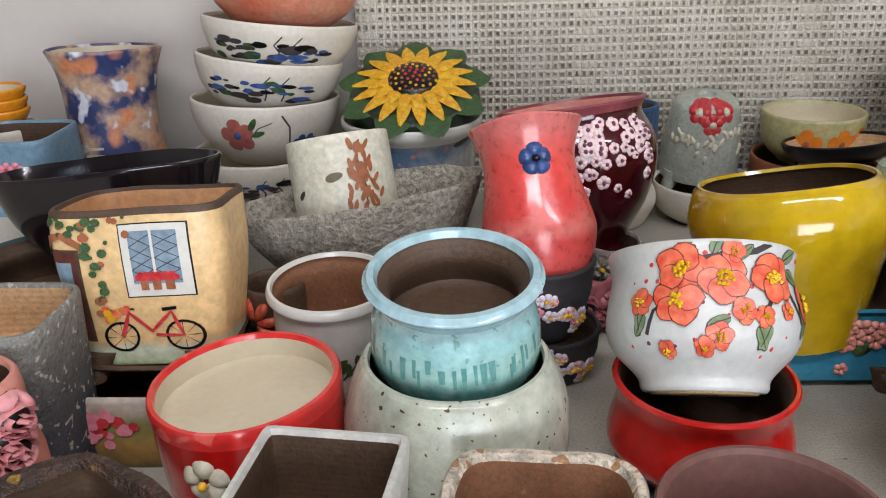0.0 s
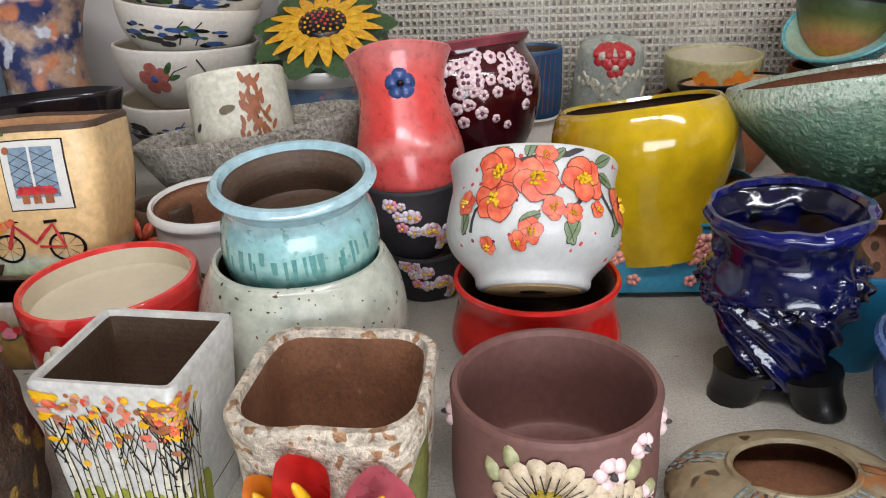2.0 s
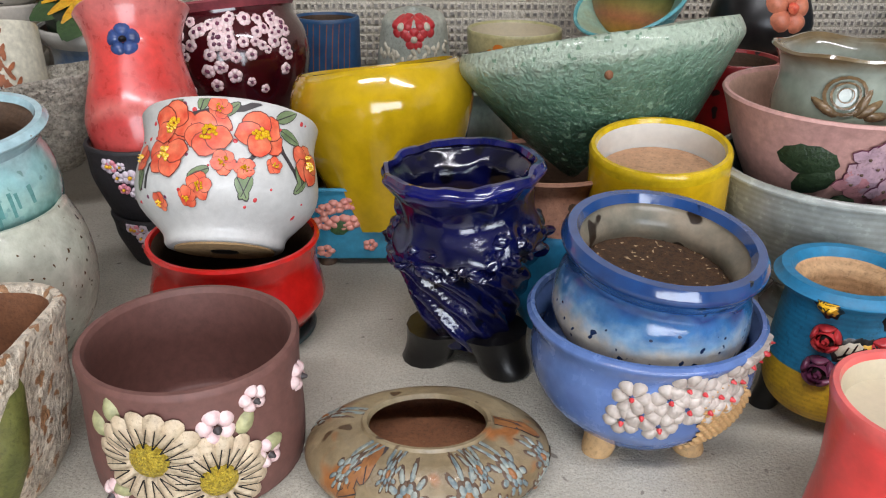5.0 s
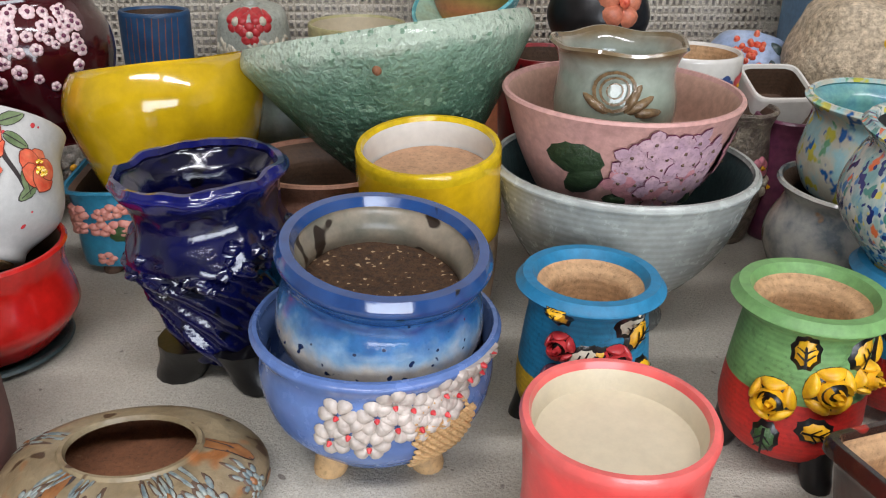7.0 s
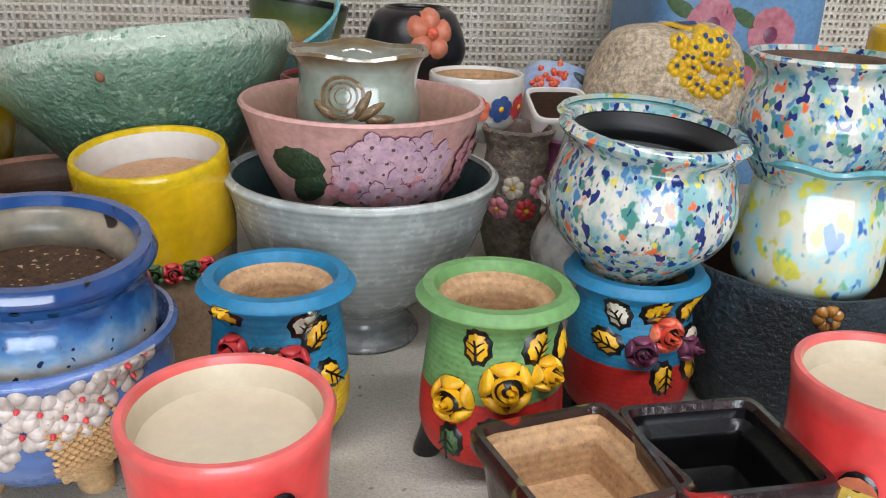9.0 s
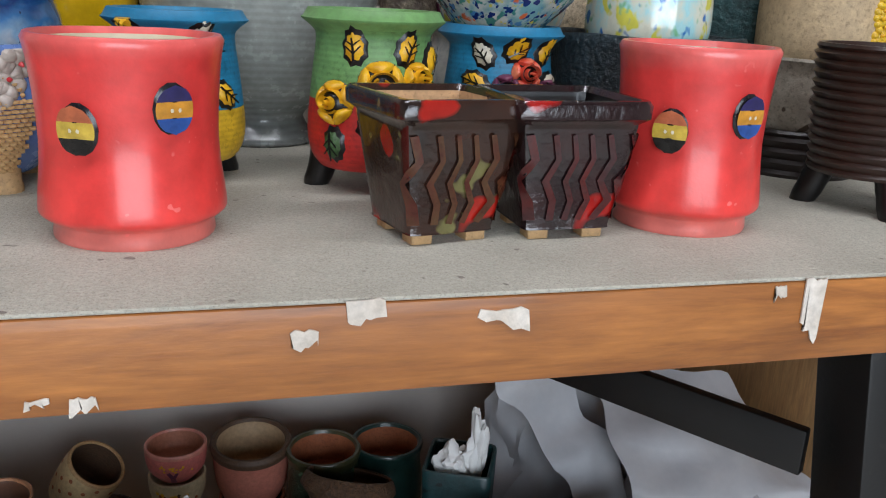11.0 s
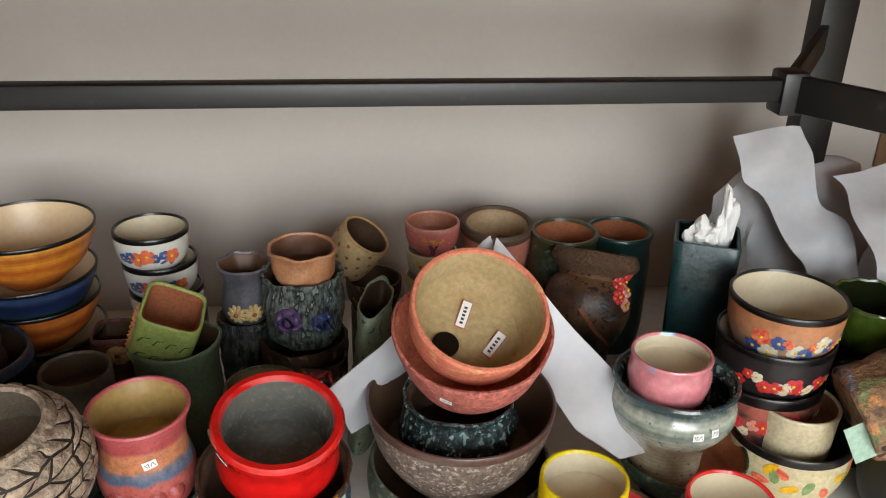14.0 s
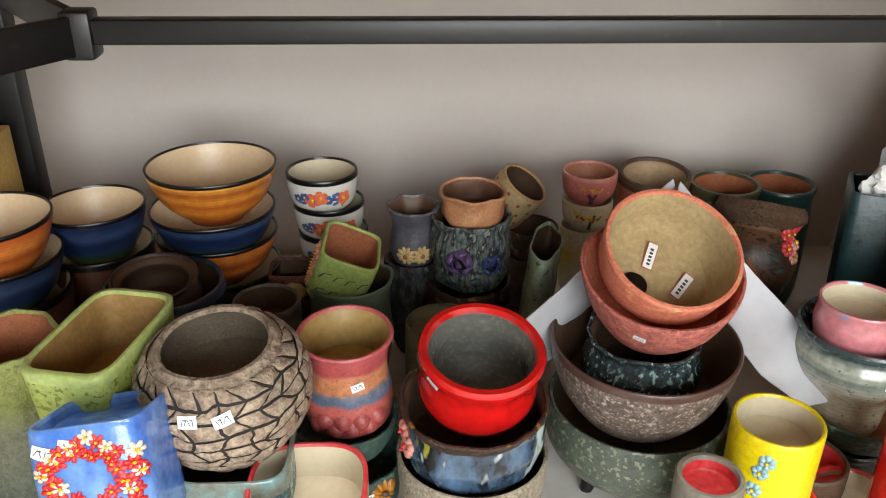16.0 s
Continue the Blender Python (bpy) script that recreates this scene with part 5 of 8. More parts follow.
COB = glaze("cobalt_glaze", (0.045, 0.06, 0.28), (0.012, 0.015, 0.07), 26, 0.07, 0.3, 70, (0.02, 0.02, 0.06), 0.62, 60, 0.6)
p = Pot("tall cobalt blue vase with a twisted trunk-like body", 0.578, 0.328, 0.9012, 0.132, 0.0567, [(0.48, 0), (0.52, 0.05), (0.66, 0.25), (0.86, 0.5), (0.97, 0.6), (0.92, 0.68), (0.82, 0.78), (0.84, 0.88), (1.0, 0.97), (0.98, 1)],
        COB, COB, wave=0.085, waves=11, swirl=3.0, wob=0.004, wf=55, floor=0.62, rx=0, ry=-3.5, rim=glaze("cobalt_rim", (0.07, 0.09, 0.40), (0.03, 0.04, 0.22), 30, 0.08, 0.2, 50, None, 0.7, 100, 0.6), rim_h=0.07, seg=144, thick=0.007)
rnd = random.Random(3)
for i in range(70):
    a, z = -230 + i * 4.6 + rnd.uniform(-5, 5), 0.080 + rnd.uniform(-0.012, 0.014)
    w = rnd.uniform(0.003, 0.0075)
    patch(p, a, z, [(q[0] * rnd.uniform(0.7, 1.5), q[1] * rnd.uniform(0.5, 1.1)) for q in disc(w, 9)], COB, "clay_lump", rnd.uniform(0.002, 0.0045), 0.0)
for i in range(14):
    a = 176 + rnd.uniform(-16, 16)
    patch(p, a, 0.085 + rnd.uniform(-0.02, 0.028), [(q[0] * 1.3, q[1]) for q in disc(rnd.uniform(0.005, 0.009), 9)], COB, "clay_lump", rnd.uniform(0.0025, 0.0045), 0.0)
p.fill(0.70, glaze("dry_tan_soil", (0.52, 0.41, 0.29), (0.42, 0.32, 0.22), 40, 0.9, 0.4), "soil")
feet(p, 3, 0.022, 0.017, 0.044, BLACKG, -50, flare=0.5)

FLT = glaze("brown_engraved_glaze", (0.60, 0.54, 0.42), (0.45, 0.38, 0.27), 26, 0.4, 0.25, 130, (0.3, 0.22, 0.14), 0.66, 70, 0.1, 0.2, (((0.6, 0.38, 0.2), 0.6, 30),))
p = Pot("low rounded brown pot engraved with grey-blue flowers", 0.551, 0.194, 0.7865, 0.0345, 0.0738, [(0.86, 0), (0.94, 0.12), (1.0, 0.4), (0.95, 0.66), (0.76, 0.93), (0.54, 1)], FLT, BROWN_IN, ay=0.74, floor=0.3, wob=0.002, rim=FLT, rim_h=0.03)
GBF = glaze("grey_blue_engraving", (0.56, 0.58, 0.54), (0.38, 0.44, 0.45), 190, 0.4, sharp=0.12)
RBL = glaze("rust_brown_leaf", (0.62, 0.42, 0.24), (0.48, 0.30, 0.16), 90, 0.4)


def engraved(pot, th, z, s, seed):
    """A flower scratched into the glaze: two rings of ruffled petals with dark outlines."""
    t = radians(th)
    ob = None
    for ring, (n, l, b) in enumerate(((9, 0.66, 0.34), (7, 0.42, 0.12))):
        for dark in (1, 0):
            bm = bmesh.new()
            for k in range(n):
                a = seed + ring * 0.4 + 2 * math.pi * k / n
                pot.blob(bm, petal(s * l * (1.07 if dark else 1.0), s * 2.6 / n * (1.15 if dark else 0.95), a, s * b, 12, 0.8), t, z, 0.0003 + 0.0004 * ring + (0.0 if dark else 0.0002), 0.0004)
            if dark and ob:
                part("engraved_line", bm, DARK_IN, ob)
            elif dark:
                ob = part("engraved_flower", bm, DARK_IN, pot.root)
            else:
                part("engraved_petal", bm, GBF, ob)
    bm = bmesh.new()
    pot.blob(bm, disc(s * 0.2, 10), t, z, 0.0012, 0.0006)
    part("flower_center", bm, RBL, ob)


for i, (a, z, s) in enumerate(((-100, 0.024, 0.016), (-72, 0.023, 0.018), (-46, 0.028, 0.016), (-136, 0.031, 0.013), (-86, 0.010, 0.012), (-58, 0.009, 0.013), (-20, 0.024, 0.014), (160, 0.030, 0.013), (-112, 0.034, 0.009), (-62, 0.0345, 0.010), (-30, 0.008, 0.012))):
    engraved(p, a, z * 0.88, s * 0.92, i)
for a, z, g in ((-122, 0.028, 130), (-124, 0.022, 200), (-116, 0.018, 240), (-118, 0.012, 170), (-128, 0.016, 100), (-12, 0.014, 0), (-8, 0.03, 60)):
    painted_leaf(p, a, z * 0.88, 0.017, 0.009, g, RBL)

PETALD = glaze("white_clay_petal", (0.78, 0.74, 0.70), (0.66, 0.61, 0.57), 150, 0.4)
LB = glaze("cornflower_glaze", (0.40, 0.51, 0.72), (0.30, 0.40, 0.62), 22, 0.25, 0.08, 60, None, 0.7, 100, 0.2)
p = Pot("cornflower blue pot with white daisies in a woven clay basket", 0.688, 0.238, 0.838, 0.077, 0.0738, [(0.56, 0), (0.62, 0.05), (0.86, 0.3), (0.95, 0.6), (0.93, 0.84), (1.0, 0.97), (0.99, 1)], LB, LB, floor=0.5)
feet(p, 4, 0.034, 0.010, 0.024, BUFF, 45)
bm = bmesh.new()
for j in range(17):
    for i in range(9):
        u, v = 0.000 + i * 0.0046 + 0.0022 * (j % 2), 0.006 + j * 0.0026
        if 0.004 - j * 0.0004 < u < 0.026 + j * 0.0011:
            p.blob(bm, [(u - 0.0023, v - 0.0010), (u, v - 0.0012), (u + 0.0023, v - 0.0010), (u + 0.0023, v + 0.0010), (u, v + 0.0012), (u - 0.0023, v + 0.0010)], radians(-74), 0, 0.0016, 0.0014)
for k in range(14):
    a = math.pi * k / 13
    p.blob(bm, disc(0.0016, 6, 0.016 - 0.017 * math.cos(a), 0.048 + 0.014 * math.sin(a)), radians(-74), 0, 0.0016, 0.002, 1)
part("woven_basket", bm, glaze("basket_clay", (0.80, 0.66, 0.46), (0.66, 0.5, 0.32), 120, 0.6), p.root)
for i, (u, v) in enumerate(((-0.026, 0.044), (-0.02, 0.034), (-0.010, 0.026), (-0.006, 0.044), (0.004, 0.038), (0.012, 0.048), (0.022, 0.044), (0.016, 0.036), (0.03, 0.052), (0.038, 0.048), (0.03, 0.04), (0.044, 0.058), (0.05, 0.064), (0.055, 0.056), (0.06, 0.066), (0.003, 0.052), (-0.03, 0.028))):
    flower(p, -86 + math.degrees(u / 0.066), v + 0.012, 0.0120, 6, PETALD, CRIMSON, 0.0022, i, 0.62, 0.13, 0.9)
BGZ = bands("blue_flowing_glaze", [(0, (0.72, 0.66, 0.58)), (0.036, (0.70, 0.67, 0.62)), (0.046, (0.46, 0.58, 0.68)), (0.054, (0.22, 0.42, 0.62)), (0.064, (0.14, 0.28, 0.5)), (0.074, (0.26, 0.44, 0.64))], 0.1, 0.12, 90, 0.012, 70, False, 0.08, (0.1, 0.16, 0.28), 0.69, 0.6)
p = Pot("round pot with flowing blue glaze and a heavy rim", 0.6935, 0.2345, 0.885, 0.080, 0.0628, [(0.66, 0), (0.76, 0.06), (0.96, 0.35), (0.95, 0.6), (0.88, 0.8), (0.98, 0.95), (0.98, 1)], BGZ, glaze("glazed_grey_inside", (0.62, 0.56, 0.48), (0.36, 0.38, 0.34), 40, 0.3, 0.1, 90, (0.18, 0.14, 0.11), 0.62, 60), rx=6.7, ry=4, floor=0.62, thick=0.011, rim=glaze("blue_rim", (0.16, 0.32, 0.56), (0.1, 0.18, 0.34), 60, 0.08, 0.08, 60, (0.04, 0.05, 0.08), 0.68, 80, 0.6), rim_h=0.12)

p.fill(0.70, glaze("gritty_soil", (0.38, 0.27, 0.17), (0.29, 0.20, 0.12), 40, 0.9, 0.6, 260, (0.72, 0.62, 0.48), 0.68, 260), "soil")
p = Pot("bright yellow glazed cylinder with a white lip", 0.7295, 0.382, 0.896, 0.062, 0.0530, [(0.96, 0), (1, 0.05), (1, 1)], YELLOW, WHITE, floor=0.6, rim=glaze("yellow_lip", (0.86, 0.72, 0.1), None, 40, 0.15), rx=7, ry=-3, thick=0.006)
p.fill(0.66, glaze("raw_peach_clay", (0.78, 0.62, 0.48), (0.70, 0.54, 0.41), 40, 0.8, 0.2), "raw_clay_floor", 0.0004)
p = Pot("tan clay pot with red bead roses", 0.732, 0.39, 0.842, 0.09, 0.053, [(0.84, 0), (0.88, 0.05), (0.97, 0.5), (1, 1)], glaze("tan_clay", (0.66, 0.56, 0.44), (0.58, 0.47, 0.36), 24, 0.6, 0.15), DARK_IN, rim=TERRA, rim_h=0.06, floor=0.8)
for a, c in ((-75, CRIMSON), (-62, LEAFG), (-50, CRIMSON), (-88, LEAFG)):
    rose(p, a, 0.072, 0.008, c, 0.003)
stroke(p, -52, 0.05, [(0.01, 0.01), (0.006, -0.01), (0.008, -0.03)], 0.004, DARK_IN)
p = Pot("pinkish clay pot with lattice openings", 0.652, 0.43, 0.868, 0.116, 0.062, JAR, glaze("pinkish_clay", (0.66, 0.48, 0.38), (0.58, 0.4, 0.32), 30, 0.7, 0.2), DARK_IN, wob=0.003)
for a in (-60, -75, -45):
    for z in (0.08, 0.095):
        patch(p, a, z, disc(0.004, 8), DARK_IN, "opening", 0, 0.0006)

GRB = bands("grey_bowl_glaze", [(0, (0.40, 0.41, 0.40)), (0.05, (0.62, 0.64, 0.62)), (0.13, (0.66, 0.68, 0.66))], 0.25, 0.08, 80, 0.004, 30, False, 0.14, rings=60, coat=0.2)
p = Pot("wide pale grey glazed bowl on a low foot", 0.877, 0.388, 0.881, 0.129, 0.0995, [(0.42, 0), (0.44, 0.03), (0.36, 0.12), (0.36, 0.2), (0.62, 0.36), (0.84, 0.62), (0.96, 0.92), (1.0, 0.985), (0.985, 1)], GRB, TG, floor=0.4, name="bowl", cat="bowl")
p = Pot("dusty pink bowl with hydrangea and dark leaves in relief", 0.879, 0.416, 0.9275, 0.078, 0.0908, [(0.62, 0), (0.68, 0.06), (0.84, 0.45), (0.95, 0.85), (1, 1)], glaze("dusty_pink", (0.80, 0.62, 0.58), (0.74, 0.55, 0.52), 16, 0.45, 0.1), glaze("pink_in", (0.76, 0.6, 0.52), None, 20, 0.5), floor=0.5, name="bowl", cat="bowl", rx=1)
for a, z, g, l in ((-112, 0.046, 178, 0.046), (-114, 0.042, 222, 0.036), (-96, 0.016, 180, 0.02), (-40, 0.04, 20, 0.03), (-60, 0.014, -20, 0.018), (-10, 0.05, 30, 0.03)):
    leaf(p, a, z, l, l * 0.62, g, glaze("dark_green_leaf", (0.2, 0.28, 0.17), (0.12, 0.18, 0.1), 110, 0.5, 0.4, 260), 0.002)
HYL = glaze("hydrangea_lilac", (0.70, 0.57, 0.64), (0.80, 0.66, 0.68), 70, 0.5, 0.2)
HYP = glaze("hydrangea_pink", (0.74, 0.48, 0.52), (0.80, 0.58, 0.58), 70, 0.5, 0.2)


def floret(pot, th, z, size, material, ang, d):
    """A flat floret of four pointed petals with an incised dark outline."""
    t = radians(th)
    shape = ((0.02, 0.0), (0.2, 0.26), (0.45, 0.40), (0.72, 0.34), (1.0, 0.0), (0.72, -0.34), (0.45, -0.40), (0.2, -0.26))
    made = []
    for grow, lift, name, m in ((1.0, 0.0005, "floret", material), (1.09, 0.0, "floret_outline", PURPLE)):
        bm = bmesh.new()
        for k in range(4):
            ca, sa = math.cos(ang + k * 1.5708), math.sin(ang + k * 1.5708)
            pot.blob(bm, [(size * (0.5 + (x - 0.5) * grow) * ca - size * y * grow * sa, size * (0.5 + (x - 0.5) * grow) * sa + size * y * grow * ca) for x, y in shape], t, z, d + lift + 0.0001 * k, 0.0)
        made.append(part(name, bm, m, made[0] if made else pot.root))
    bm = bmesh.new()
    pot.blob(bm, disc(size * 0.11, 8), t, z, d + 0.0014, 0.0005)
    part("floret_eye", bm, DARK_IN, made[0])


for i in range(30):
    t, r = i * 2.4, 0.029 * math.sqrt((i + 0.4) / 30)
    floret(p, -80 + math.degrees(r * 1.35 * math.cos(t) / 0.08), 0.041 + r * 0.98 * math.sin(t), 0.0128, HYL if i % 5 else HYP, i * 0.7, 0.0008 + 0.0006 * (i % 4))
for i in range(9):
    floret(p, -36 + (i % 3) * 8, 0.026 + 0.013 * (i // 3), 0.0115, HYP, i * 0.8, 0.0008 + 0.0006 * (i % 4))
OWL = bands("celadon_glaze", [(0, (0.5, 0.52, 0.44)), (0.03, (0.52, 0.56, 0.50)), (0.055, (0.60, 0.63, 0.58)), (0.066, (0.45, 0.38, 0.27))], 0.1, 0.1, 60, 0.006, 40, False, 0.08, coat=0.5)
p = Pot("small celadon pot with an embossed medallion and pinched lip", 0.8765, 0.424, 0.962, 0.066, 0.0522, [(0.8, 0), (0.86, 0.06), (0.9, 0.35), (0.84, 0.7), (0.9, 0.9), (1.0, 1)], OWL, OWL, wave=0.03, waves=5, floor=0.5)
REL = glaze("brown_relief", (0.55, 0.45, 0.32), (0.35, 0.28, 0.2), 120, 0.2, 0.3)
for k in range(3):
    bm = bmesh.new()
    for j in range(16):
        a0 = j * 0.3927
        p.blob(bm, [((0.013 - 0.004 * k) * s * math.cos(a), (0.013 - 0.004 * k) * s * math.sin(a)) for s, a in ((1, a0), (1.2, a0), (1.2, a0 + 0.4), (1, a0 + 0.4))], radians(-108), 0.040, 0.002, 0, 1)
    part("medallion_ring", bm, REL, p.root)
for g, u in ((30, -96), (150, -112), (0, -90), (60, -98)):
    leaf(p, u, 0.024, 0.024, 0.008, g, REL, 0.003)
for i in range(9):
    patch(p, -88, 0, disc(0.0035, 7, 0.005 * math.cos(i * 0.8) * (i / 4), 0.012 + 0.005 * math.sin(i * 0.8) * (i / 4)), REL, "coil_bead", 0.003, 0.001)


def rose_pot(label, x, y, z1, H, R, top, low, zsplit, roses, leaves, rimc, footc=BLACKG, fh=0.016):
    m = bands(label.replace(" ", "_")[:28], [(0, low), (zsplit, top)], 0.5, 0.15, 110, 0.0006, 40, True, 0.12, rings=90)
    p = Pot(label, x, y, z1, H, R, [(0.74, 0), (0.86, 0.08), (0.92, 0.25), (0.86, 0.6), (0.80, 0.86), (0.86, 0.93), (1.0, 0.985), (0.98, 1)], m, BUFF_IN, floor=0.5, thick=0.012, rim=rimc, rim_h=0.06, group="rose pots")
    feet(p, 3, R * 0.6, fh, 0.022, footc, -80)
    for a, z, s, c in roses:
        rose(p, a, z, s * 1.02, c, 0.005)
    for a, z, g, c in leaves:
        clay_leaf(p, a, z, 0.021, 0.015, g, c)
    return p


CYAN = (0.14, 0.50, 0.66)
CY = glaze("cyan_matt", CYAN, (0.12, 0.44, 0.6), 20, 0.5, 0.1)
rose_pot("cyan over yellow pot with black-edged clay roses", 0.8175, 0.245, 0.8555, 0.089, 0.0450, CYAN, (0.82, 0.66, 0.14), 0.034, ((-128, 0.062, 0.009, CRIMSON), (-78, 0.056, 0.010, CRIMSON), (-128, 0.04, 0.010, PURPLE)), ((-66, 0.062, 45, GOLDB), (-56, 0.05, -40, GOLDB), (-104, 0.046, 60, GOLDB), (-128, 0.076, 100, GOLDB), (-120, 0.052, 30, PETALW), (-72, 0.07, 70, PETALW)), CY)
rose_pot("green over red pot with big yellow clay roses", 0.9382, 0.2085, 0.8605, 0.0925, 0.0452, (0.42, 0.60, 0.36), (0.74, 0.15, 0.12), 0.043, ((-92, 0.054, 0.0145, GOLDB), (-135, 0.043, 0.013, GOLDB), (-56, 0.058, 0.010, GOLDB)), ((-116, 0.066, 95, GOLDB), (-112, 0.03, -10, GOLDB), (-72, 0.066, 70, GOLDB), (-40, 0.06, 60, GOLDB), (-66, 0.054, 20, GOLDB), (-134, 0.028, -90, LEAFG)), glaze("sage_green_matt", (0.46, 0.64, 0.38), (0.4, 0.57, 0.34), 20, 0.5))
rose_pot("blue over red pot with orange and plum clay roses", 1.0365, 0.250, 0.8525, 0.088, 0.0448, CYAN, (0.72, 0.14, 0.11), 0.040, ((-78, 0.062, 0.011, ORANGE), (-100, 0.052, 0.010, PURPLE), (-50, 0.05, 0.009, PURPLE)), ((-118, 0.066, 120, PETALW), (-102, 0.072, 40, GOLDB), (-118, 0.052, 160, GOLDB), (-62, 0.068, 60, GOLDB), (-80, 0.045, -90, GOLDB), (-60, 0.056, 0, PETALW), (-54, 0.045, -60, GOLDB)), CY)

RAIN = glaze("confetti_glaze", (0.80, 0.79, 0.74), (0.50, 0.66, 0.66), 60, 0.12, 0.08, 70, (0.12, 0.18, 0.42), 0.60, 190, 0.5, 0.08, (((0.28, 0.52, 0.48), 0.56, 130), ((0.30, 0.50, 0.68), 0.58, 150), ((0.82, 0.76, 0.34), 0.62, 150), ((0.86, 0.42, 0.24), 0.615, 120)), flow=0.65)
RAIN2 = glaze("blue_yellow_glaze", (0.84, 0.84, 0.76), (0.62, 0.79, 0.80), 70, 0.12, 0.06, 70, None, 0.66, 80, 0.5, 0.08, (((0.80, 0.78, 0.32), 0.56, 75), ((0.46, 0.68, 0.52), 0.62, 80), ((0.18, 0.42, 0.68), 0.595, 85)), flow=0.7)
p = Pot("round pot with multicoloured confetti glaze", 1.0395, 0.2554, 0.940, 0.088, 0.0582, [(0.5, 0), (0.55, 0.05), (0.9, 0.3), (1.0, 0.52), (0.9, 0.78), (0.84, 0.88), (0.97, 0.98), (0.96, 1)], RAIN, glaze("black_inside", (0.1, 0.1, 0.1), None, 20, 0.5), floor=0.75, thick=0.008, rx=4, ry=3)
p = Pot("pot with blue and yellow spotted glaze and a wide lip", 1.090, 0.41, 0.920, 0.078, 0.060, [(0.76, 0), (0.84, 0.08), (0.95, 0.35), (0.88, 0.7), (0.86, 0.84), (1.0, 0.97), (0.98, 1)], RAIN2, glaze("aqua_lip", (0.4, 0.64, 0.74), (0.5, 0.7, 0.6), 40, 0.2), floor=0.6, rx=2)
MARB = glaze("marbled_grey", (0.78, 0.77, 0.73), (0.40, 0.44, 0.46), 45, 0.2, 0.2, 90, None, 0.6, 90, 0.3, 0.12, (((0.62, 0.5, 0.4), 0.63, 50),))
Pot("marbled grey and white glazed jar", 1.078, 0.41, 0.850, 0.098, 0.06, JAR, MARB, DARK_IN, wob=0.003)
Pot("dark purple glazed cup", 1.082, 0.53, 0.872, 0.12, 0.034, JAR, PURPLE, DARK_IN)


def button_pot(x, y, z1, H, R, rz, ax):
    p = Pot("coral red cup with a cream inside and two round colour buttons", x, y, z1, H, R, [(0.84, 0), (0.85, 0.02), (0.85, 0.09), (0.97, 0.13), (0.98, 0.2), (0.92, 0.5), (0.95, 0.85), (1.0, 1)], bands("coral_pot_glaze", [(0, (0.86, 0.46, 0.42)), (0.009, (0.87, 0.42, 0.38)), (0.014, (0.88, 0.25, 0.23)), (0.09, (0.88, 0.25, 0.24)), (0.1, (0.9, 0.4, 0.38))], 0.30, 0.14, 45, 0.003, 40, False, 0.11, (0.92, 0.42, 0.4), 0.72, 0.2), CREAM_IN, floor=0.88, rz=rz, ax=ax, ay=1, wob=0.0012, thick=0.006, group="coral button pots", rx=0)
    for a, z, cols in ((-116, 0.059, ((0.82, 0.45, 0.3), (0.85, 0.72, 0.3), (0.16, 0.15, 0.14))), (-60, 0.069, ((0.2, 0.18, 0.4), (0.86, 0.6, 0.2), (0.2, 0.35, 0.65)))):
        bt = patch(p, a, z, disc(0.0125, 14), glaze("button_dark", (0.12, 0.11, 0.13), None, 60, 0.2), "button", 0.0025, 0.0012)
        for k, c in enumerate(cols):
            vs = [0.0118 - 0.00787 * k - 0.00787 * s / 4 for s in range(5)]
            o = [(math.sqrt(max(0.0118 ** 2 - v * v, 1e-8)), v) for v in vs]
            o += [(-u, v) for u, v in reversed(o)]
            patch(p, a, z, o, glaze("button_%d_%d" % (int(c[0] * 99), k), c, tuple(q * 0.8 for q in c), 120, 0.2), "button_stripe", 0.0, 0.0042, 2, bt)
        for k in (-1, 1):
            patch(p, a, z, disc(0.0011, 6, k * 0.0024, 0), CREAM_IN, "button_hole", 0, 0.0048, 1, bt)
    return p


button_pot(0.799, 0.118, 0.850, 0.098, 0.0478, 0, 0.98)
button_pot(1.109, 0.108, 0.8537, 0.1017, 0.0462, -18, 0.98)

BOXG = glaze("streaked_brown_red_glaze", (0.24, 0.14, 0.10), (0.13, 0.10, 0.09), 50, 0.15, 0.25, 80, (0.62, 0.12, 0.08), 0.62, 28, 0.4, 0.2, (((0.42, 0.40, 0.24), 0.62, 60),))
BOXR = glaze("black_red_glaze", (0.10, 0.09, 0.10), (0.20, 0.10, 0.10), 40, 0.15, 0.25, 80, (0.6, 0.1, 0.08), 0.63, 26, 0.4)
RIDGE = glaze("ridge_glaze", (0.34, 0.25, 0.16), (0.3, 0.1, 0.08), 60, 0.12, 0.2, 90)
RIDGE2 = glaze("dark_ridge_glaze", (0.20, 0.17, 0.18), (0.34, 0.1, 0.09), 50, 0.12, 0.2, 90)


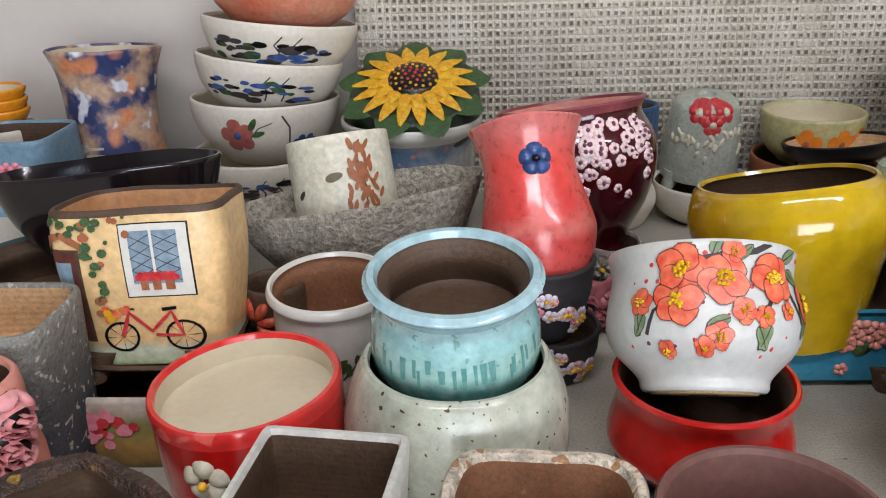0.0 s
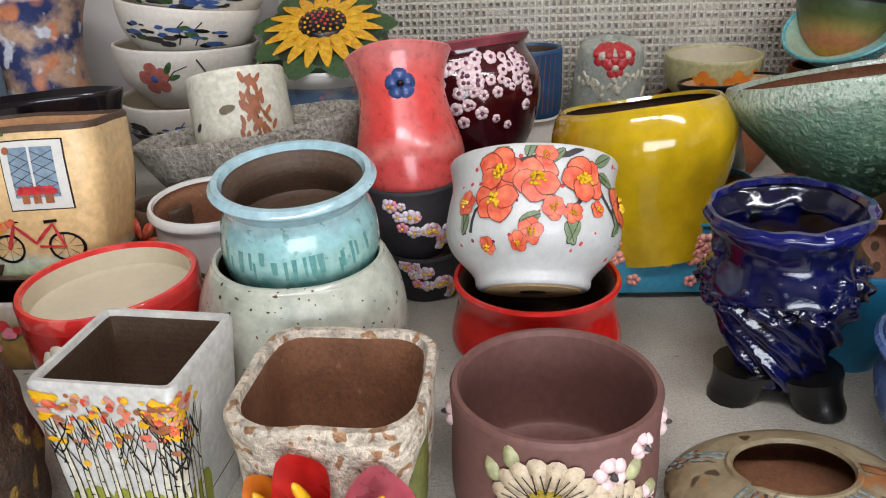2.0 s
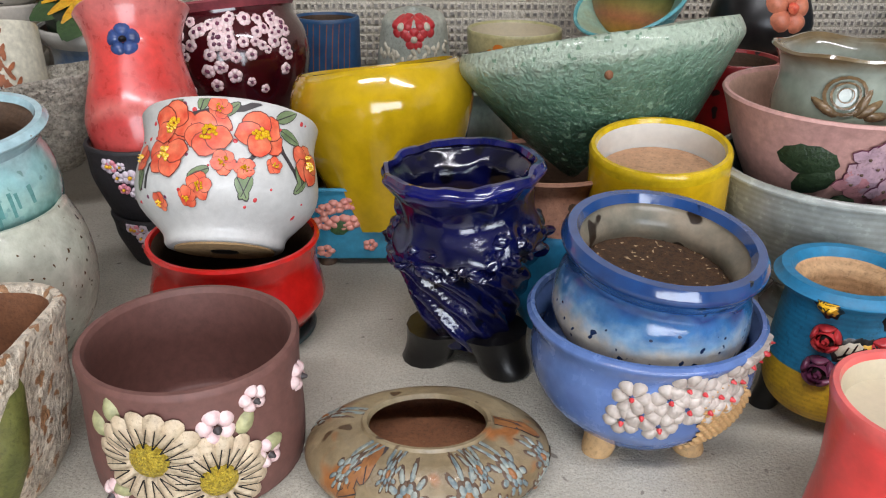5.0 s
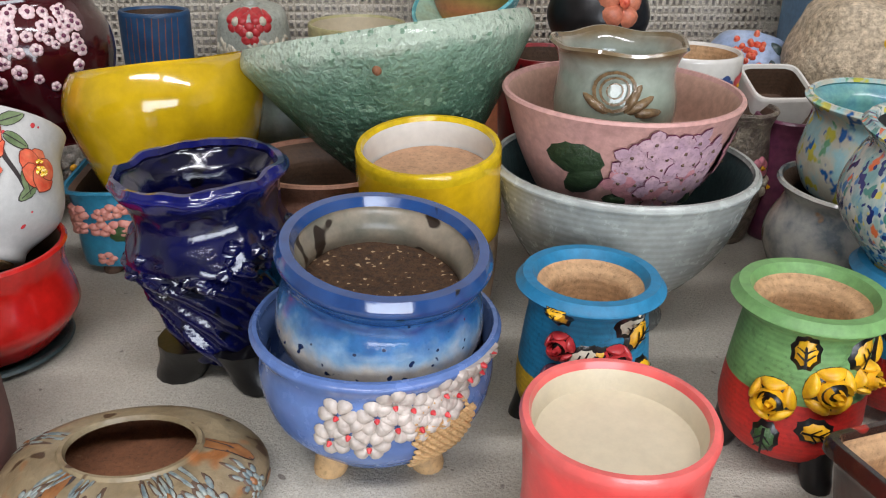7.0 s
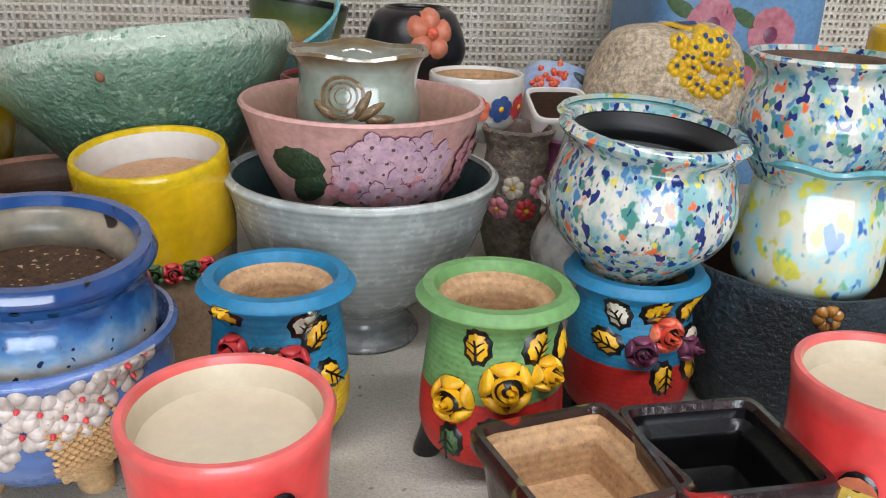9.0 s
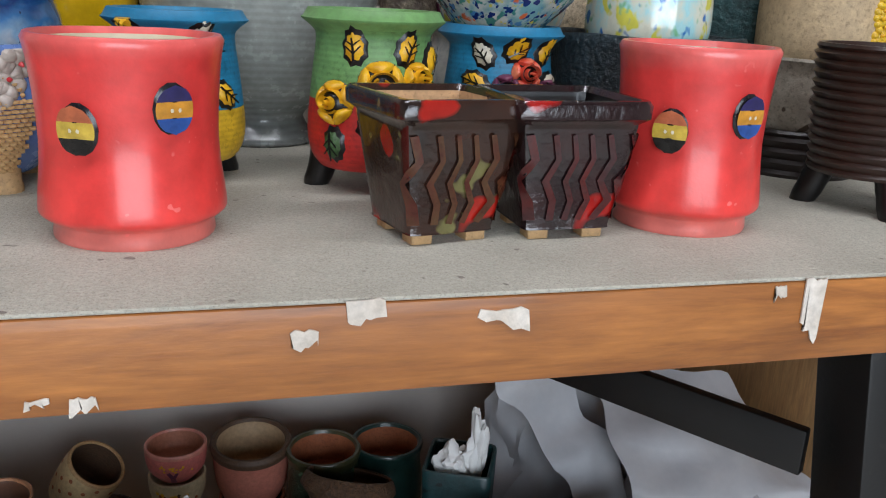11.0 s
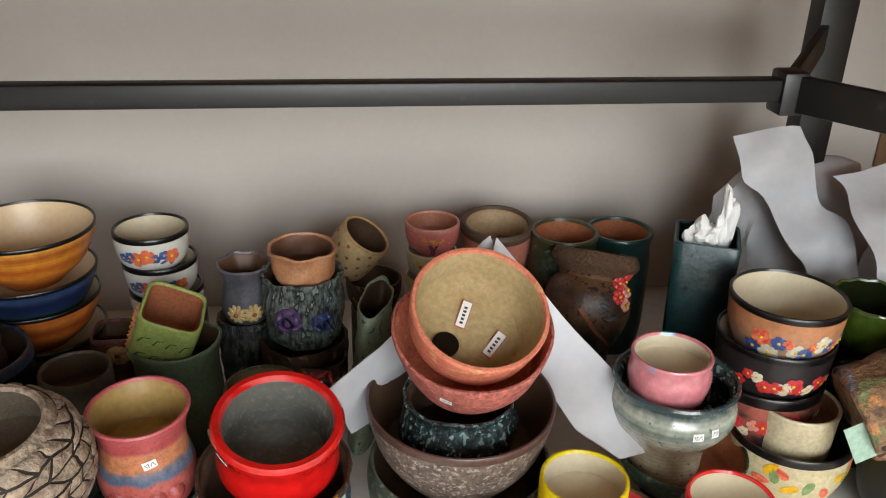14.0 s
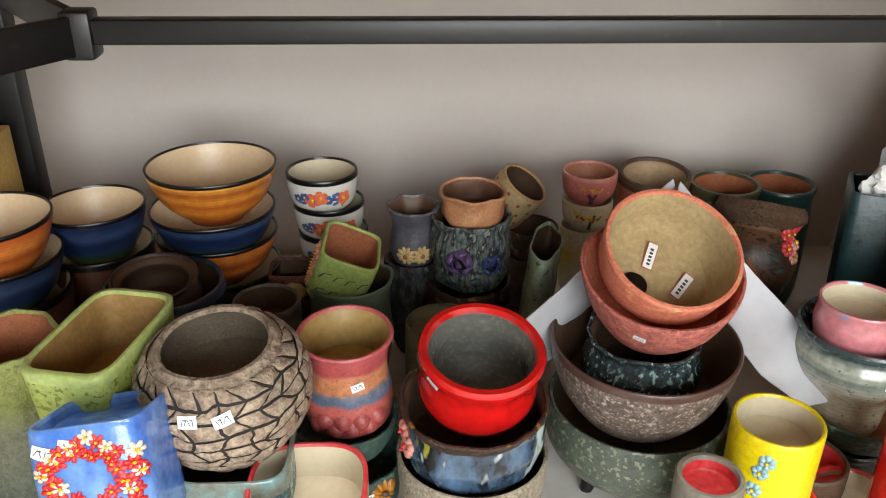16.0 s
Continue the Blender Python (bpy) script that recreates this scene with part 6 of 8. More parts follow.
def box_pot(x, y, z1, rz, ry, m, inn, label):
    p = Pot(label, x, y, z1, 0.068, 0.0385, [(0.66, 0), (0.65, 0.02), (0.86, 0.8), (0.87, 0.85), (0.99, 0.9), (1.0, 1)], m, inn, n=16, rz=rz, ry=ry, floor=0.55, thick=0.006, seg=72, straight=True, group="square glazed pots")
    for i in range(6):
        u = -0.024 + i * 0.0096
        for fa in (-90, 0):
            stroke(p, fa, 0.006, [(u * 0.8, 0.0), (u + 0.003, 0.011), (u - 0.0015, 0.022), (u + 0.003, 0.034), (u, 0.047)], 0.0036, RIDGE if inn is BUFF_IN else RIDGE2, "carved_ridge", 0.0014)
    for sx in (-1, 1):
        part("foot", box_bm(sx * 0.016 - 0.006, sx * 0.016 + 0.006, -0.0222, -0.010, -0.006, 0.0, 0.001), BUFF, p.root)
        part("foot", box_bm(sx * 0.016 - 0.006, sx * 0.016 + 0.006, 0.010, 0.0222, -0.006, 0.0, 0.001), BUFF, p.root)


box_pot(0.953, 0.098, 0.826, 14, 1.0, BOXG, BUFF_IN, "brown and red streaked square pot with carved waves")
box_pot(1.0225, 0.100, 0.826, 2, 0, BOXR, BLACKG, "black and dark red square pot with carved waves")

p = Pot("scalloped vase with blue and yellow spotted glaze", 1.149, 0.25, 0.926, 0.082, 0.0470, [(0.86, 0), (0.96, 0.15), (0.93, 0.5), (0.82, 0.82), (0.92, 0.94), (1.06, 1)], RAIN2, RAIN2, wave=0.05, waves=7, floor=0.8, rim=glaze("aqua_edge", (0.4, 0.66, 0.7), None, 40, 0.15), rim_h=0.03)
Pot("confetti glazed pot nested in a scalloped vase", 1.140, 0.25, 0.985, 0.075, 0.046, JAR, RAIN, DARK_IN)
TDK = glaze("dark_teal_rough", (0.20, 0.27, 0.30), (0.13, 0.18, 0.20), 40, 0.4, 0.9, 200)
p = Pot("rough dark teal bowl under a spotted vase", 1.155, 0.262, 0.852, 0.100, 0.073, [(0.7, 0), (0.8, 0.06), (0.95, 0.5), (1, 1)], TDK, DARK_IN, wob=0.003)
flower(p, -108, 0.092, 0.009, 6, glaze("ochre", (0.7, 0.48, 0.2)), BRANCH, 0.002)
YFL = glaze("small_yellow_flowers", (0.88, 0.74, 0.18), (0.78, 0.6, 0.1), 150, 0.4)
p = Pot("brown pot with a black rim and small yellow flowers", 1.282, 0.335, 0.940, 0.05, 0.047, JAR, glaze("cracked_brown", (0.42, 0.33, 0.22), (0.2, 0.15, 0.1), 40, 0.6, 0.6), DARK_IN, rim=BLACKG, rim_h=0.1)
for i in range(14):
    flower(p, -130 + i * 7, 0.025 + 0.008 * (i % 3 - 1), 0.0075, 8, YFL, BRANCH, 0.002, i, 0.35)
p = Pot("yellow cup with round colour buttons", 1.272, 0.335, 0.992, 0.056, 0.040, CYL, YELLOW, CREAM_IN)
for a in (-120, -80):
    patch(p, a, 0.018, disc(0.010, 12), CRIMSON if a == -120 else TG, "button", 0.002)
Pot("teal textured bowl under a brown pot", 1.284, 0.335, 0.89, 0.138, 0.058, CUP, glaze("teal_rough", (0.2, 0.34, 0.34), (0.14, 0.24, 0.25), 40, 0.5, 0.7), DARK_IN)
p = Pot("beige clay cup with strings of yellow flowers", 1.300, 0.25, 0.892, 0.06, 0.049, CYL, glaze("beige_clay", (0.76, 0.67, 0.53), (0.7, 0.6, 0.46), 20, 0.7, 0.3), DARK_IN)
for i in range(26):
    rnd = random.Random(i)
    flower(p, -76 + (i % 3) * 11 + rnd.uniform(-3, 3), 0.006 + 0.0058 * (i // 3), 0.0075, 5, YFL, GOLDB, 0.002, i, 0.8)
SPB = glaze("spotted_stoneware", (0.66, 0.63, 0.57), (0.56, 0.52, 0.47), 26, 0.5, 0.4, 130, (0.28, 0.22, 0.17), 0.66, 70)
Pot("spotted grey stoneware bowl", 1.300, 0.25, 0.840, 0.056, 0.064, [(0.72, 0), (0.82, 0.1), (0.93, 0.5), (0.95, 0.85), (1, 1)], SPB, DARK_IN, wob=0.002)
RIB = glaze("ribbed_black", (0.10, 0.08, 0.07), (0.17, 0.12, 0.10), 30, 0.35, 0.2)


def ribbed(label, x, y, z1, H, R, n, a, m, legs=0):
    prof = []
    for k in range(n * 3 + 1):
        prof.append((a(k / (n * 3)) * (1 + 0.035 * math.sin(k * 2 * math.pi / 3)), k / (n * 3)))
    p = Pot(label, x, y, z1, H, R, prof, m, DARK_IN, straight=True)
    if legs:
        feet(p, 3, R * 0.55, legs, 0.022, BLACKG, -100)


ribbed("low black ribbed pot", 1.292, 0.25, 0.786, 0.034, 0.050, 4, lambda t: 0.95 + 0.05 * t, RIB)
ribbed("dark brown ribbed pot on three black legs", 1.258, 0.128, 0.856, 0.080, 0.044, 13, lambda t: 0.85 + 0.15 * t, glaze("ribbed_brown", (0.22, 0.14, 0.11), (0.14, 0.09, 0.07), 30, 0.3), 0.024)

p = Pot("black round pot with big peach flowers", 0.972, 0.83, 0.960, 0.09, 0.062, [(0.5, 0), (0.85, 0.2), (1.0, 0.5), (0.8, 0.9), (0.6, 1)], glaze("black_satin", (0.09, 0.08, 0.08), (0.13, 0.12, 0.12), 20, 0.3), DARK_IN)
flower(p, -78, 0.065, 0.03, 5, glaze("peach_petal", (0.86, 0.55, 0.42), (0.8, 0.45, 0.34), 50, 0.4), ORANGE, 0.007, 0.2, 0.8)
Pot("pink clay pot under a black pot", 0.972, 0.83, 0.873, 0.121, 0.05, CUP, PINKC, DARK_IN)
p = Pot("blue speckled pot with orange beads, leaning", 1.135, 0.745, 0.905, 0.09, 0.052, [(0.7, 0), (0.9, 0.2), (1, 0.6), (0.7, 0.95), (0.3, 1)], glaze("periwinkle", (0.5, 0.6, 0.78), (0.7, 0.76, 0.84), 24, 0.3), DARK_IN, rx=-14, ry=14, floor=0.98)
for i in range(34):
    rnd = random.Random(i)
    patch(p, -120 + rnd.gauss(0, 13), 0.06 + rnd.gauss(0, 0.010), disc(0.0036, 7), ORANGE, "bead", 0.004, 0.001)
for a, z in ((-70, 0.07), (-80, 0.045), (-60, 0.055)):
    leaf(p, a, z, 0.018, 0.012, a * 3, TG, 0.003)
Pot("white pot under a leaning blue one", 1.14, 0.75, 0.828, 0.076, 0.05, CUP, WHITE, DARK_IN)
p = Pot("cream boulder-shaped pot with yellow flowers on a clay branch", 1.222, 0.665, 0.962, 0.135, 0.086, [(0.7, 0), (0.92, 0.2), (1.0, 0.5), (0.85, 0.85), (0.5, 0.98), (0.1, 1)], glaze("cream_rough", (0.87, 0.80, 0.69), (0.79, 0.71, 0.59), 24, 0.7, 0.5), DARK_IN, wob=0.012, wf=20, floor=0.98, rx=-6)
stroke(p, -70, 0.10, [(-0.02, 0.0), (0.01, -0.005), (0.04, -0.03), (0.05, -0.07)], 0.007, BUFF, "clay_branch", 0.003)
for i in range(26):
    rnd = random.Random(i)
    flower(p, -82 + rnd.gauss(0, 13), 0.098 + rnd.gauss(0, 0.014), 0.0105, 5, glaze("bright_yellow_flower", (0.92, 0.76, 0.1), (0.85, 0.64, 0.06), 60, 0.35), BLUEP, 0.003, i, 0.9, 0.2)
Pot("clay pot under a boulder-shaped pot", 1.222, 0.665, 0.836, 0.084, 0.06, CUP, TERRA, DARK_IN)
p = Pot("large blue square pot painted with roses", 1.37, 0.865, 1.02, 0.268, 0.098, CYL, glaze("sky_blue_paint", (0.40, 0.56, 0.70), (0.34, 0.48, 0.62), 12, 0.4), DARK_IN, n=7, ax=1.15)
for a, z in ((-75, 0.19), (-112, 0.2), (-90, 0.12), (-60, 0.11)):
    flower(p, a, z, 0.035, 7, glaze("painted_rose", (0.62, 0.3, 0.36), (0.74, 0.5, 0.54), 50, 0.4), PURPLE, 0, a, 0.9, 0.3)
    leaf(p, a + 14, z - 0.03, 0.05, 0.02, -30, LEAFG), leaf(p, a - 10, z + 0.01, 0.04, 0.018, 150, LEAFG)
p = Pot("small white square cup with a dark opening", 1.078, 0.565, 0.895, 0.04, 0.031, CYL, WHITE, DARK_IN, n=6, rx=20)
p = Pot("white bowl painted with coral and blue flowers", 1.000, 0.585, 0.920, 0.06, 0.046, CUP, WHITE, BUFF_IN)
for a, c in ((-130, CRIMSON), (-100, ORANGE), (-70, BLUEP), (-40, CRIMSON)):
    flower(p, a, 0.035, 0.013, 6, c, GOLDB)
for x, y, z in ((1.03, 0.53, 0.88), (0.965, 0.56, 0.862)):
    p = Pot("small pebbled pot with painted blooms", x, y, z, z - TOP, 0.034, JAR, glaze("pebbled", (0.62, 0.58, 0.5), (0.35, 0.28, 0.26), 90, 0.4, 0.6), DARK_IN, wob=0.002)
    for i in range(5):
        flower(p, -130 + i * 22, 0.06 + 0.02 * (i % 2), 0.011, 6, (PINKP, PETALW, CRIMSON)[i % 3], GOLDB, 0.002)
p = Pot("mint and white pot behind a yellow bowl", 0.600, 0.66, 0.876, 0.124, 0.05, JAR, glaze("mint_white", (0.74, 0.76, 0.7), (0.5, 0.6, 0.56), 30, 0.35), DARK_IN)
p = Pot("red painted pot with small dots", 0.86, 0.60, 0.915, 0.163, 0.045, CUP, glaze("red_dotted", (0.6, 0.1, 0.12), (0.45, 0.06, 0.08), 40, 0.3, 0.1, 100, (0.1, 0.1, 0.1), 0.62, 60), DARK_IN)
p = Pot("cyan cup behind a cobalt vase", 0.655, 0.375, 0.838, 0.086, 0.040, CUP, CY, BUFF_IN, rim=CY)

# ---- pots on the floor under the table ----
FL = -0.02
DISHB = [(0.42, 0), (0.46, 0.06), (0.78, 0.4), (0.95, 0.8), (1, 1)]
YB = bands("sunset_bowl", [(0, (0.45, 0.22, 0.1)), (0.018, (0.74, 0.38, 0.14)), (0.034, (0.84, 0.52, 0.18)), (0.046, (0.72, 0.36, 0.14)), (0.056, (0.85, 0.55, 0.2)), (0.066, (0.70, 0.36, 0.15)), (0.076, (0.86, 0.60, 0.26))], 0.3, 0.08, 90, 0.003, 14, False, 0.09, coat=0.3, rings=70)
BB = bands("blue_band_bowl", [(0, (0.22, 0.26, 0.15)), (0.022, (0.33, 0.36, 0.18)), (0.032, (0.18, 0.28, 0.24)), (0.042, (0.13, 0.20, 0.34)), (0.056, (0.10, 0.15, 0.28)), (0.066, (0.20, 0.28, 0.42)), (0.08, (0.12, 0.17, 0.29))], 0.3, 0.08, 90, 0.003, 14, False, 0.09, coat=0.3, rings=70)
OB = bands("orange_band_bowl", [(0, (0.38, 0.2, 0.1)), (0.026, (0.62, 0.32, 0.14)), (0.040, (0.80, 0.45, 0.18)), (0.050, (0.62, 0.28, 0.13)), (0.062, (0.84, 0.50, 0.22)), (0.08, (0.72, 0.34, 0.17))], 0.3, 0.08, 90, 0.003, 14, False, 0.09, coat=0.3, rings=70)
BR = bands("brown_band_bowl", [(0, (0.3, 0.2, 0.14)), (0.04, (0.46, 0.28, 0.2)), (0.08, (0.4, 0.25, 0.18))], 0.3, 0.08, 90, 0.003, 14, False, 0.09, coat=0.3, rings=70)
BOWLIN = glaze("warm_cream_inside", (0.87, 0.77, 0.63), (0.83, 0.72, 0.57), 16, 0.35, 0.05, grain=0.3)


def stack_bowl(x, y, z1, H, R, m, col, ry=0):
    return Pot("%s glazed bowl with a dark rim, in a stack" % col, x, y, z1, H, R, DISHB, m, BOWLIN, rim=BLACKG, rim_h=0.035, floor=0.2, ry=ry, group="stacked banded bowls", name="bowl", cat="bowl", thick=0.004)


stack_bowl(-0.070, 0.55, 0.277, 0.085, 0.082, OB, "orange")
stack_bowl(-0.068, 0.55, 0.225, 0.085, 0.084, BB, "blue"), stack_bowl(-0.064, 0.55, 0.175, 0.195, 0.082, BR, "brown")
stack_bowl(0.020, 0.67, 0.240, 0.090, 0.073, BB, "blue"), stack_bowl(0.020, 0.67, 0.180, 0.20, 0.076, BR, "brown")
stack_bowl(0.190, 0.68, 0.296, 0.080, 0.091, YB, "yellow"), stack_bowl(0.185, 0.68, 0.232, 0.075, 0.089, BB, "blue")
stack_bowl(0.187, 0.68, 0.194, 0.075, 0.087, OB, "orange"), stack_bowl(0.189, 0.68, 0.140, 0.16, 0.086, BR, "dark brown")
for k, (x, z1) in enumerate(((0.335, 0.253), (0.343, 0.205), (0.348, 0.158), (0.350, 0.110))):
    p = Pot("white cup with orange and blue painted flowers, in a stack", x, 0.76, z1, 0.062 if k < 3 else 0.13, 0.0545, CUP, WHITE, CREAM_IN, rim=BLACKG, rim_h=0.05, floor=0.3, group="stacked white cups", name="cup", cat="cup")
    for i in range(7):
        flower(p, -128 + i * 13, p.H - 0.028 + 0.004 * (i % 2), 0.0125 if i in (2, 3, 6) else 0.008, 5, glaze("vermilion_paint", (0.85, 0.36, 0.2), (0.9, 0.5, 0.35), 100, 0.4) if i in (2, 3, 6) else BLUEP, GOLDB, 0, i, 0.8)
        leaf(p, -124 + i * 13, p.H - 0.034, 0.010, 0.005, 40 * i, BLUEP)
VSG = glaze("grey_blue_scallop", (0.38, 0.37, 0.38), (0.26, 0.27, 0.32), 30, 0.4, 0.2)
p = Pot("grey-blue scalloped vase with a cream daisy", 0.472, 0.69, 0.223, 0.086, 0.038, [(0.75, 0), (0.95, 0.25), (0.82, 0.7), (1.05, 1)], VSG, glaze("brown_in", (0.4, 0.28, 0.2), None, 30, 0.5), wave=0.035, waves=7)
for a in (-110, -70):
    flower(p, a, 0.02, 0.016, 10, glaze("cream_daisy", (0.82, 0.72, 0.5), (0.7, 0.58, 0.38), 100, 0.4), TERRA, 0.002, 0, 0.4)
p = Pot("dark braided pot under a scalloped vase", 0.470, 0.69, 0.138, 0.158, 0.042, CUP, glaze("braided_clay", (0.30, 0.31, 0.31), (0.06, 0.06, 0.07), 110, 0.4, 0.9, 150, sharp=0.1, flow=0.5), DARK_IN, wob=0.003, wf=70)
p = Pot("pinkish clay cup with an uneven rim", 0.557, 0.66, 0.258, 0.042, 0.049, [(0.82, 0), (0.9, 0.2), (0.95, 0.8), (1, 1)], glaze("peach_clay", (0.78, 0.58, 0.42), (0.66, 0.42, 0.28), 40, 0.5, 0.3), glaze("brown_in2", (0.42, 0.28, 0.2), None, 30, 0.6), wob=0.004, wf=40, floor=0.3)
RUF = glaze("rough_blue_grey", (0.46, 0.50, 0.48), (0.09, 0.10, 0.11), 120, 0.45, 1.0, 170, (0.55, 0.58, 0.55), 0.66, 120, sharp=0.09, flow=0.4)
p = Pot("rough blue-grey pot with purple and blue clay roses", 0.555, 0.66, 0.222, 0.105, 0.058, [(0.75, 0), (0.9, 0.1), (1.0, 0.5), (0.94, 0.85), (1, 1)], RUF, DARK_IN, wob=0.005, wf=70)
rose(p, -110, 0.055, 0.019, glaze("violet_clay", (0.42, 0.33, 0.5), (0.3, 0.22, 0.38), 80, 0.4), 0.006), rose(p, -64, 0.05, 0.015, glaze("slate_blue_clay", (0.24, 0.3, 0.5), (0.18, 0.22, 0.38), 80, 0.4), 0.006)
for a, z, g in ((-88, 0.04, 0), (-50, 0.035, -60), (-80, 0.028, 200), (-58, 0.07, 70), (-128, 0.03, 220)):
    leaf(p, a, z, 0.018, 0.009, g, glaze("slate_leaf", (0.25, 0.32, 0.35), (0.16, 0.22, 0.22), 90, 0.4), 0.003)
p = Pot("brown bark-like pot with a pink rose", 0.553, 0.655, 0.120, 0.14, 0.064, CUP, BARKB, DARK_IN, wob=0.004, wf=50)
p = Pot("cream cup with brown dots, tipped sideways", 0.655, 0.815, 0.205, 0.075, 0.043, [(0.8, 0), (0.9, 0.1), (1, 0.6), (0.98, 1)], glaze("cream_clay", (0.80, 0.70, 0.52), (0.74, 0.63, 0.45), 20, 0.6), DARK_IN, rx=15, ry=33, rim=BUFF, rim_h=0.03)
for i in range(46):
    t = i * 137.5
    patch(p, t, 0.008 + 0.062 * (i / 46), disc(0.0033, 7), TERRA, "painted_dot", 0, 0.0006, 1)
p = Pot("dark red pot with a clay rose", 0.664, 0.79, 0.140, 0.05, 0.045, CUP, BARKB, DARK_IN)
rose(p, -80, 0.03, 0.018, glaze("deep_red_clay", (0.62, 0.16, 0.13), (0.5, 0.1, 0.1), 60, 0.4), 0.006)
Pot("brown pot with a herringbone pattern", 0.664, 0.785, 0.092, 0.112, 0.037, CYL, glaze("herringbone", (0.4, 0.3, 0.22), (0.22, 0.16, 0.12), 70, 0.6, 0.8, 100), DARK_IN)
p = Pot("pink cup painted with a brown tree", 0.763, 0.83, 0.219, 0.05, 0.045, CUP, glaze("pink_cup", (0.84, 0.50, 0.46), (0.78, 0.42, 0.4), 20, 0.4), glaze("pink_cup_in", (0.74, 0.5, 0.4), None, 20, 0.5), rim=PINKC, floor=0.5)
stroke(p, -95, 0.002, [(0, 0), (0, 0.014), (-0.006, 0.024)], 0.008, PURPLE), stroke(p, -95, 0.014, [(0, 0), (0.007, 0.012)], 0.005, PURPLE)
for i in range(16):
    rnd = random.Random(i)
    patch(p, -95, 0, disc(0.002, 6, rnd.gauss(0, 0.012), 0.03 + rnd.uniform(-0.004, 0.008)), GOLDB, "painted_leaf", 0, 0.0006, 1)
p = Pot("white cup painted with a golden tree", 0.763, 0.83, 0.170, 0.05, 0.042, CUP, glaze("ivory_cup", (0.82, 0.76, 0.62), (0.76, 0.7, 0.55), 20, 0.4), CREAM_IN)
stroke(p, -95, 0.008, [(0, 0), (0.002, 0.02), (0.008, 0.03)], 0.006, DARK_IN)
for i in range(18):
    rnd = random.Random(i)
    patch(p, -95, 0, disc(0.003, 6, rnd.gauss(0, 0.014), 0.03 + rnd.uniform(-0.006, 0.008)), GOLDB if i % 2 else TERRA, "painted_leaf", 0, 0.0006, 1)
Pot("white and yellow cup at the bottom of a stack", 0.757, 0.83, 0.122, 0.142, 0.038, CUP, glaze("white_yellow", (0.84, 0.80, 0.68), (0.8, 0.7, 0.3), 20, 0.4, sharp=0.1), CREAM_IN)
p = Pot("salmon pot with a thick dark brown rim", 0.872, 0.835, 0.210, 0.09, 0.060, [(0.75, 0), (0.9, 0.3), (0.96, 0.75), (1.02, 0.95), (1, 1)], glaze("salmon_clay", (0.78, 0.5, 0.42), (0.7, 0.42, 0.36), 20, 0.5), glaze("greige_inside", (0.70, 0.6, 0.47), (0.64, 0.53, 0.4), 20, 0.5), rim=DARK_IN, rim_h=0.12, thick=0.009, floor=0.35, rx=6)
Pot("brown pot under a salmon one", 0.872, 0.835, 0.118, 0.138, 0.05, CUP, TERRA, DARK_IN)
GM = glaze("mottled_green", (0.17, 0.30, 0.24), (0.24, 0.22, 0.14), 36, 0.35, 0.5, 130, (0.36, 0.5, 0.4), 0.64, 60)
Pot("mottled green pot with a brown rolled rim", 0.978, 0.80, 0.205, 0.225, 0.057, [(0.82, 0), (0.96, 0.2), (0.98, 0.7), (0.93, 0.9), (1, 1)], GM, TERRA, thick=0.009, floor=0.8, rim=glaze("olive_brown_rim", (0.3, 0.27, 0.16), (0.2, 0.24, 0.16), 60, 0.3))
Pot("dark green pot with a rolled rim", 1.080, 0.82, 0.196, 0.216, 0.057, [(0.82, 0), (0.96, 0.2), (0.98, 0.7), (0.93, 0.9), (1, 1)], glaze("dark_green_pot", (0.12, 0.24, 0.22), (0.1, 0.18, 0.16), 30, 0.3), TERRA, thick=0.009, floor=0.8)
HATM = bands("toasted_brown", [(0, (0.10, 0.07, 0.06)), (0.07, (0.16, 0.11, 0.085)), (0.10, (0.38, 0.26, 0.18)), (0.13, (0.20, 0.14, 0.10)), (0.16, (0.40, 0.28, 0.19))], 0.4, 0.4, 90, 0.025, 35, False, 0.18, (0.10, 0.07, 0.05), 0.6)
p = Pot("toasted brown round pot with a hat-like brim and flower spray", 1.005, 0.715, 0.208, 0.20, 0.068, [(0.6, 0), (0.72, 0.1), (0.66, 0.25), (0.8, 0.35), (1.0, 0.56), (0.9, 0.74), (0.72, 0.8), (0.84, 0.86), (1.0, 0.92), (0.92, 1)], HATM, DARK_IN, rx=-20, ry=12, wob=0.003, rim=glaze("hat_brim", (0.40, 0.29, 0.19), (0.3, 0.2, 0.13), 40, 0.6, 0.8, 200), rim_h=0.16)
for a, z, c in ((-62, 0.158, CRIMSON), (-50, 0.15, PINKC), (-55, 0.13, PINKC), (-68, 0.14, CRIMSON), (-45, 0.165, CRIMSON)):
    flower(p, a, z, 0.012, 6, c, GOLDB, 0.003)
for a, z, g in ((-66, 0.11, 200), (-80, 0.12, 160), (-56, 0.09, -60)):
    leaf(p, a, z, 0.02, 0.008, g, TG, 0.002)
stroke(p, -95, 0.085, [(-0.03, 0.03), (0, 0.0), (0.03, -0.02)], 0.006, TERRA, "clay_strap", 0.003)
patch(p, -100, 0.03, disc(0.012), BUFF, "spout", 0.02)
TB = glaze("deep_teal_box", (0.10, 0.26, 0.27), (0.07, 0.19, 0.2), 24, 0.3, 0.15, 90, (0.05, 0.1, 0.1), 0.68, 50)
p = Pot("tall deep teal square vase holding crumpled tissue", 1.148, 0.645, 0.262, 0.282, 0.047, [(0.84, 0), (0.86, 0.02), (1, 1)], TB, TB, n=14, straight=True, floor=0.75, rz=-24, thick=0.006, seg=72)


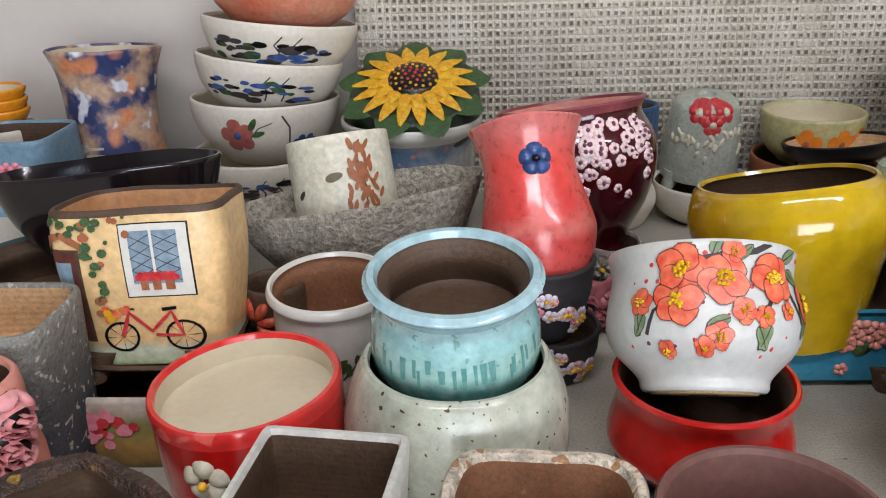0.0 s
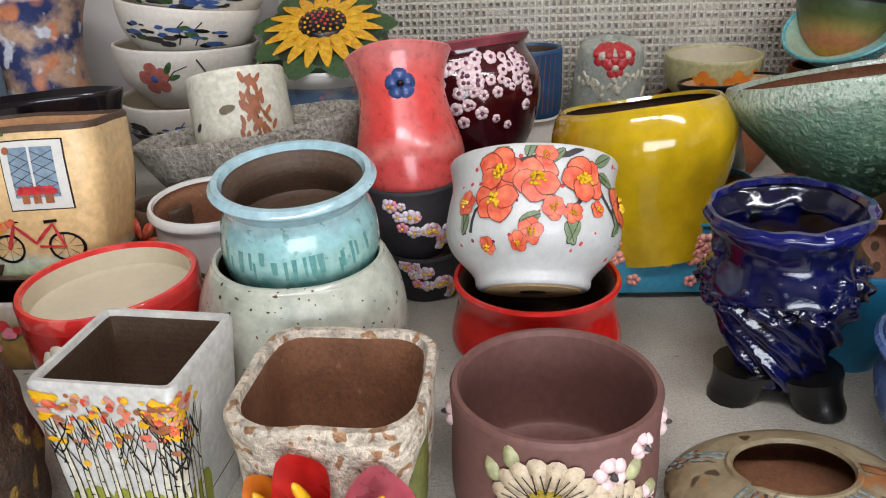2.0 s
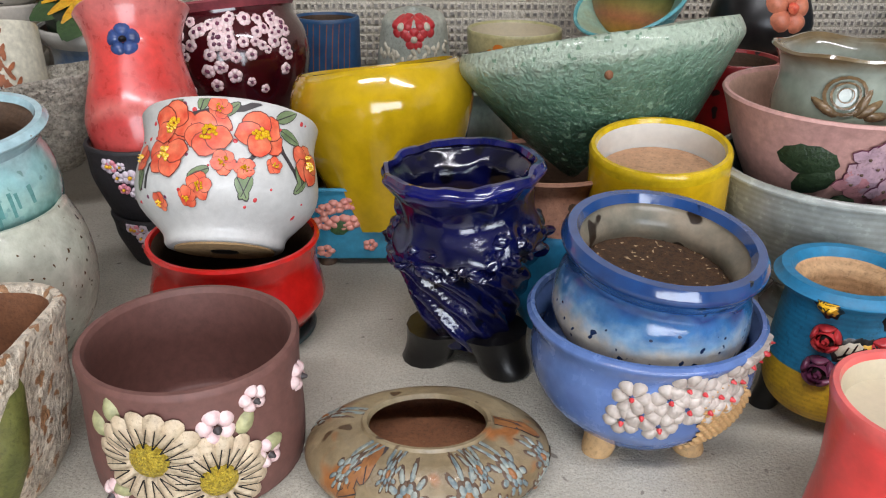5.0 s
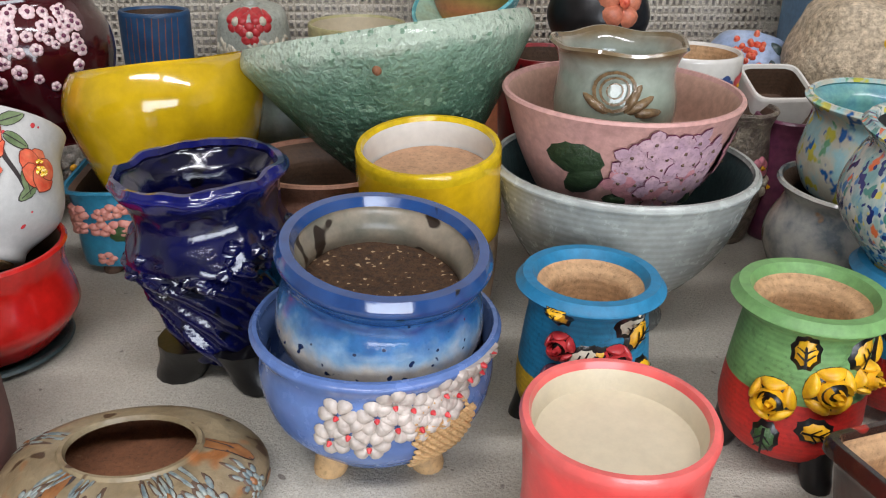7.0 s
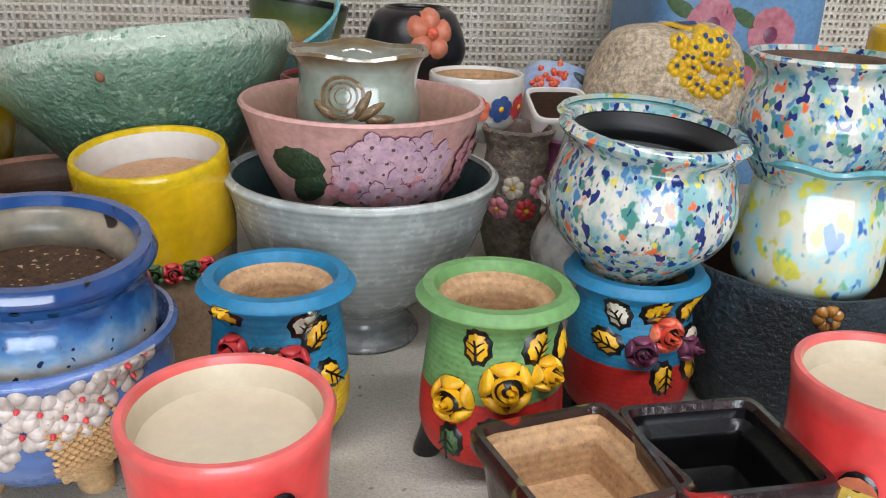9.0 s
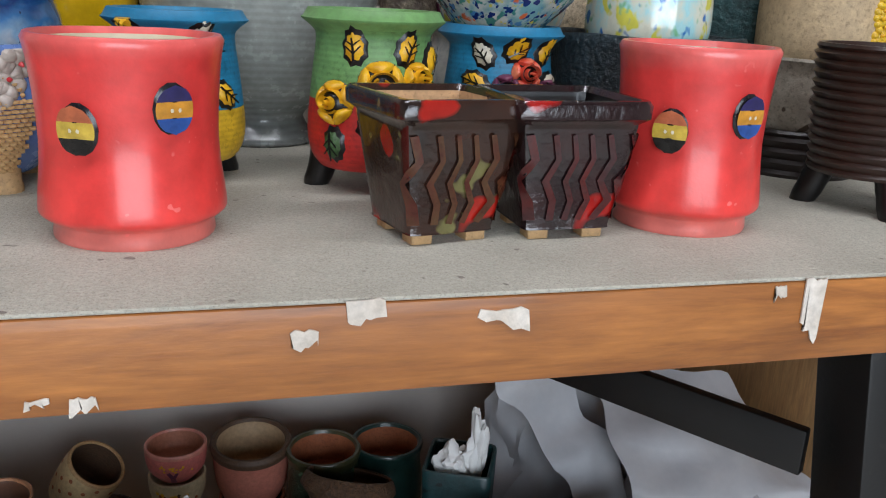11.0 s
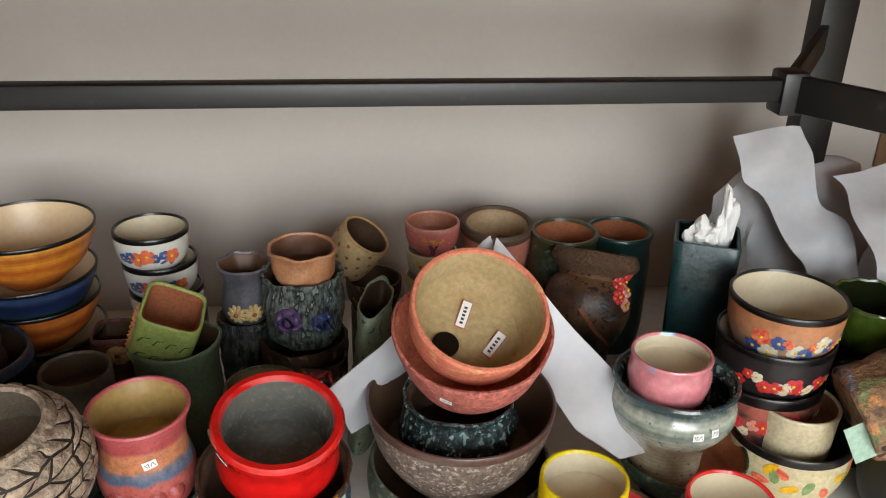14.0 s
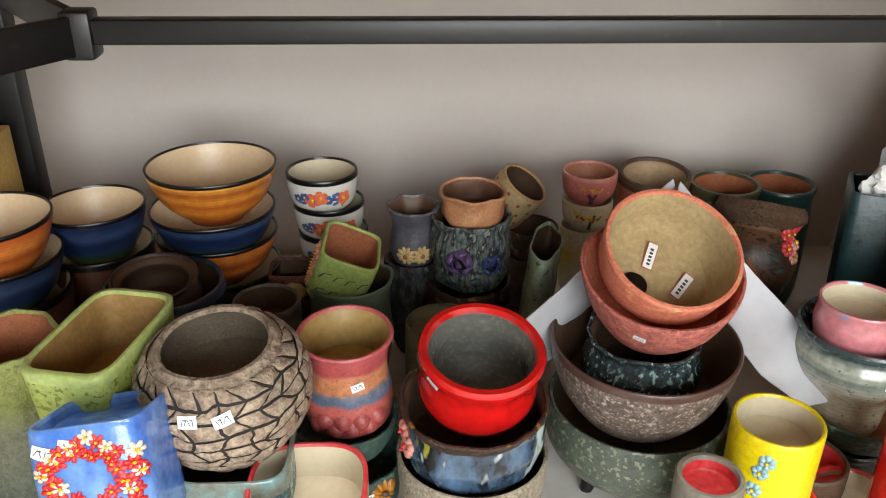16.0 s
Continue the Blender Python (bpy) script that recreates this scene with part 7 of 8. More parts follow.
def crumple(label, name, cx, cy, cz, sx, sy, sz, seed, material, amp=0.35, cat="tissue"):
    """A crumpled soft lump of paper or film."""
    bm = bmesh.new()
    bmesh.ops.create_icosphere(bm, subdivisions=4, radius=1)
    o = Vector((seed * 3.1, seed * 1.7, seed))
    for v in bm.verts:
        k = 1 + amp * noise.noise(v.co * 1.6 + o) * 1.4 + amp * 0.6 * abs(noise.noise(v.co * 4.2 + o))
        v.co = Vector((v.co.x * k * sx, v.co.y * k * sy, v.co.z * k * sz))
    bmesh.ops.translate(bm, verts=bm.verts, vec=(cx, cy, cz))
    return tagged(part(name, bm, material, None), label, cat)


crumple("crumpled white tissue in a teal vase", "tissue", 1.168, 0.635, 0.283, 0.012, 0.012, 0.046, 1, PAPER, 0.5)
crumple("crumpled white tissue in a teal vase", "tissue", 1.138, 0.635, 0.262, 0.022, 0.016, 0.022, 2, PAPER, 0.6)
FILM = glaze("foam_film", (0.79, 0.79, 0.80), (0.70, 0.71, 0.73), 12, 0.45, 0.06, 60, grain=0.2)


def sheet(label, rows, material, thick=0.0012, name="packing_sheet", amp=0.006, seed=0.0, cat="packing film"):
    """A limp sheet through rows of points, subdivided and creased."""
    bm = bmesh.new()
    g = [[Vector(q) for q in r] for r in rows]
    n, m, k = len(g), len(g[0]), 7
    grid = []
    for i in range((n - 1) * k + 1):
        a, s = min(i // k, n - 2), i / k - min(i // k, n - 2)
        line = []
        for j in range((m - 1) * k + 1):
            b, t = min(j // k, m - 2), j / k - min(j // k, m - 2)
            v = g[a][b] * (1 - s) * (1 - t) + g[a + 1][b] * s * (1 - t) + g[a][b + 1] * (1 - s) * t + g[a + 1][b + 1] * s * t
            w = Vector((noise.noise(v * 14 + Vector((seed, 0, 0))), noise.noise(v * 14 + Vector((0, seed + 5, 0))), noise.noise(v * 16 + Vector((0, 0, seed + 9))))) * amp
            line.append(bm.verts.new(v + w))
        grid.append(line)
    for a, b in zip(grid, grid[1:]):
        for j in range(len(a) - 1):
            bm.faces.new((a[j], a[j + 1], b[j + 1], b[j]))
    bmesh.ops.smooth_vert(bm, verts=bm.verts, factor=0.5, use_axis_x=True, use_axis_y=True, use_axis_z=True)
    bmesh.ops.solidify(bm, geom=bm.faces[:], thickness=thick)
    return tagged(part(name, bm, material, None), label, cat)


sheet("white foam packing sheet wrapped round stacked bowls", [[(0.797, 0.520, 0.335), (0.888, 0.470, 0.234), (0.966, 0.420, 0.152), (0.973, 0.370, 0.095)], [(0.777, 0.470, 0.267), (0.842, 0.450, 0.173), (0.873, 0.360, 0.144), (0.934, 0.355, 0.101)]], FILM, seed=1, amp=0.004)
sheet("white foam sheet corner tucked behind stacked bowls", [[(0.581, 0.360, 0.223), (0.649, 0.440, 0.227), (0.728, 0.500, 0.269), (0.796, 0.522, 0.335)], [(0.612, 0.420, 0.115), (0.673, 0.480, 0.107), (0.755, 0.520, 0.202), (0.820, 0.530, 0.245)]], FILM, seed=4, amp=0.004)
sheet("long white foam packing sheet draped from the frame", [[(1.20, 0.72, 0.40), (1.31, 0.72, 0.41)], [(1.215, 0.69, 0.33), (1.33, 0.69, 0.33)], [(1.28, 0.66, 0.25), (1.38, 0.66, 0.25)], [(1.32, 0.62, 0.16), (1.42, 0.62, 0.17)]], FILM, seed=2, amp=0.022)
sheet("crumpled white packing sheet folded over a bag", [[(1.34, 0.68, 0.34), (1.47, 0.68, 0.355), (1.58, 0.68, 0.34)], [(1.35, 0.60, 0.29), (1.48, 0.58, 0.30), (1.60, 0.58, 0.28)], [(1.36, 0.55, 0.245), (1.50, 0.52, 0.235), (1.64, 0.52, 0.235)], [(1.375, 0.545, 0.225), (1.50, 0.515, 0.215), (1.64, 0.515, 0.215)]], FILM, seed=3, amp=0.02)
crumple("white plastic bag bulging with packing film", "plastic_bag", 1.52, 0.60, 0.10, 0.17, 0.11, 0.14, 5, FILM, 0.28, "plastic bag")
crumple("white plastic bag beside the pots", "plastic_bag", 1.42, 0.42, 0.06, 0.09, 0.07, 0.12, 8, FILM, 0.35, "plastic bag")
crumple("white plastic bag behind a cabinet side", "plastic_bag", 1.36, 0.80, 0.14, 0.14, 0.07, 0.16, 6, FILM, 0.3, "plastic bag")

BKP = glaze("bark_plate", (0.74, 0.67, 0.58), (0.54, 0.44, 0.37), 50, 0.7, 0.6, 150)
BKD = glaze("bark_crack", (0.20, 0.165, 0.145), (0.13, 0.105, 0.09), 50, 0.8, 0.4)
p = Pot("round pot covered in grey cracked bark plates, with two stickers", 0.274, 0.250, 0.277, 0.115, 0.084, [(0.55, 0), (0.66, 0.05), (0.93, 0.3), (1.0, 0.55), (0.92, 0.8), (0.76, 0.96), (0.70, 1)], BKD, glaze("sandy_inside", (0.50, 0.44, 0.37), (0.40, 0.35, 0.29), 30, 0.9, 0.4, 300), floor=0.55, thick=0.008, rx=6, ry=-3, rim=BKP, rim_h=0.03, wob=0.002)
COLS, ROWN = 21, 8


def bark_node(i, j):
    """A corner of the net of plates: angle and height."""
    rnd = random.Random((i % COLS) * 53 + j * 977)
    a = 2 * math.pi * (i + 0.5 * (j % 2) + rnd.uniform(-0.3, 0.3)) / COLS
    return a, min(max(0.004 + j * 0.0136 + rnd.uniform(-0.0042, 0.0042) * (0 < j < ROWN), 0.003), 0.1125)


def bark_edge(a, b, seed):
    """The crooked line between two corners."""
    rnd = random.Random(seed)
    return [(a[0] + (b[0] - a[0]) * f + rnd.uniform(-0.022, 0.022), a[1] + (b[1] - a[1]) * f + rnd.uniform(-0.0012, 0.0012)) for f in (0.33, 0.66)]


for j in range(ROWN):
    for i in range(COLS):
        q = [bark_node(i, j), bark_node(i + 1, j), bark_node(i + 1, j + 1), bark_node(i, j + 1)]
        ids = [(i % COLS) * 7 + j * 331, ((i + 1) % COLS) * 7 + j * 331 + 50000, (i % COLS) * 7 + (j + 1) * 331, (i % COLS) * 7 + j * 331 + 50000]
        ring = [q[0]] + bark_edge(q[0], q[1], ids[0]) + [q[1]] + bark_edge(q[1], q[2], ids[1]) + [q[2]] + list(reversed(bark_edge(q[3], q[2], ids[2]))) + [q[3]] + list(reversed(bark_edge(q[0], q[3], ids[3])))
        ta, tz = sum(v[0] for v in ring) / 12, sum(v[1] for v in ring) / 12
        r = p.rad(tz)
        lift = random.Random(i * 91 + j).uniform(0, 0.0014)
        bm = bmesh.new()
        p.blob(bm, [((a - ta) * r * 0.87, (z - tz) * 0.82) for a, z in ring], ta, tz, 0.0016 + lift, 0.0016, 3)
        part("bark_plate", bm, BKP, p.root)
sticker(p, -100, 0.090, ang=5, d=0.0058), sticker(p, -78, 0.090, ang=12, d=0.0058)
PVM = bands("rose_vase_glaze", [(0, (0.66, 0.30, 0.28)), (0.045, (0.74, 0.38, 0.34)), (0.05, (0.32, 0.40, 0.50)), (0.06, (0.45, 0.45, 0.5)), (0.066, (0.78, 0.5, 0.34)), (0.082, (0.80, 0.52, 0.38)), (0.087, (0.72, 0.32, 0.32)), (0.11, (0.76, 0.36, 0.37))], 0.4, 0.3, 120, 0.008, 60, False, 0.12)
p = Pot("rose red flared vase with a blue cloud band and stickers", 0.392, 0.328, 0.236, 0.112, 0.0525, [(0.8, 0), (0.92, 0.1), (0.96, 0.35), (0.84, 0.62), (0.88, 0.85), (1.0, 1)], PVM, glaze("ochre_inside", (0.7, 0.58, 0.34), (0.6, 0.48, 0.28), 20, 0.5), wob=0.0015, floor=0.62, rx=3)
for i in range(8):
    patch(p, -130 + i * 12, 0.018 + 0.010 * (i % 2), disc(0.011, 9), glaze("rose_vase_lump", (0.7, 0.33, 0.31), (0.64, 0.28, 0.27), 60, 0.4, 0.3), "clay_lump", 0.006)
sticker(p, -72, 0.072, 0.014, 0.010, 12)
TS = glaze("teal_saucer_glaze", (0.34, 0.46, 0.42), (0.24, 0.34, 0.31), 40, 0.35, 0.6, 160)
for z1, R, H, st in ((0.130, 0.064, 0.042, (-98, -74)), (0.078, 0.072, 0.098, (-66,))):
    p = Pot("teal ridged saucer pot with price stickers", 0.384, 0.33, z1, H, R, [(0.72, 0), (0.84, 0.3), (0.96, 0.8), (1, 1)], TS, TS, wob=0.003, wf=60, floor=0.5, group="teal saucers")
    for a in st:
        sticker(p, a, H - 0.018, 0.017, 0.010, 3)
    if H > 0.05:
        flower(p, -48, H - 0.02, 0.02, 12, glaze("amber_petal", (0.75, 0.5, 0.16), (0.6, 0.36, 0.1), 60, 0.4), DARK_IN, 0.003, 0, 0.3)
RB = glaze("bright_red_glaze", (0.84, 0.12, 0.11), (0.78, 0.09, 0.09), 12, 0.1, 0.04, 60, None, 0.7, 100, 0.5)
p = Pot("bright red bowl with stickers on its lip", 0.535, 0.285, 0.240, 0.085, 0.067, [(0.62, 0), (0.74, 0.06), (0.94, 0.35), (0.92, 0.75), (0.98, 0.93), (1.0, 1)], RB, glaze("grey_inside", (0.42, 0.42, 0.39), (0.35, 0.35, 0.33), 14, 0.25), rx=13, ry=3, thick=0.012, floor=0.35)
sticker(p, -168, 0.079, 0.015, 0.011, -50), sticker(p, -142, 0.078, 0.016, 0.011, -25)
SW = glaze("swirled_blue_glaze", (0.34, 0.46, 0.58), (0.10, 0.11, 0.13), 30, 0.15, 0.1, 80, None, 0.6, 100, 0.4, 0.12, (((0.70, 0.76, 0.76), 0.57, 40), ((0.62, 0.6, 0.25), 0.62, 44)), flow=0.5)
p = Pot("swirled blue and black pot with a bark-like rim", 0.528, 0.285, 0.180, 0.085, 0.080, [(0.7, 0), (0.86, 0.12), (0.97, 0.5), (0.95, 0.85), (1, 1)], SW, DARK_IN, rim=BARKB, rim_h=0.08, wob=0.003, wf=50, rx=5)
for a, z in ((-165, 0.06), (-155, 0.05), (-160, 0.04)):
    flower(p, a, z, 0.012, 6, PINKC, CRIMSON, 0.004)
Pot("rough cream stoneware bowl", 0.528, 0.285, 0.112, 0.132, 0.083, [(0.55, 0), (0.75, 0.2), (0.95, 0.6), (1, 1)], glaze("sandy_stoneware", (0.70, 0.66, 0.58), (0.62, 0.57, 0.49), 40, 0.9, 0.6, 260), DARK_IN)
PK = glaze("salmon_terracotta", (0.88, 0.54, 0.42), (0.82, 0.46, 0.36), 30, 0.6, 0.3, 140, (0.9, 0.62, 0.45), 0.66, 50)
PKI = glaze("stained_buff_inside", (0.74, 0.66, 0.49), (0.66, 0.56, 0.4), 14, 0.5)
p = Pot("salmon pink heart-shaped bowl under another, with a sticker", 0.752, 0.395, 0.268, 0.085, 0.094, [(0.5, 0), (0.6, 0.06), (0.84, 0.45), (0.97, 0.85), (1, 1)], glaze("pink_textured", (0.80, 0.47, 0.41), (0.74, 0.40, 0.36), 40, 0.6, 0.6, 130), PK, rx=16, ry=-2, floor=0.4, name="bowl", cat="bowl", wave=0.03, waves=3, wob=0.002)
sticker(p, -118, 0.062, 0.014, 0.009, -8)
p = Pot("salmon bowl with a drain hole and two paper tags", 0.757, 0.385, 0.303, 0.075, 0.080, [(0.6, 0), (0.7, 0.06), (0.92, 0.4), (0.98, 0.8), (1, 1)], PK, PKI, rx=32, ry=6, floor=0.22, name="bowl", cat="bowl", thick=0.007, wob=0.001, rim=PK)
bm = bmesh.new()
bmesh.ops.create_cone(bm, cap_ends=True, segments=24, radius1=0.016, radius2=0.016, depth=0.002, matrix=Matrix.Translation((-0.030, -0.018, 0.0178)))
part("drain_hole", bm, BLACKG, p.root)
for (tx, ty, ta) in ((-0.006, 0.022, 70), (0.028, -0.016, 52)):
    bm = box_bm(-0.018, 0.018, -0.0065, 0.0065, 0, 0.0008)
    bmesh.ops.transform(bm, matrix=pose(tx, ty, 0.0185, 4, -6, ta), verts=bm.verts)
    tag = part("paper_tag", bm, glaze("tag_border_red", (0.78, 0.35, 0.3), None, 60, 0.6), p.root)
    bm = box_bm(-0.017, 0.017, -0.0056, 0.0056, 0.0009, 0.0013)
    bmesh.ops.transform(bm, matrix=pose(tx, ty, 0.0185, 4, -6, ta), verts=bm.verts)
    part("tag_face", bm, PAPER, tag)
    bm = bmesh.new()
    for k in range(5):
        box_bm(-0.013 + k * 0.005, -0.010 + k * 0.005, -0.002, 0.002, 0.0014, 0.0017, 0, bm)
    bmesh.ops.transform(bm, matrix=pose(tx, ty, 0.0185, 4, -6, ta), verts=bm.verts)
    part("pen_mark", bm, INK, tag)
# Dark teal metallic-looking glaze; highlights of the crinkles are coloured in as pale specks.
DT = glaze("dark_teal_painted_glints", (0.20, 0.28, 0.28), (0.07, 0.10, 0.11), 90, 0.22, 0.6, 150, (0.45, 0.54, 0.53), 0.60, 150, 0.4, sharp=0.14)
p = Pot("dark teal crinkled pot with a wavy lip", 0.738, 0.39, 0.188, 0.075, 0.072, [(0.7, 0), (0.88, 0.15), (1.0, 0.45), (0.86, 0.85), (0.94, 1)], DT, DARK_IN, wave=0.03, waves=6, wob=0.003, wf=50)
p = Pot("dull brown wide bowl with an incised band", 0.740, 0.39, 0.182, 0.105, 0.112, [(0.55, 0), (0.64, 0.06), (0.86, 0.42), (0.97, 0.8), (1, 1)], glaze("brown_grey_glaze", (0.52, 0.45, 0.41), (0.40, 0.34, 0.31), 50, 0.4, 0.5, 150, (0.70, 0.64, 0.58), 0.58, 240), DARK_IN, floor=0.35, name="bowl", cat="bowl", rx=3, rim=glaze("brown_rim", (0.37, 0.27, 0.24), None, 60, 0.3))
wb = Pot("dark green wide bowl on small feet", 0.742, 0.39, 0.095, 0.095, 0.113, [(0.62, 0), (0.74, 0.08), (0.95, 0.4), (1.0, 0.75), (0.97, 1)], glaze("green_black_glaze", (0.38, 0.42, 0.37), (0.28, 0.31, 0.27), 40, 0.35, 0.4, 130, (0.52, 0.55, 0.46), 0.60, 150), DARK_IN, name="bowl", cat="bowl")
feet(wb, 5, 0.06, 0.018, 0.022, BLACKG, -80)
p = Pot("lemon yellow cylinder pot with pale blue flowers", 0.857, 0.268, 0.152, 0.172, 0.0485, [(0.92, 0), (0.96, 0.05), (0.99, 0.5), (1, 1)], glaze("lemon_glaze", (0.93, 0.85, 0.12), (0.88, 0.78, 0.08), 12, 0.3, 0.06), CREAM_IN, floor=0.85, wob=0.001)
for a, z in ((-128, 0.135), (-132, 0.11), (-122, 0.15)):
    flower(p, a, z, 0.010, 6, glaze("pale_blue_petal", (0.6, 0.76, 0.78), (0.5, 0.66, 0.7), 80, 0.4), GOLDB, 0.0025, a)
Pot("pink cup with a rosy rainbow glaze in a jar", 0.999, 0.398, 0.221, 0.062, 0.0495, [(0.8, 0), (0.92, 0.15), (1.02, 0.55), (0.98, 0.85), (1, 1)], glaze("rosy_glaze", (0.86, 0.55, 0.58), (0.82, 0.48, 0.5), 14, 0.2, 0.05, 80, None, 0.7, 100, 0.4, 0.25, (((0.9, 0.5, 0.3), 0.68, 26), ((0.4, 0.6, 0.72), 0.7, 24))), CREAM_IN, floor=0.7)
JM = bands("drip_grey_green", [(0, (0.72, 0.68, 0.58)), (0.075, (0.76, 0.72, 0.62)), (0.088, (0.72, 0.72, 0.66)), (0.105, (0.45, 0.5, 0.47)), (0.118, (0.70, 0.72, 0.66)), (0.13, (0.24, 0.32, 0.33)), (0.15, (0.16, 0.23, 0.25))], 0.18, 0.15, 100, 0.005, 90, False, 0.16, (0.4, 0.46, 0.44), 0.67, 0.4, rings=50)
p = Pot("grey-green drip glazed jar on a cream foot, with stickers", 1.010, 0.40, 0.184, 0.14, 0.079, [(0.52, 0), (0.58, 0.1), (0.64, 0.4), (0.92, 0.62), (0.99, 0.78), (0.9, 0.92), (0.98, 1)], JM, DT, floor=0.6, thick=0.007)
sticker(p, -90, 0.108, 0.013, 0.010), sticker(p, -74, 0.110, 0.010, 0.010)
Pot("green glazed dish with a brown inside", 1.030, 0.395, 0.080, 0.06, 0.084, DISHB, GM, TERRA, name="dish", cat="dish", floor=0.5)
ribbed("dark ribbed stand under a dish", 1.028, 0.395, 0.018, 0.038, 0.050, 4, lambda t: 0.9 - 0.2 * math.sin(math.pi * t), RIB)
BFL = glaze("black_floral", (0.13, 0.12, 0.13), (0.18, 0.16, 0.16), 30, 0.3, 0.1)
for k, (x, z1, H, R, m) in enumerate(((1.176, 0.260, 0.085, 0.074, bands("peach_grey", [(0, (0.5, 0.46, 0.44)), (0.03, (0.6, 0.5, 0.42)), (0.06, (0.72, 0.5, 0.36)), (0.085, (0.7, 0.46, 0.32))], 0.35, 0.1, 90, 0.008, 30, False, 0.1)), (1.170, 0.205, 0.085, 0.076, BFL), (1.166, 0.145, 0.165, 0.076, glaze("salmon_black", (0.66, 0.36, 0.3), (0.2, 0.14, 0.13), 20, 0.4, sharp=0.08)))):
    p = Pot("dark rimmed bowl painted with flowers, in a stack", x, 0.46, z1, H, R, [(0.6, 0), (0.72, 0.08), (0.93, 0.5), (0.98, 0.85), (1, 1)], m, CREAM_IN, rim=BLACKG, rim_h=0.07, floor=0.25, group="stacked floral bowls", name="bowl", cat="bowl")
    for i in range(13):
        rnd = random.Random(i + 30 * k)
        flower(p, -150 + i * 9, H - 0.03 - rnd.uniform(0.0, 0.025), rnd.uniform(0.007, 0.014), 5, ((BLUEP, ORANGE, PETALW), (CRIMSON, CRIMSON, PETALW), (PINKC, CRIMSON, PETALW))[k][i % 3], GOLDB, 0, i, 0.8, 0.2, 0.5, "painted_flower")
p = Pot("cream glazed cup standing in a flower-painted bowl", 1.188, 0.408, 0.130, 0.07, 0.0535, [(0.82, 0), (0.92, 0.1), (0.97, 0.8), (1, 1)], glaze("cream_glaze", (0.84, 0.79, 0.66), (0.78, 0.72, 0.58), 16, 0.3), glaze("cocoa_inside", (0.5, 0.36, 0.25), None, 20, 0.5), rim=glaze("cream_rim", (0.85, 0.8, 0.67), None, 20, 0.3), floor=0.7)
p = Pot("cream bowl painted with coral leaves", 1.186, 0.408, 0.092, 0.11, 0.080, [(0.5, 0), (0.7, 0.15), (0.95, 0.55), (1, 1)], glaze("ivory_bowl", (0.82, 0.77, 0.62), (0.78, 0.72, 0.56), 16, 0.35), DARK_IN, rim=BLACKG, name="bowl", cat="bowl")
for i in range(12):
    leaf(p, -150 + i * 11, 0.07 + 0.012 * (i % 2), 0.024, 0.013, 50 * i, (ORANGE, GOLDB, LEAFL)[i % 3])
GPM = glaze("olive_green_glaze", (0.28, 0.36, 0.12), (0.2, 0.27, 0.09), 30, 0.15, 0.2, 80, None, 0.7, 100, 0.4)
Pot("glossy olive green cup with a notched rim", 1.326, 0.487, 0.232, 0.08, 0.060, CUP, GPM, glaze("dark_olive_in", (0.13, 0.16, 0.08), None, 30, 0.15), wave=0.015, waves=14, floor=0.4)
Pot("black bowl under an olive cup", 1.322, 0.487, 0.155, 0.175, 0.07, CUP, BLACKG, BLACKG)
p = Pot("log-shaped clay pot painted in mossy colours, lying tilted", 1.395, 0.335, 0.225, 0.185, 0.062, [(0.9, 0), (1, 0.1), (0.97, 0.6), (1.05, 1)], glaze("mossy_log", (0.70, 0.54, 0.40), (0.46, 0.34, 0.25), 34, 0.6, 0.8, 120, (0.2, 0.16, 0.12), 0.66, 50, 0, 0.15, (((0.50, 0.52, 0.34), 0.54, 34), ((0.52, 0.52, 0.58), 0.57, 30), ((0.80, 0.56, 0.34), 0.58, 40))), DARK_IN, rx=8, ry=62, wob=0.008, wf=35)
Pot("dark pot holding up a clay log", 1.33, 0.345, 0.11, 0.13, 0.07, CUP, BLACKG, BLACKG)
bm = box_bm(-0.017, 0.017, -0.0006, 0.0006, -0.024, 0.024)
bmesh.ops.transform(bm, matrix=pose(1.218, 0.315, 0.135, -14, -24, 0), verts=bm.verts)
tagged(part("paper_slip", bm, glaze("mint_paper", (0.66, 0.78, 0.7), None, 30, 0.7), None, "", False), "mint green paper slip leaning on a pot", "paper slip")
for x, y, z in ((1.004, 0.222, 0.150), (0.95, 0.25, 0.06)):
    Pot("red cup with a cream inside", x, y, z, z - FL, 0.047, CYL, RED, CREAM_IN, rim=CORAL, floor=0.7)
LIM = bands("lime_speckle", [(0, (0.46, 0.36, 0.22)), (0.02, (0.55, 0.52, 0.22)), (0.05, (0.62, 0.68, 0.28)), (0.1, (0.70, 0.76, 0.42))], 0.4, 0.3, 120, 0.012, 40, False, 0.11, (0.48, 0.52, 0.2), 0.62)
Pot("lime green rectangular planter with a rounded edge", 0.157, 0.285, 0.272, 0.10, 0.050, [(0.86, 0), (0.88, 0.03), (1.0, 1)], LIM, glaze("tan_inside", (0.66, 0.52, 0.3), (0.58, 0.44, 0.25), 30, 0.6), n=6, ax=0.92, ay=1.62, rz=-12, floor=0.4, seg=72, rim=glaze("pale_lime", (0.74, 0.8, 0.5), (0.66, 0.72, 0.4), 30, 0.35), thick=0.006, name="planter", cat="planter")
Pot("dark clay pot under a lime planter", 0.157, 0.29, 0.170, 0.19, 0.05, CYL, DARK_IN, DARK_IN)
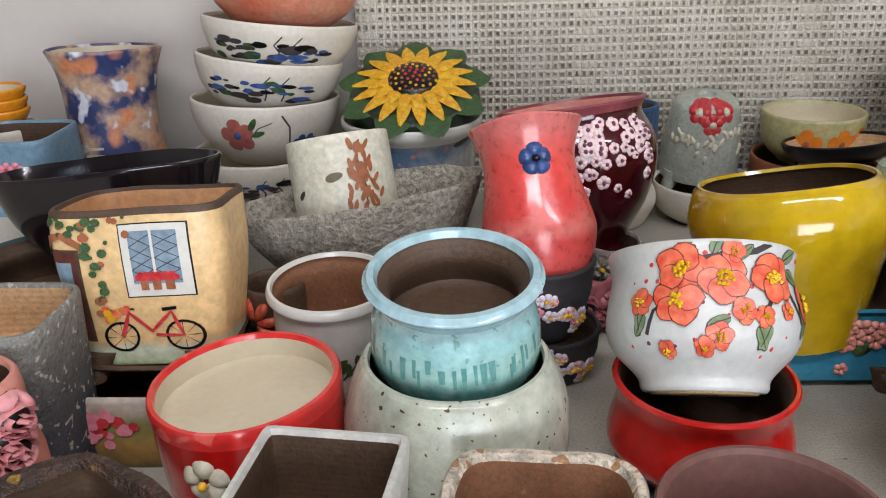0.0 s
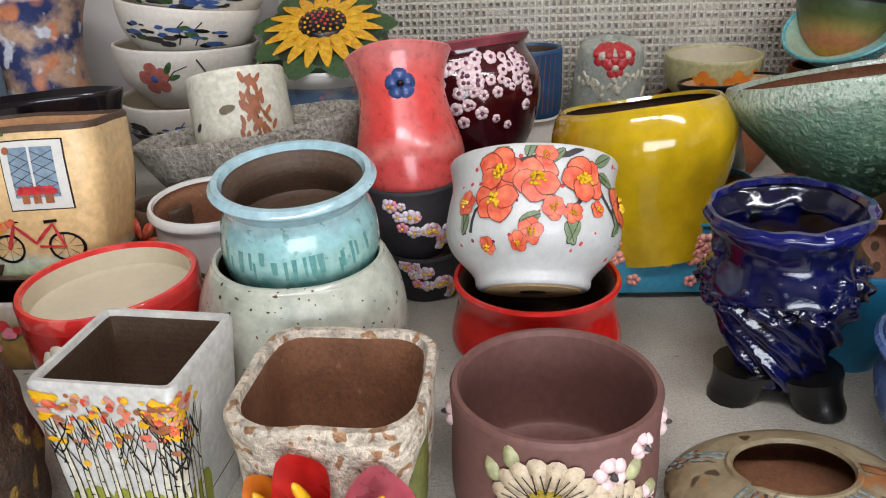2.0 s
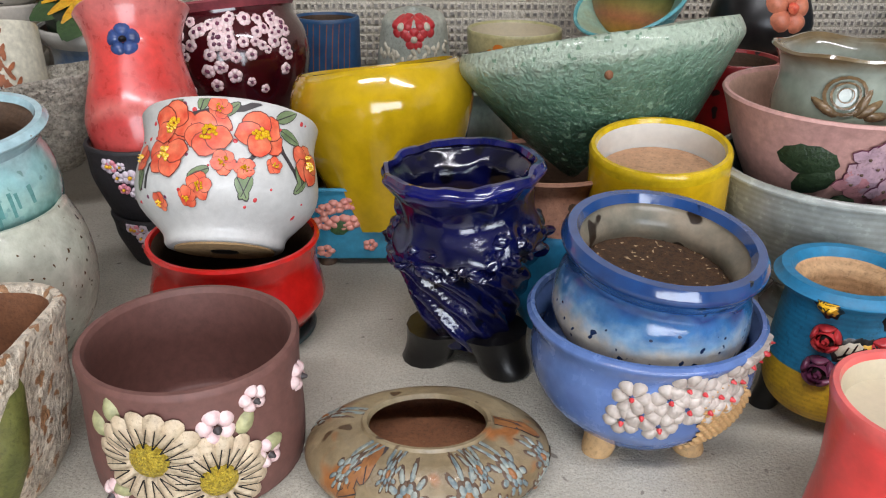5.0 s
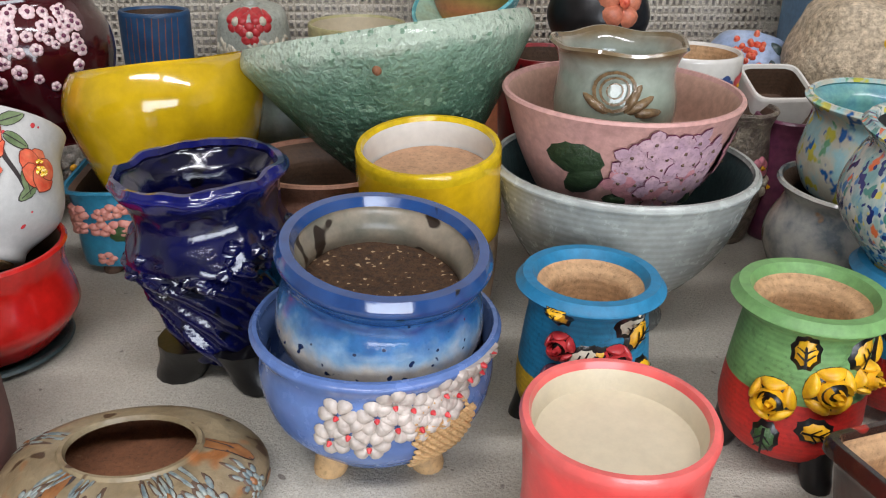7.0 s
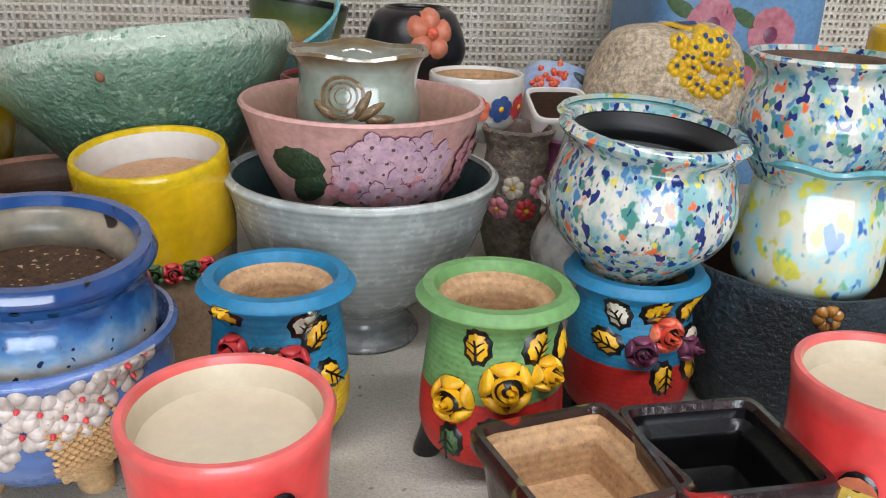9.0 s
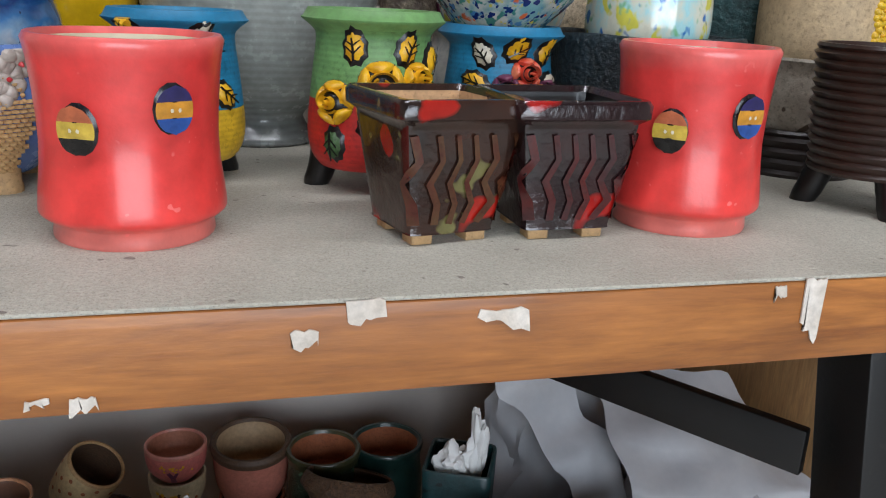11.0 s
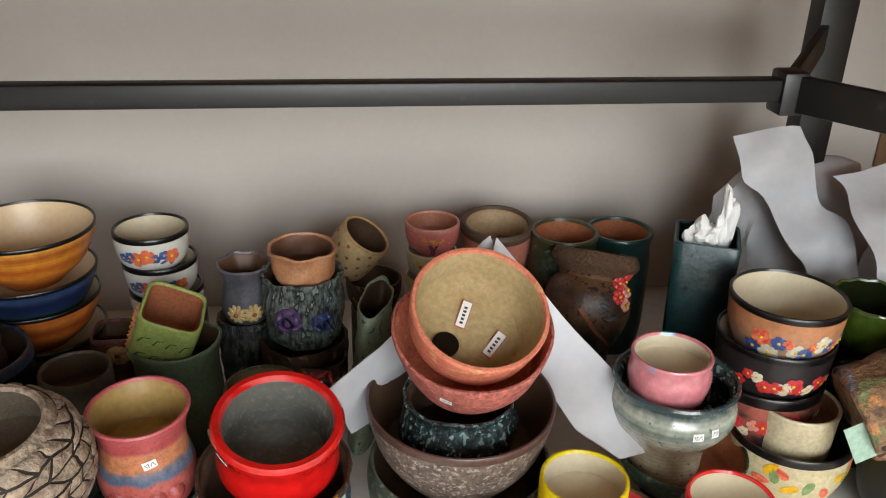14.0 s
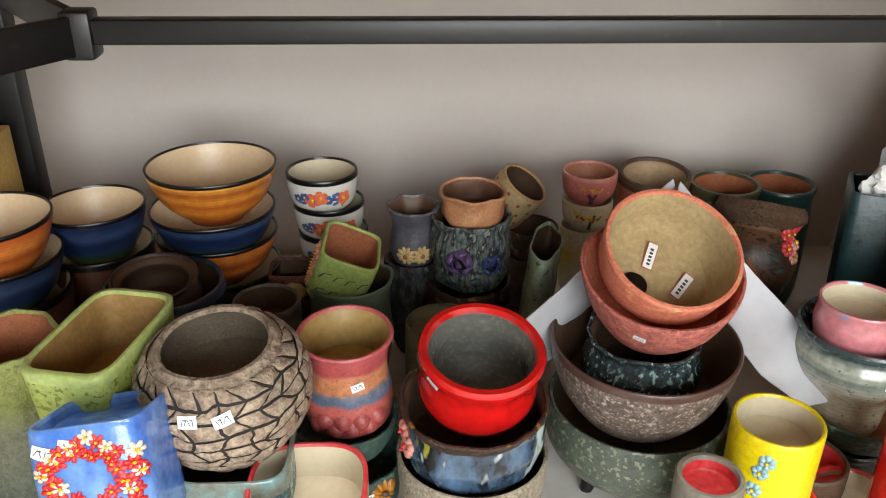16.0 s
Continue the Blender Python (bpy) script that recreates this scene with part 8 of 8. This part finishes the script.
Pot("ridged olive green pot with a braided lip", 0.058, 0.285, 0.265, 0.285, 0.052, [(0.8, 0), (0.92, 0.3), (0.96, 0.55), (0.92, 0.8), (1.02, 1)], bands("olive_grey", [(0, (0.5, 0.47, 0.4)), (0.12, (0.3, 0.33, 0.28)), (0.2, (0.42, 0.42, 0.33)), (0.24, (0.48, 0.5, 0.24)), (0.285, (0.58, 0.6, 0.34))], 0.5, 0.6, 110, 0.01, 30, False, 0.3), TERRA, wob=0.004, wf=60, floor=0.8)
BS = glaze("royal_blue_streaks", (0.22, 0.40, 0.72), (0.42, 0.58, 0.80), 30, 0.2, 0.3, 70, None, 0.7, 100, 0.3, 0.15)
p = Pot("blue square pot with a wreath of red petals, leaning", 0.190, 0.170, 0.262, 0.10, 0.050, CYL, BS, BS, n=5, rx=-20, ry=-8, floor=0.9, wob=0.002)
REDP = glaze("bright_red_petal", (0.8, 0.2, 0.18), (0.7, 0.1, 0.12), 80, 0.3)
for i in range(52):
    rnd = random.Random(i)
    a, r = i * 0.242, 0.026 + rnd.uniform(-0.009, 0.009)
    flower(p, -88 + math.degrees(1.2 * r * math.cos(a) / 0.05), 0.058 + 1.1 * r * math.sin(a), rnd.uniform(0.0055, 0.008), 6, (REDP, CRIMSON, PETALW, REDP)[i % 4], GOLDB, 0.0012, i, 0.55, 0.2, 0.3, "clay_flower", 0.0008 + 0.0002 * (i % 4))
for i in range(16):
    rnd = random.Random(i + 70)
    leaf(p, -88 + rnd.uniform(-44, 44), rnd.uniform(0.006, 0.03), 0.010, 0.004, 90 + rnd.uniform(-60, 60), glaze("pale_blue_leaf", (0.62, 0.70, 0.74), (0.42, 0.55, 0.66), 60, 0.4), 0.001)
sticker(p, -122, 0.083, 0.018, 0.011, -20), sticker(p, -102, 0.086, 0.014, 0.012, -15)
Pot("clay pot behind a leaning blue pot", 0.185, 0.195, 0.16, 0.18, 0.04, CYL, DARK_IN, DARK_IN)
p = Pot("teal and rust square pot with pebbled glaze", 0.288, 0.225, 0.172, 0.192, 0.056, CYL, glaze("teal_pebble", (0.30, 0.48, 0.50), (0.2, 0.34, 0.38), 40, 0.25, 0.6, 120, (0.55, 0.7, 0.7), 0.6, 80), DARK_IN, n=5, rim=glaze("teal_rim", (0.45, 0.62, 0.62), (0.4, 0.3, 0.2), 30, 0.2), floor=0.8)
Pot("cream bowl with a red rim line", 0.362, 0.178, 0.166, 0.186, 0.057, CUP, WHITE, CREAM_IN, n=3, rim=CRIMSON, rim_h=0.03, floor=0.8)
Pot("mint green pot with a crimped lip", 0.380, 0.61, 0.150, 0.17, 0.062, [(0.75, 0), (0.95, 0.4), (0.9, 0.8), (1, 1)], glaze("sage_green_glaze", (0.46, 0.54, 0.42), (0.36, 0.44, 0.35), 24, 0.5, 0.3), DARK_IN, wave=0.03, waves=6)
p = Pot("lime square pot carved with curls, tipped over", 0.388, 0.598, 0.205, 0.078, 0.041, CYL, glaze("pistachio_glaze", (0.64, 0.70, 0.40), (0.56, 0.62, 0.33), 24, 0.4, 0.15), TERRA, n=6, rx=14, ry=22, wob=0.003)
for i in range(8):
    stroke(p, -92, 0.012 + (i // 4) * 0.03, [(-0.026 + (i % 4) * 0.016, 0), (-0.022 + (i % 4) * 0.016, 0.010), (-0.014 + (i % 4) * 0.016, 0.012)], 0.002, LEAFG, "carved_curl")
for i in range(16):
    flower(p, -175 + (i % 4) * 8, 0.012 + (i // 4) * 0.017, 0.007, 5, PINKC, GOLDB, 0.002)
p = Pot("small square pot with a round brown emblem", 0.293, 0.655, 0.142, 0.162, 0.032, CYL, glaze("cinnamon_clay", (0.5, 0.3, 0.22), (0.35, 0.2, 0.16), 40, 0.5, 0.5), DARK_IN, n=5)
flower(p, -80, 0.14, 0.016, 9, BUFF, DARK_IN, 0.002)
Pot("grey ribbed ring-shaped pot", 0.281, 0.50, 0.178, 0.198, 0.043, CYL, glaze("grey_brown", (0.38, 0.36, 0.31), (0.3, 0.28, 0.24), 30, 0.6, 0.3), DARK_IN, floor=0.85)
Pot("dark navy round bowl with a spotted rim", 0.150, 0.52, 0.195, 0.215, 0.076, [(0.6, 0), (0.9, 0.5), (1.02, 0.85), (0.98, 1)], glaze("navy_glaze", (0.10, 0.13, 0.2), (0.06, 0.08, 0.12), 30, 0.2, 0.2), DARK_IN, rim=glaze("navy_rim", (0.25, 0.32, 0.42), (0.1, 0.12, 0.16), 90, 0.3), floor=0.7)
Pot("brown coil pot nested in a navy bowl", 0.140, 0.515, 0.207, 0.06, 0.055, JAR, glaze("coil_brown", (0.3, 0.23, 0.22), (0.2, 0.14, 0.13), 60, 0.4, 0.4), DARK_IN, rx=6)
Pot("olive coiled dish beside a red rose", 0.505, 0.48, 0.152, 0.172, 0.048, CYL, glaze("olive_coil", (0.4, 0.37, 0.24), (0.32, 0.29, 0.19), 40, 0.6, 0.5), glaze("olive_in", (0.46, 0.42, 0.3), None, 40, 0.6), floor=0.93)
p = Pot("dark clay pot with a big dusty pink rose", 0.575, 0.62, 0.105, 0.125, 0.04, CUP, BARKB, DARK_IN)
rose(p, -90, 0.105, 0.022, glaze("dusty_pink_rose", (0.68, 0.3, 0.28), (0.55, 0.2, 0.2), 60, 0.4), 0.008)
p = Pot("speckled mint slab pot with a torn edge", 0.655, 0.60, 0.205, 0.225, 0.05, [(0.9, 0), (1, 0.5), (0.95, 1)], glaze("mint_speckle", (0.55, 0.62, 0.52), (0.45, 0.5, 0.42), 24, 0.5, 0.3, 120, (0.25, 0.3, 0.25), 0.62, 80), DARK_IN, ax=0.45, ay=1.3, rz=-14, wob=0.006, wf=35, ry=5)
Pot("small grey pot with a red inside", 0.771, 0.222, 0.118, 0.138, 0.036, CYL, glaze("ash_grey", (0.5, 0.48, 0.43), None, 30, 0.6), CRIMSON, floor=0.9, thick=0.008)
Pot("brown pot with a red inside", 0.92, 0.30, 0.07, 0.09, 0.045, CUP, DARK_IN, CRIMSON, floor=0.8)
cbx = part("carton", box_bm(-0.24, -0.10, 0.62, 0.74, FL, 0.335, 0.002), glaze("carton_yellow", (0.80, 0.66, 0.3), (0.74, 0.6, 0.36), 12, 0.6), None)
tagged(cbx, "yellow and cream cardboard carton on the floor", "carton")
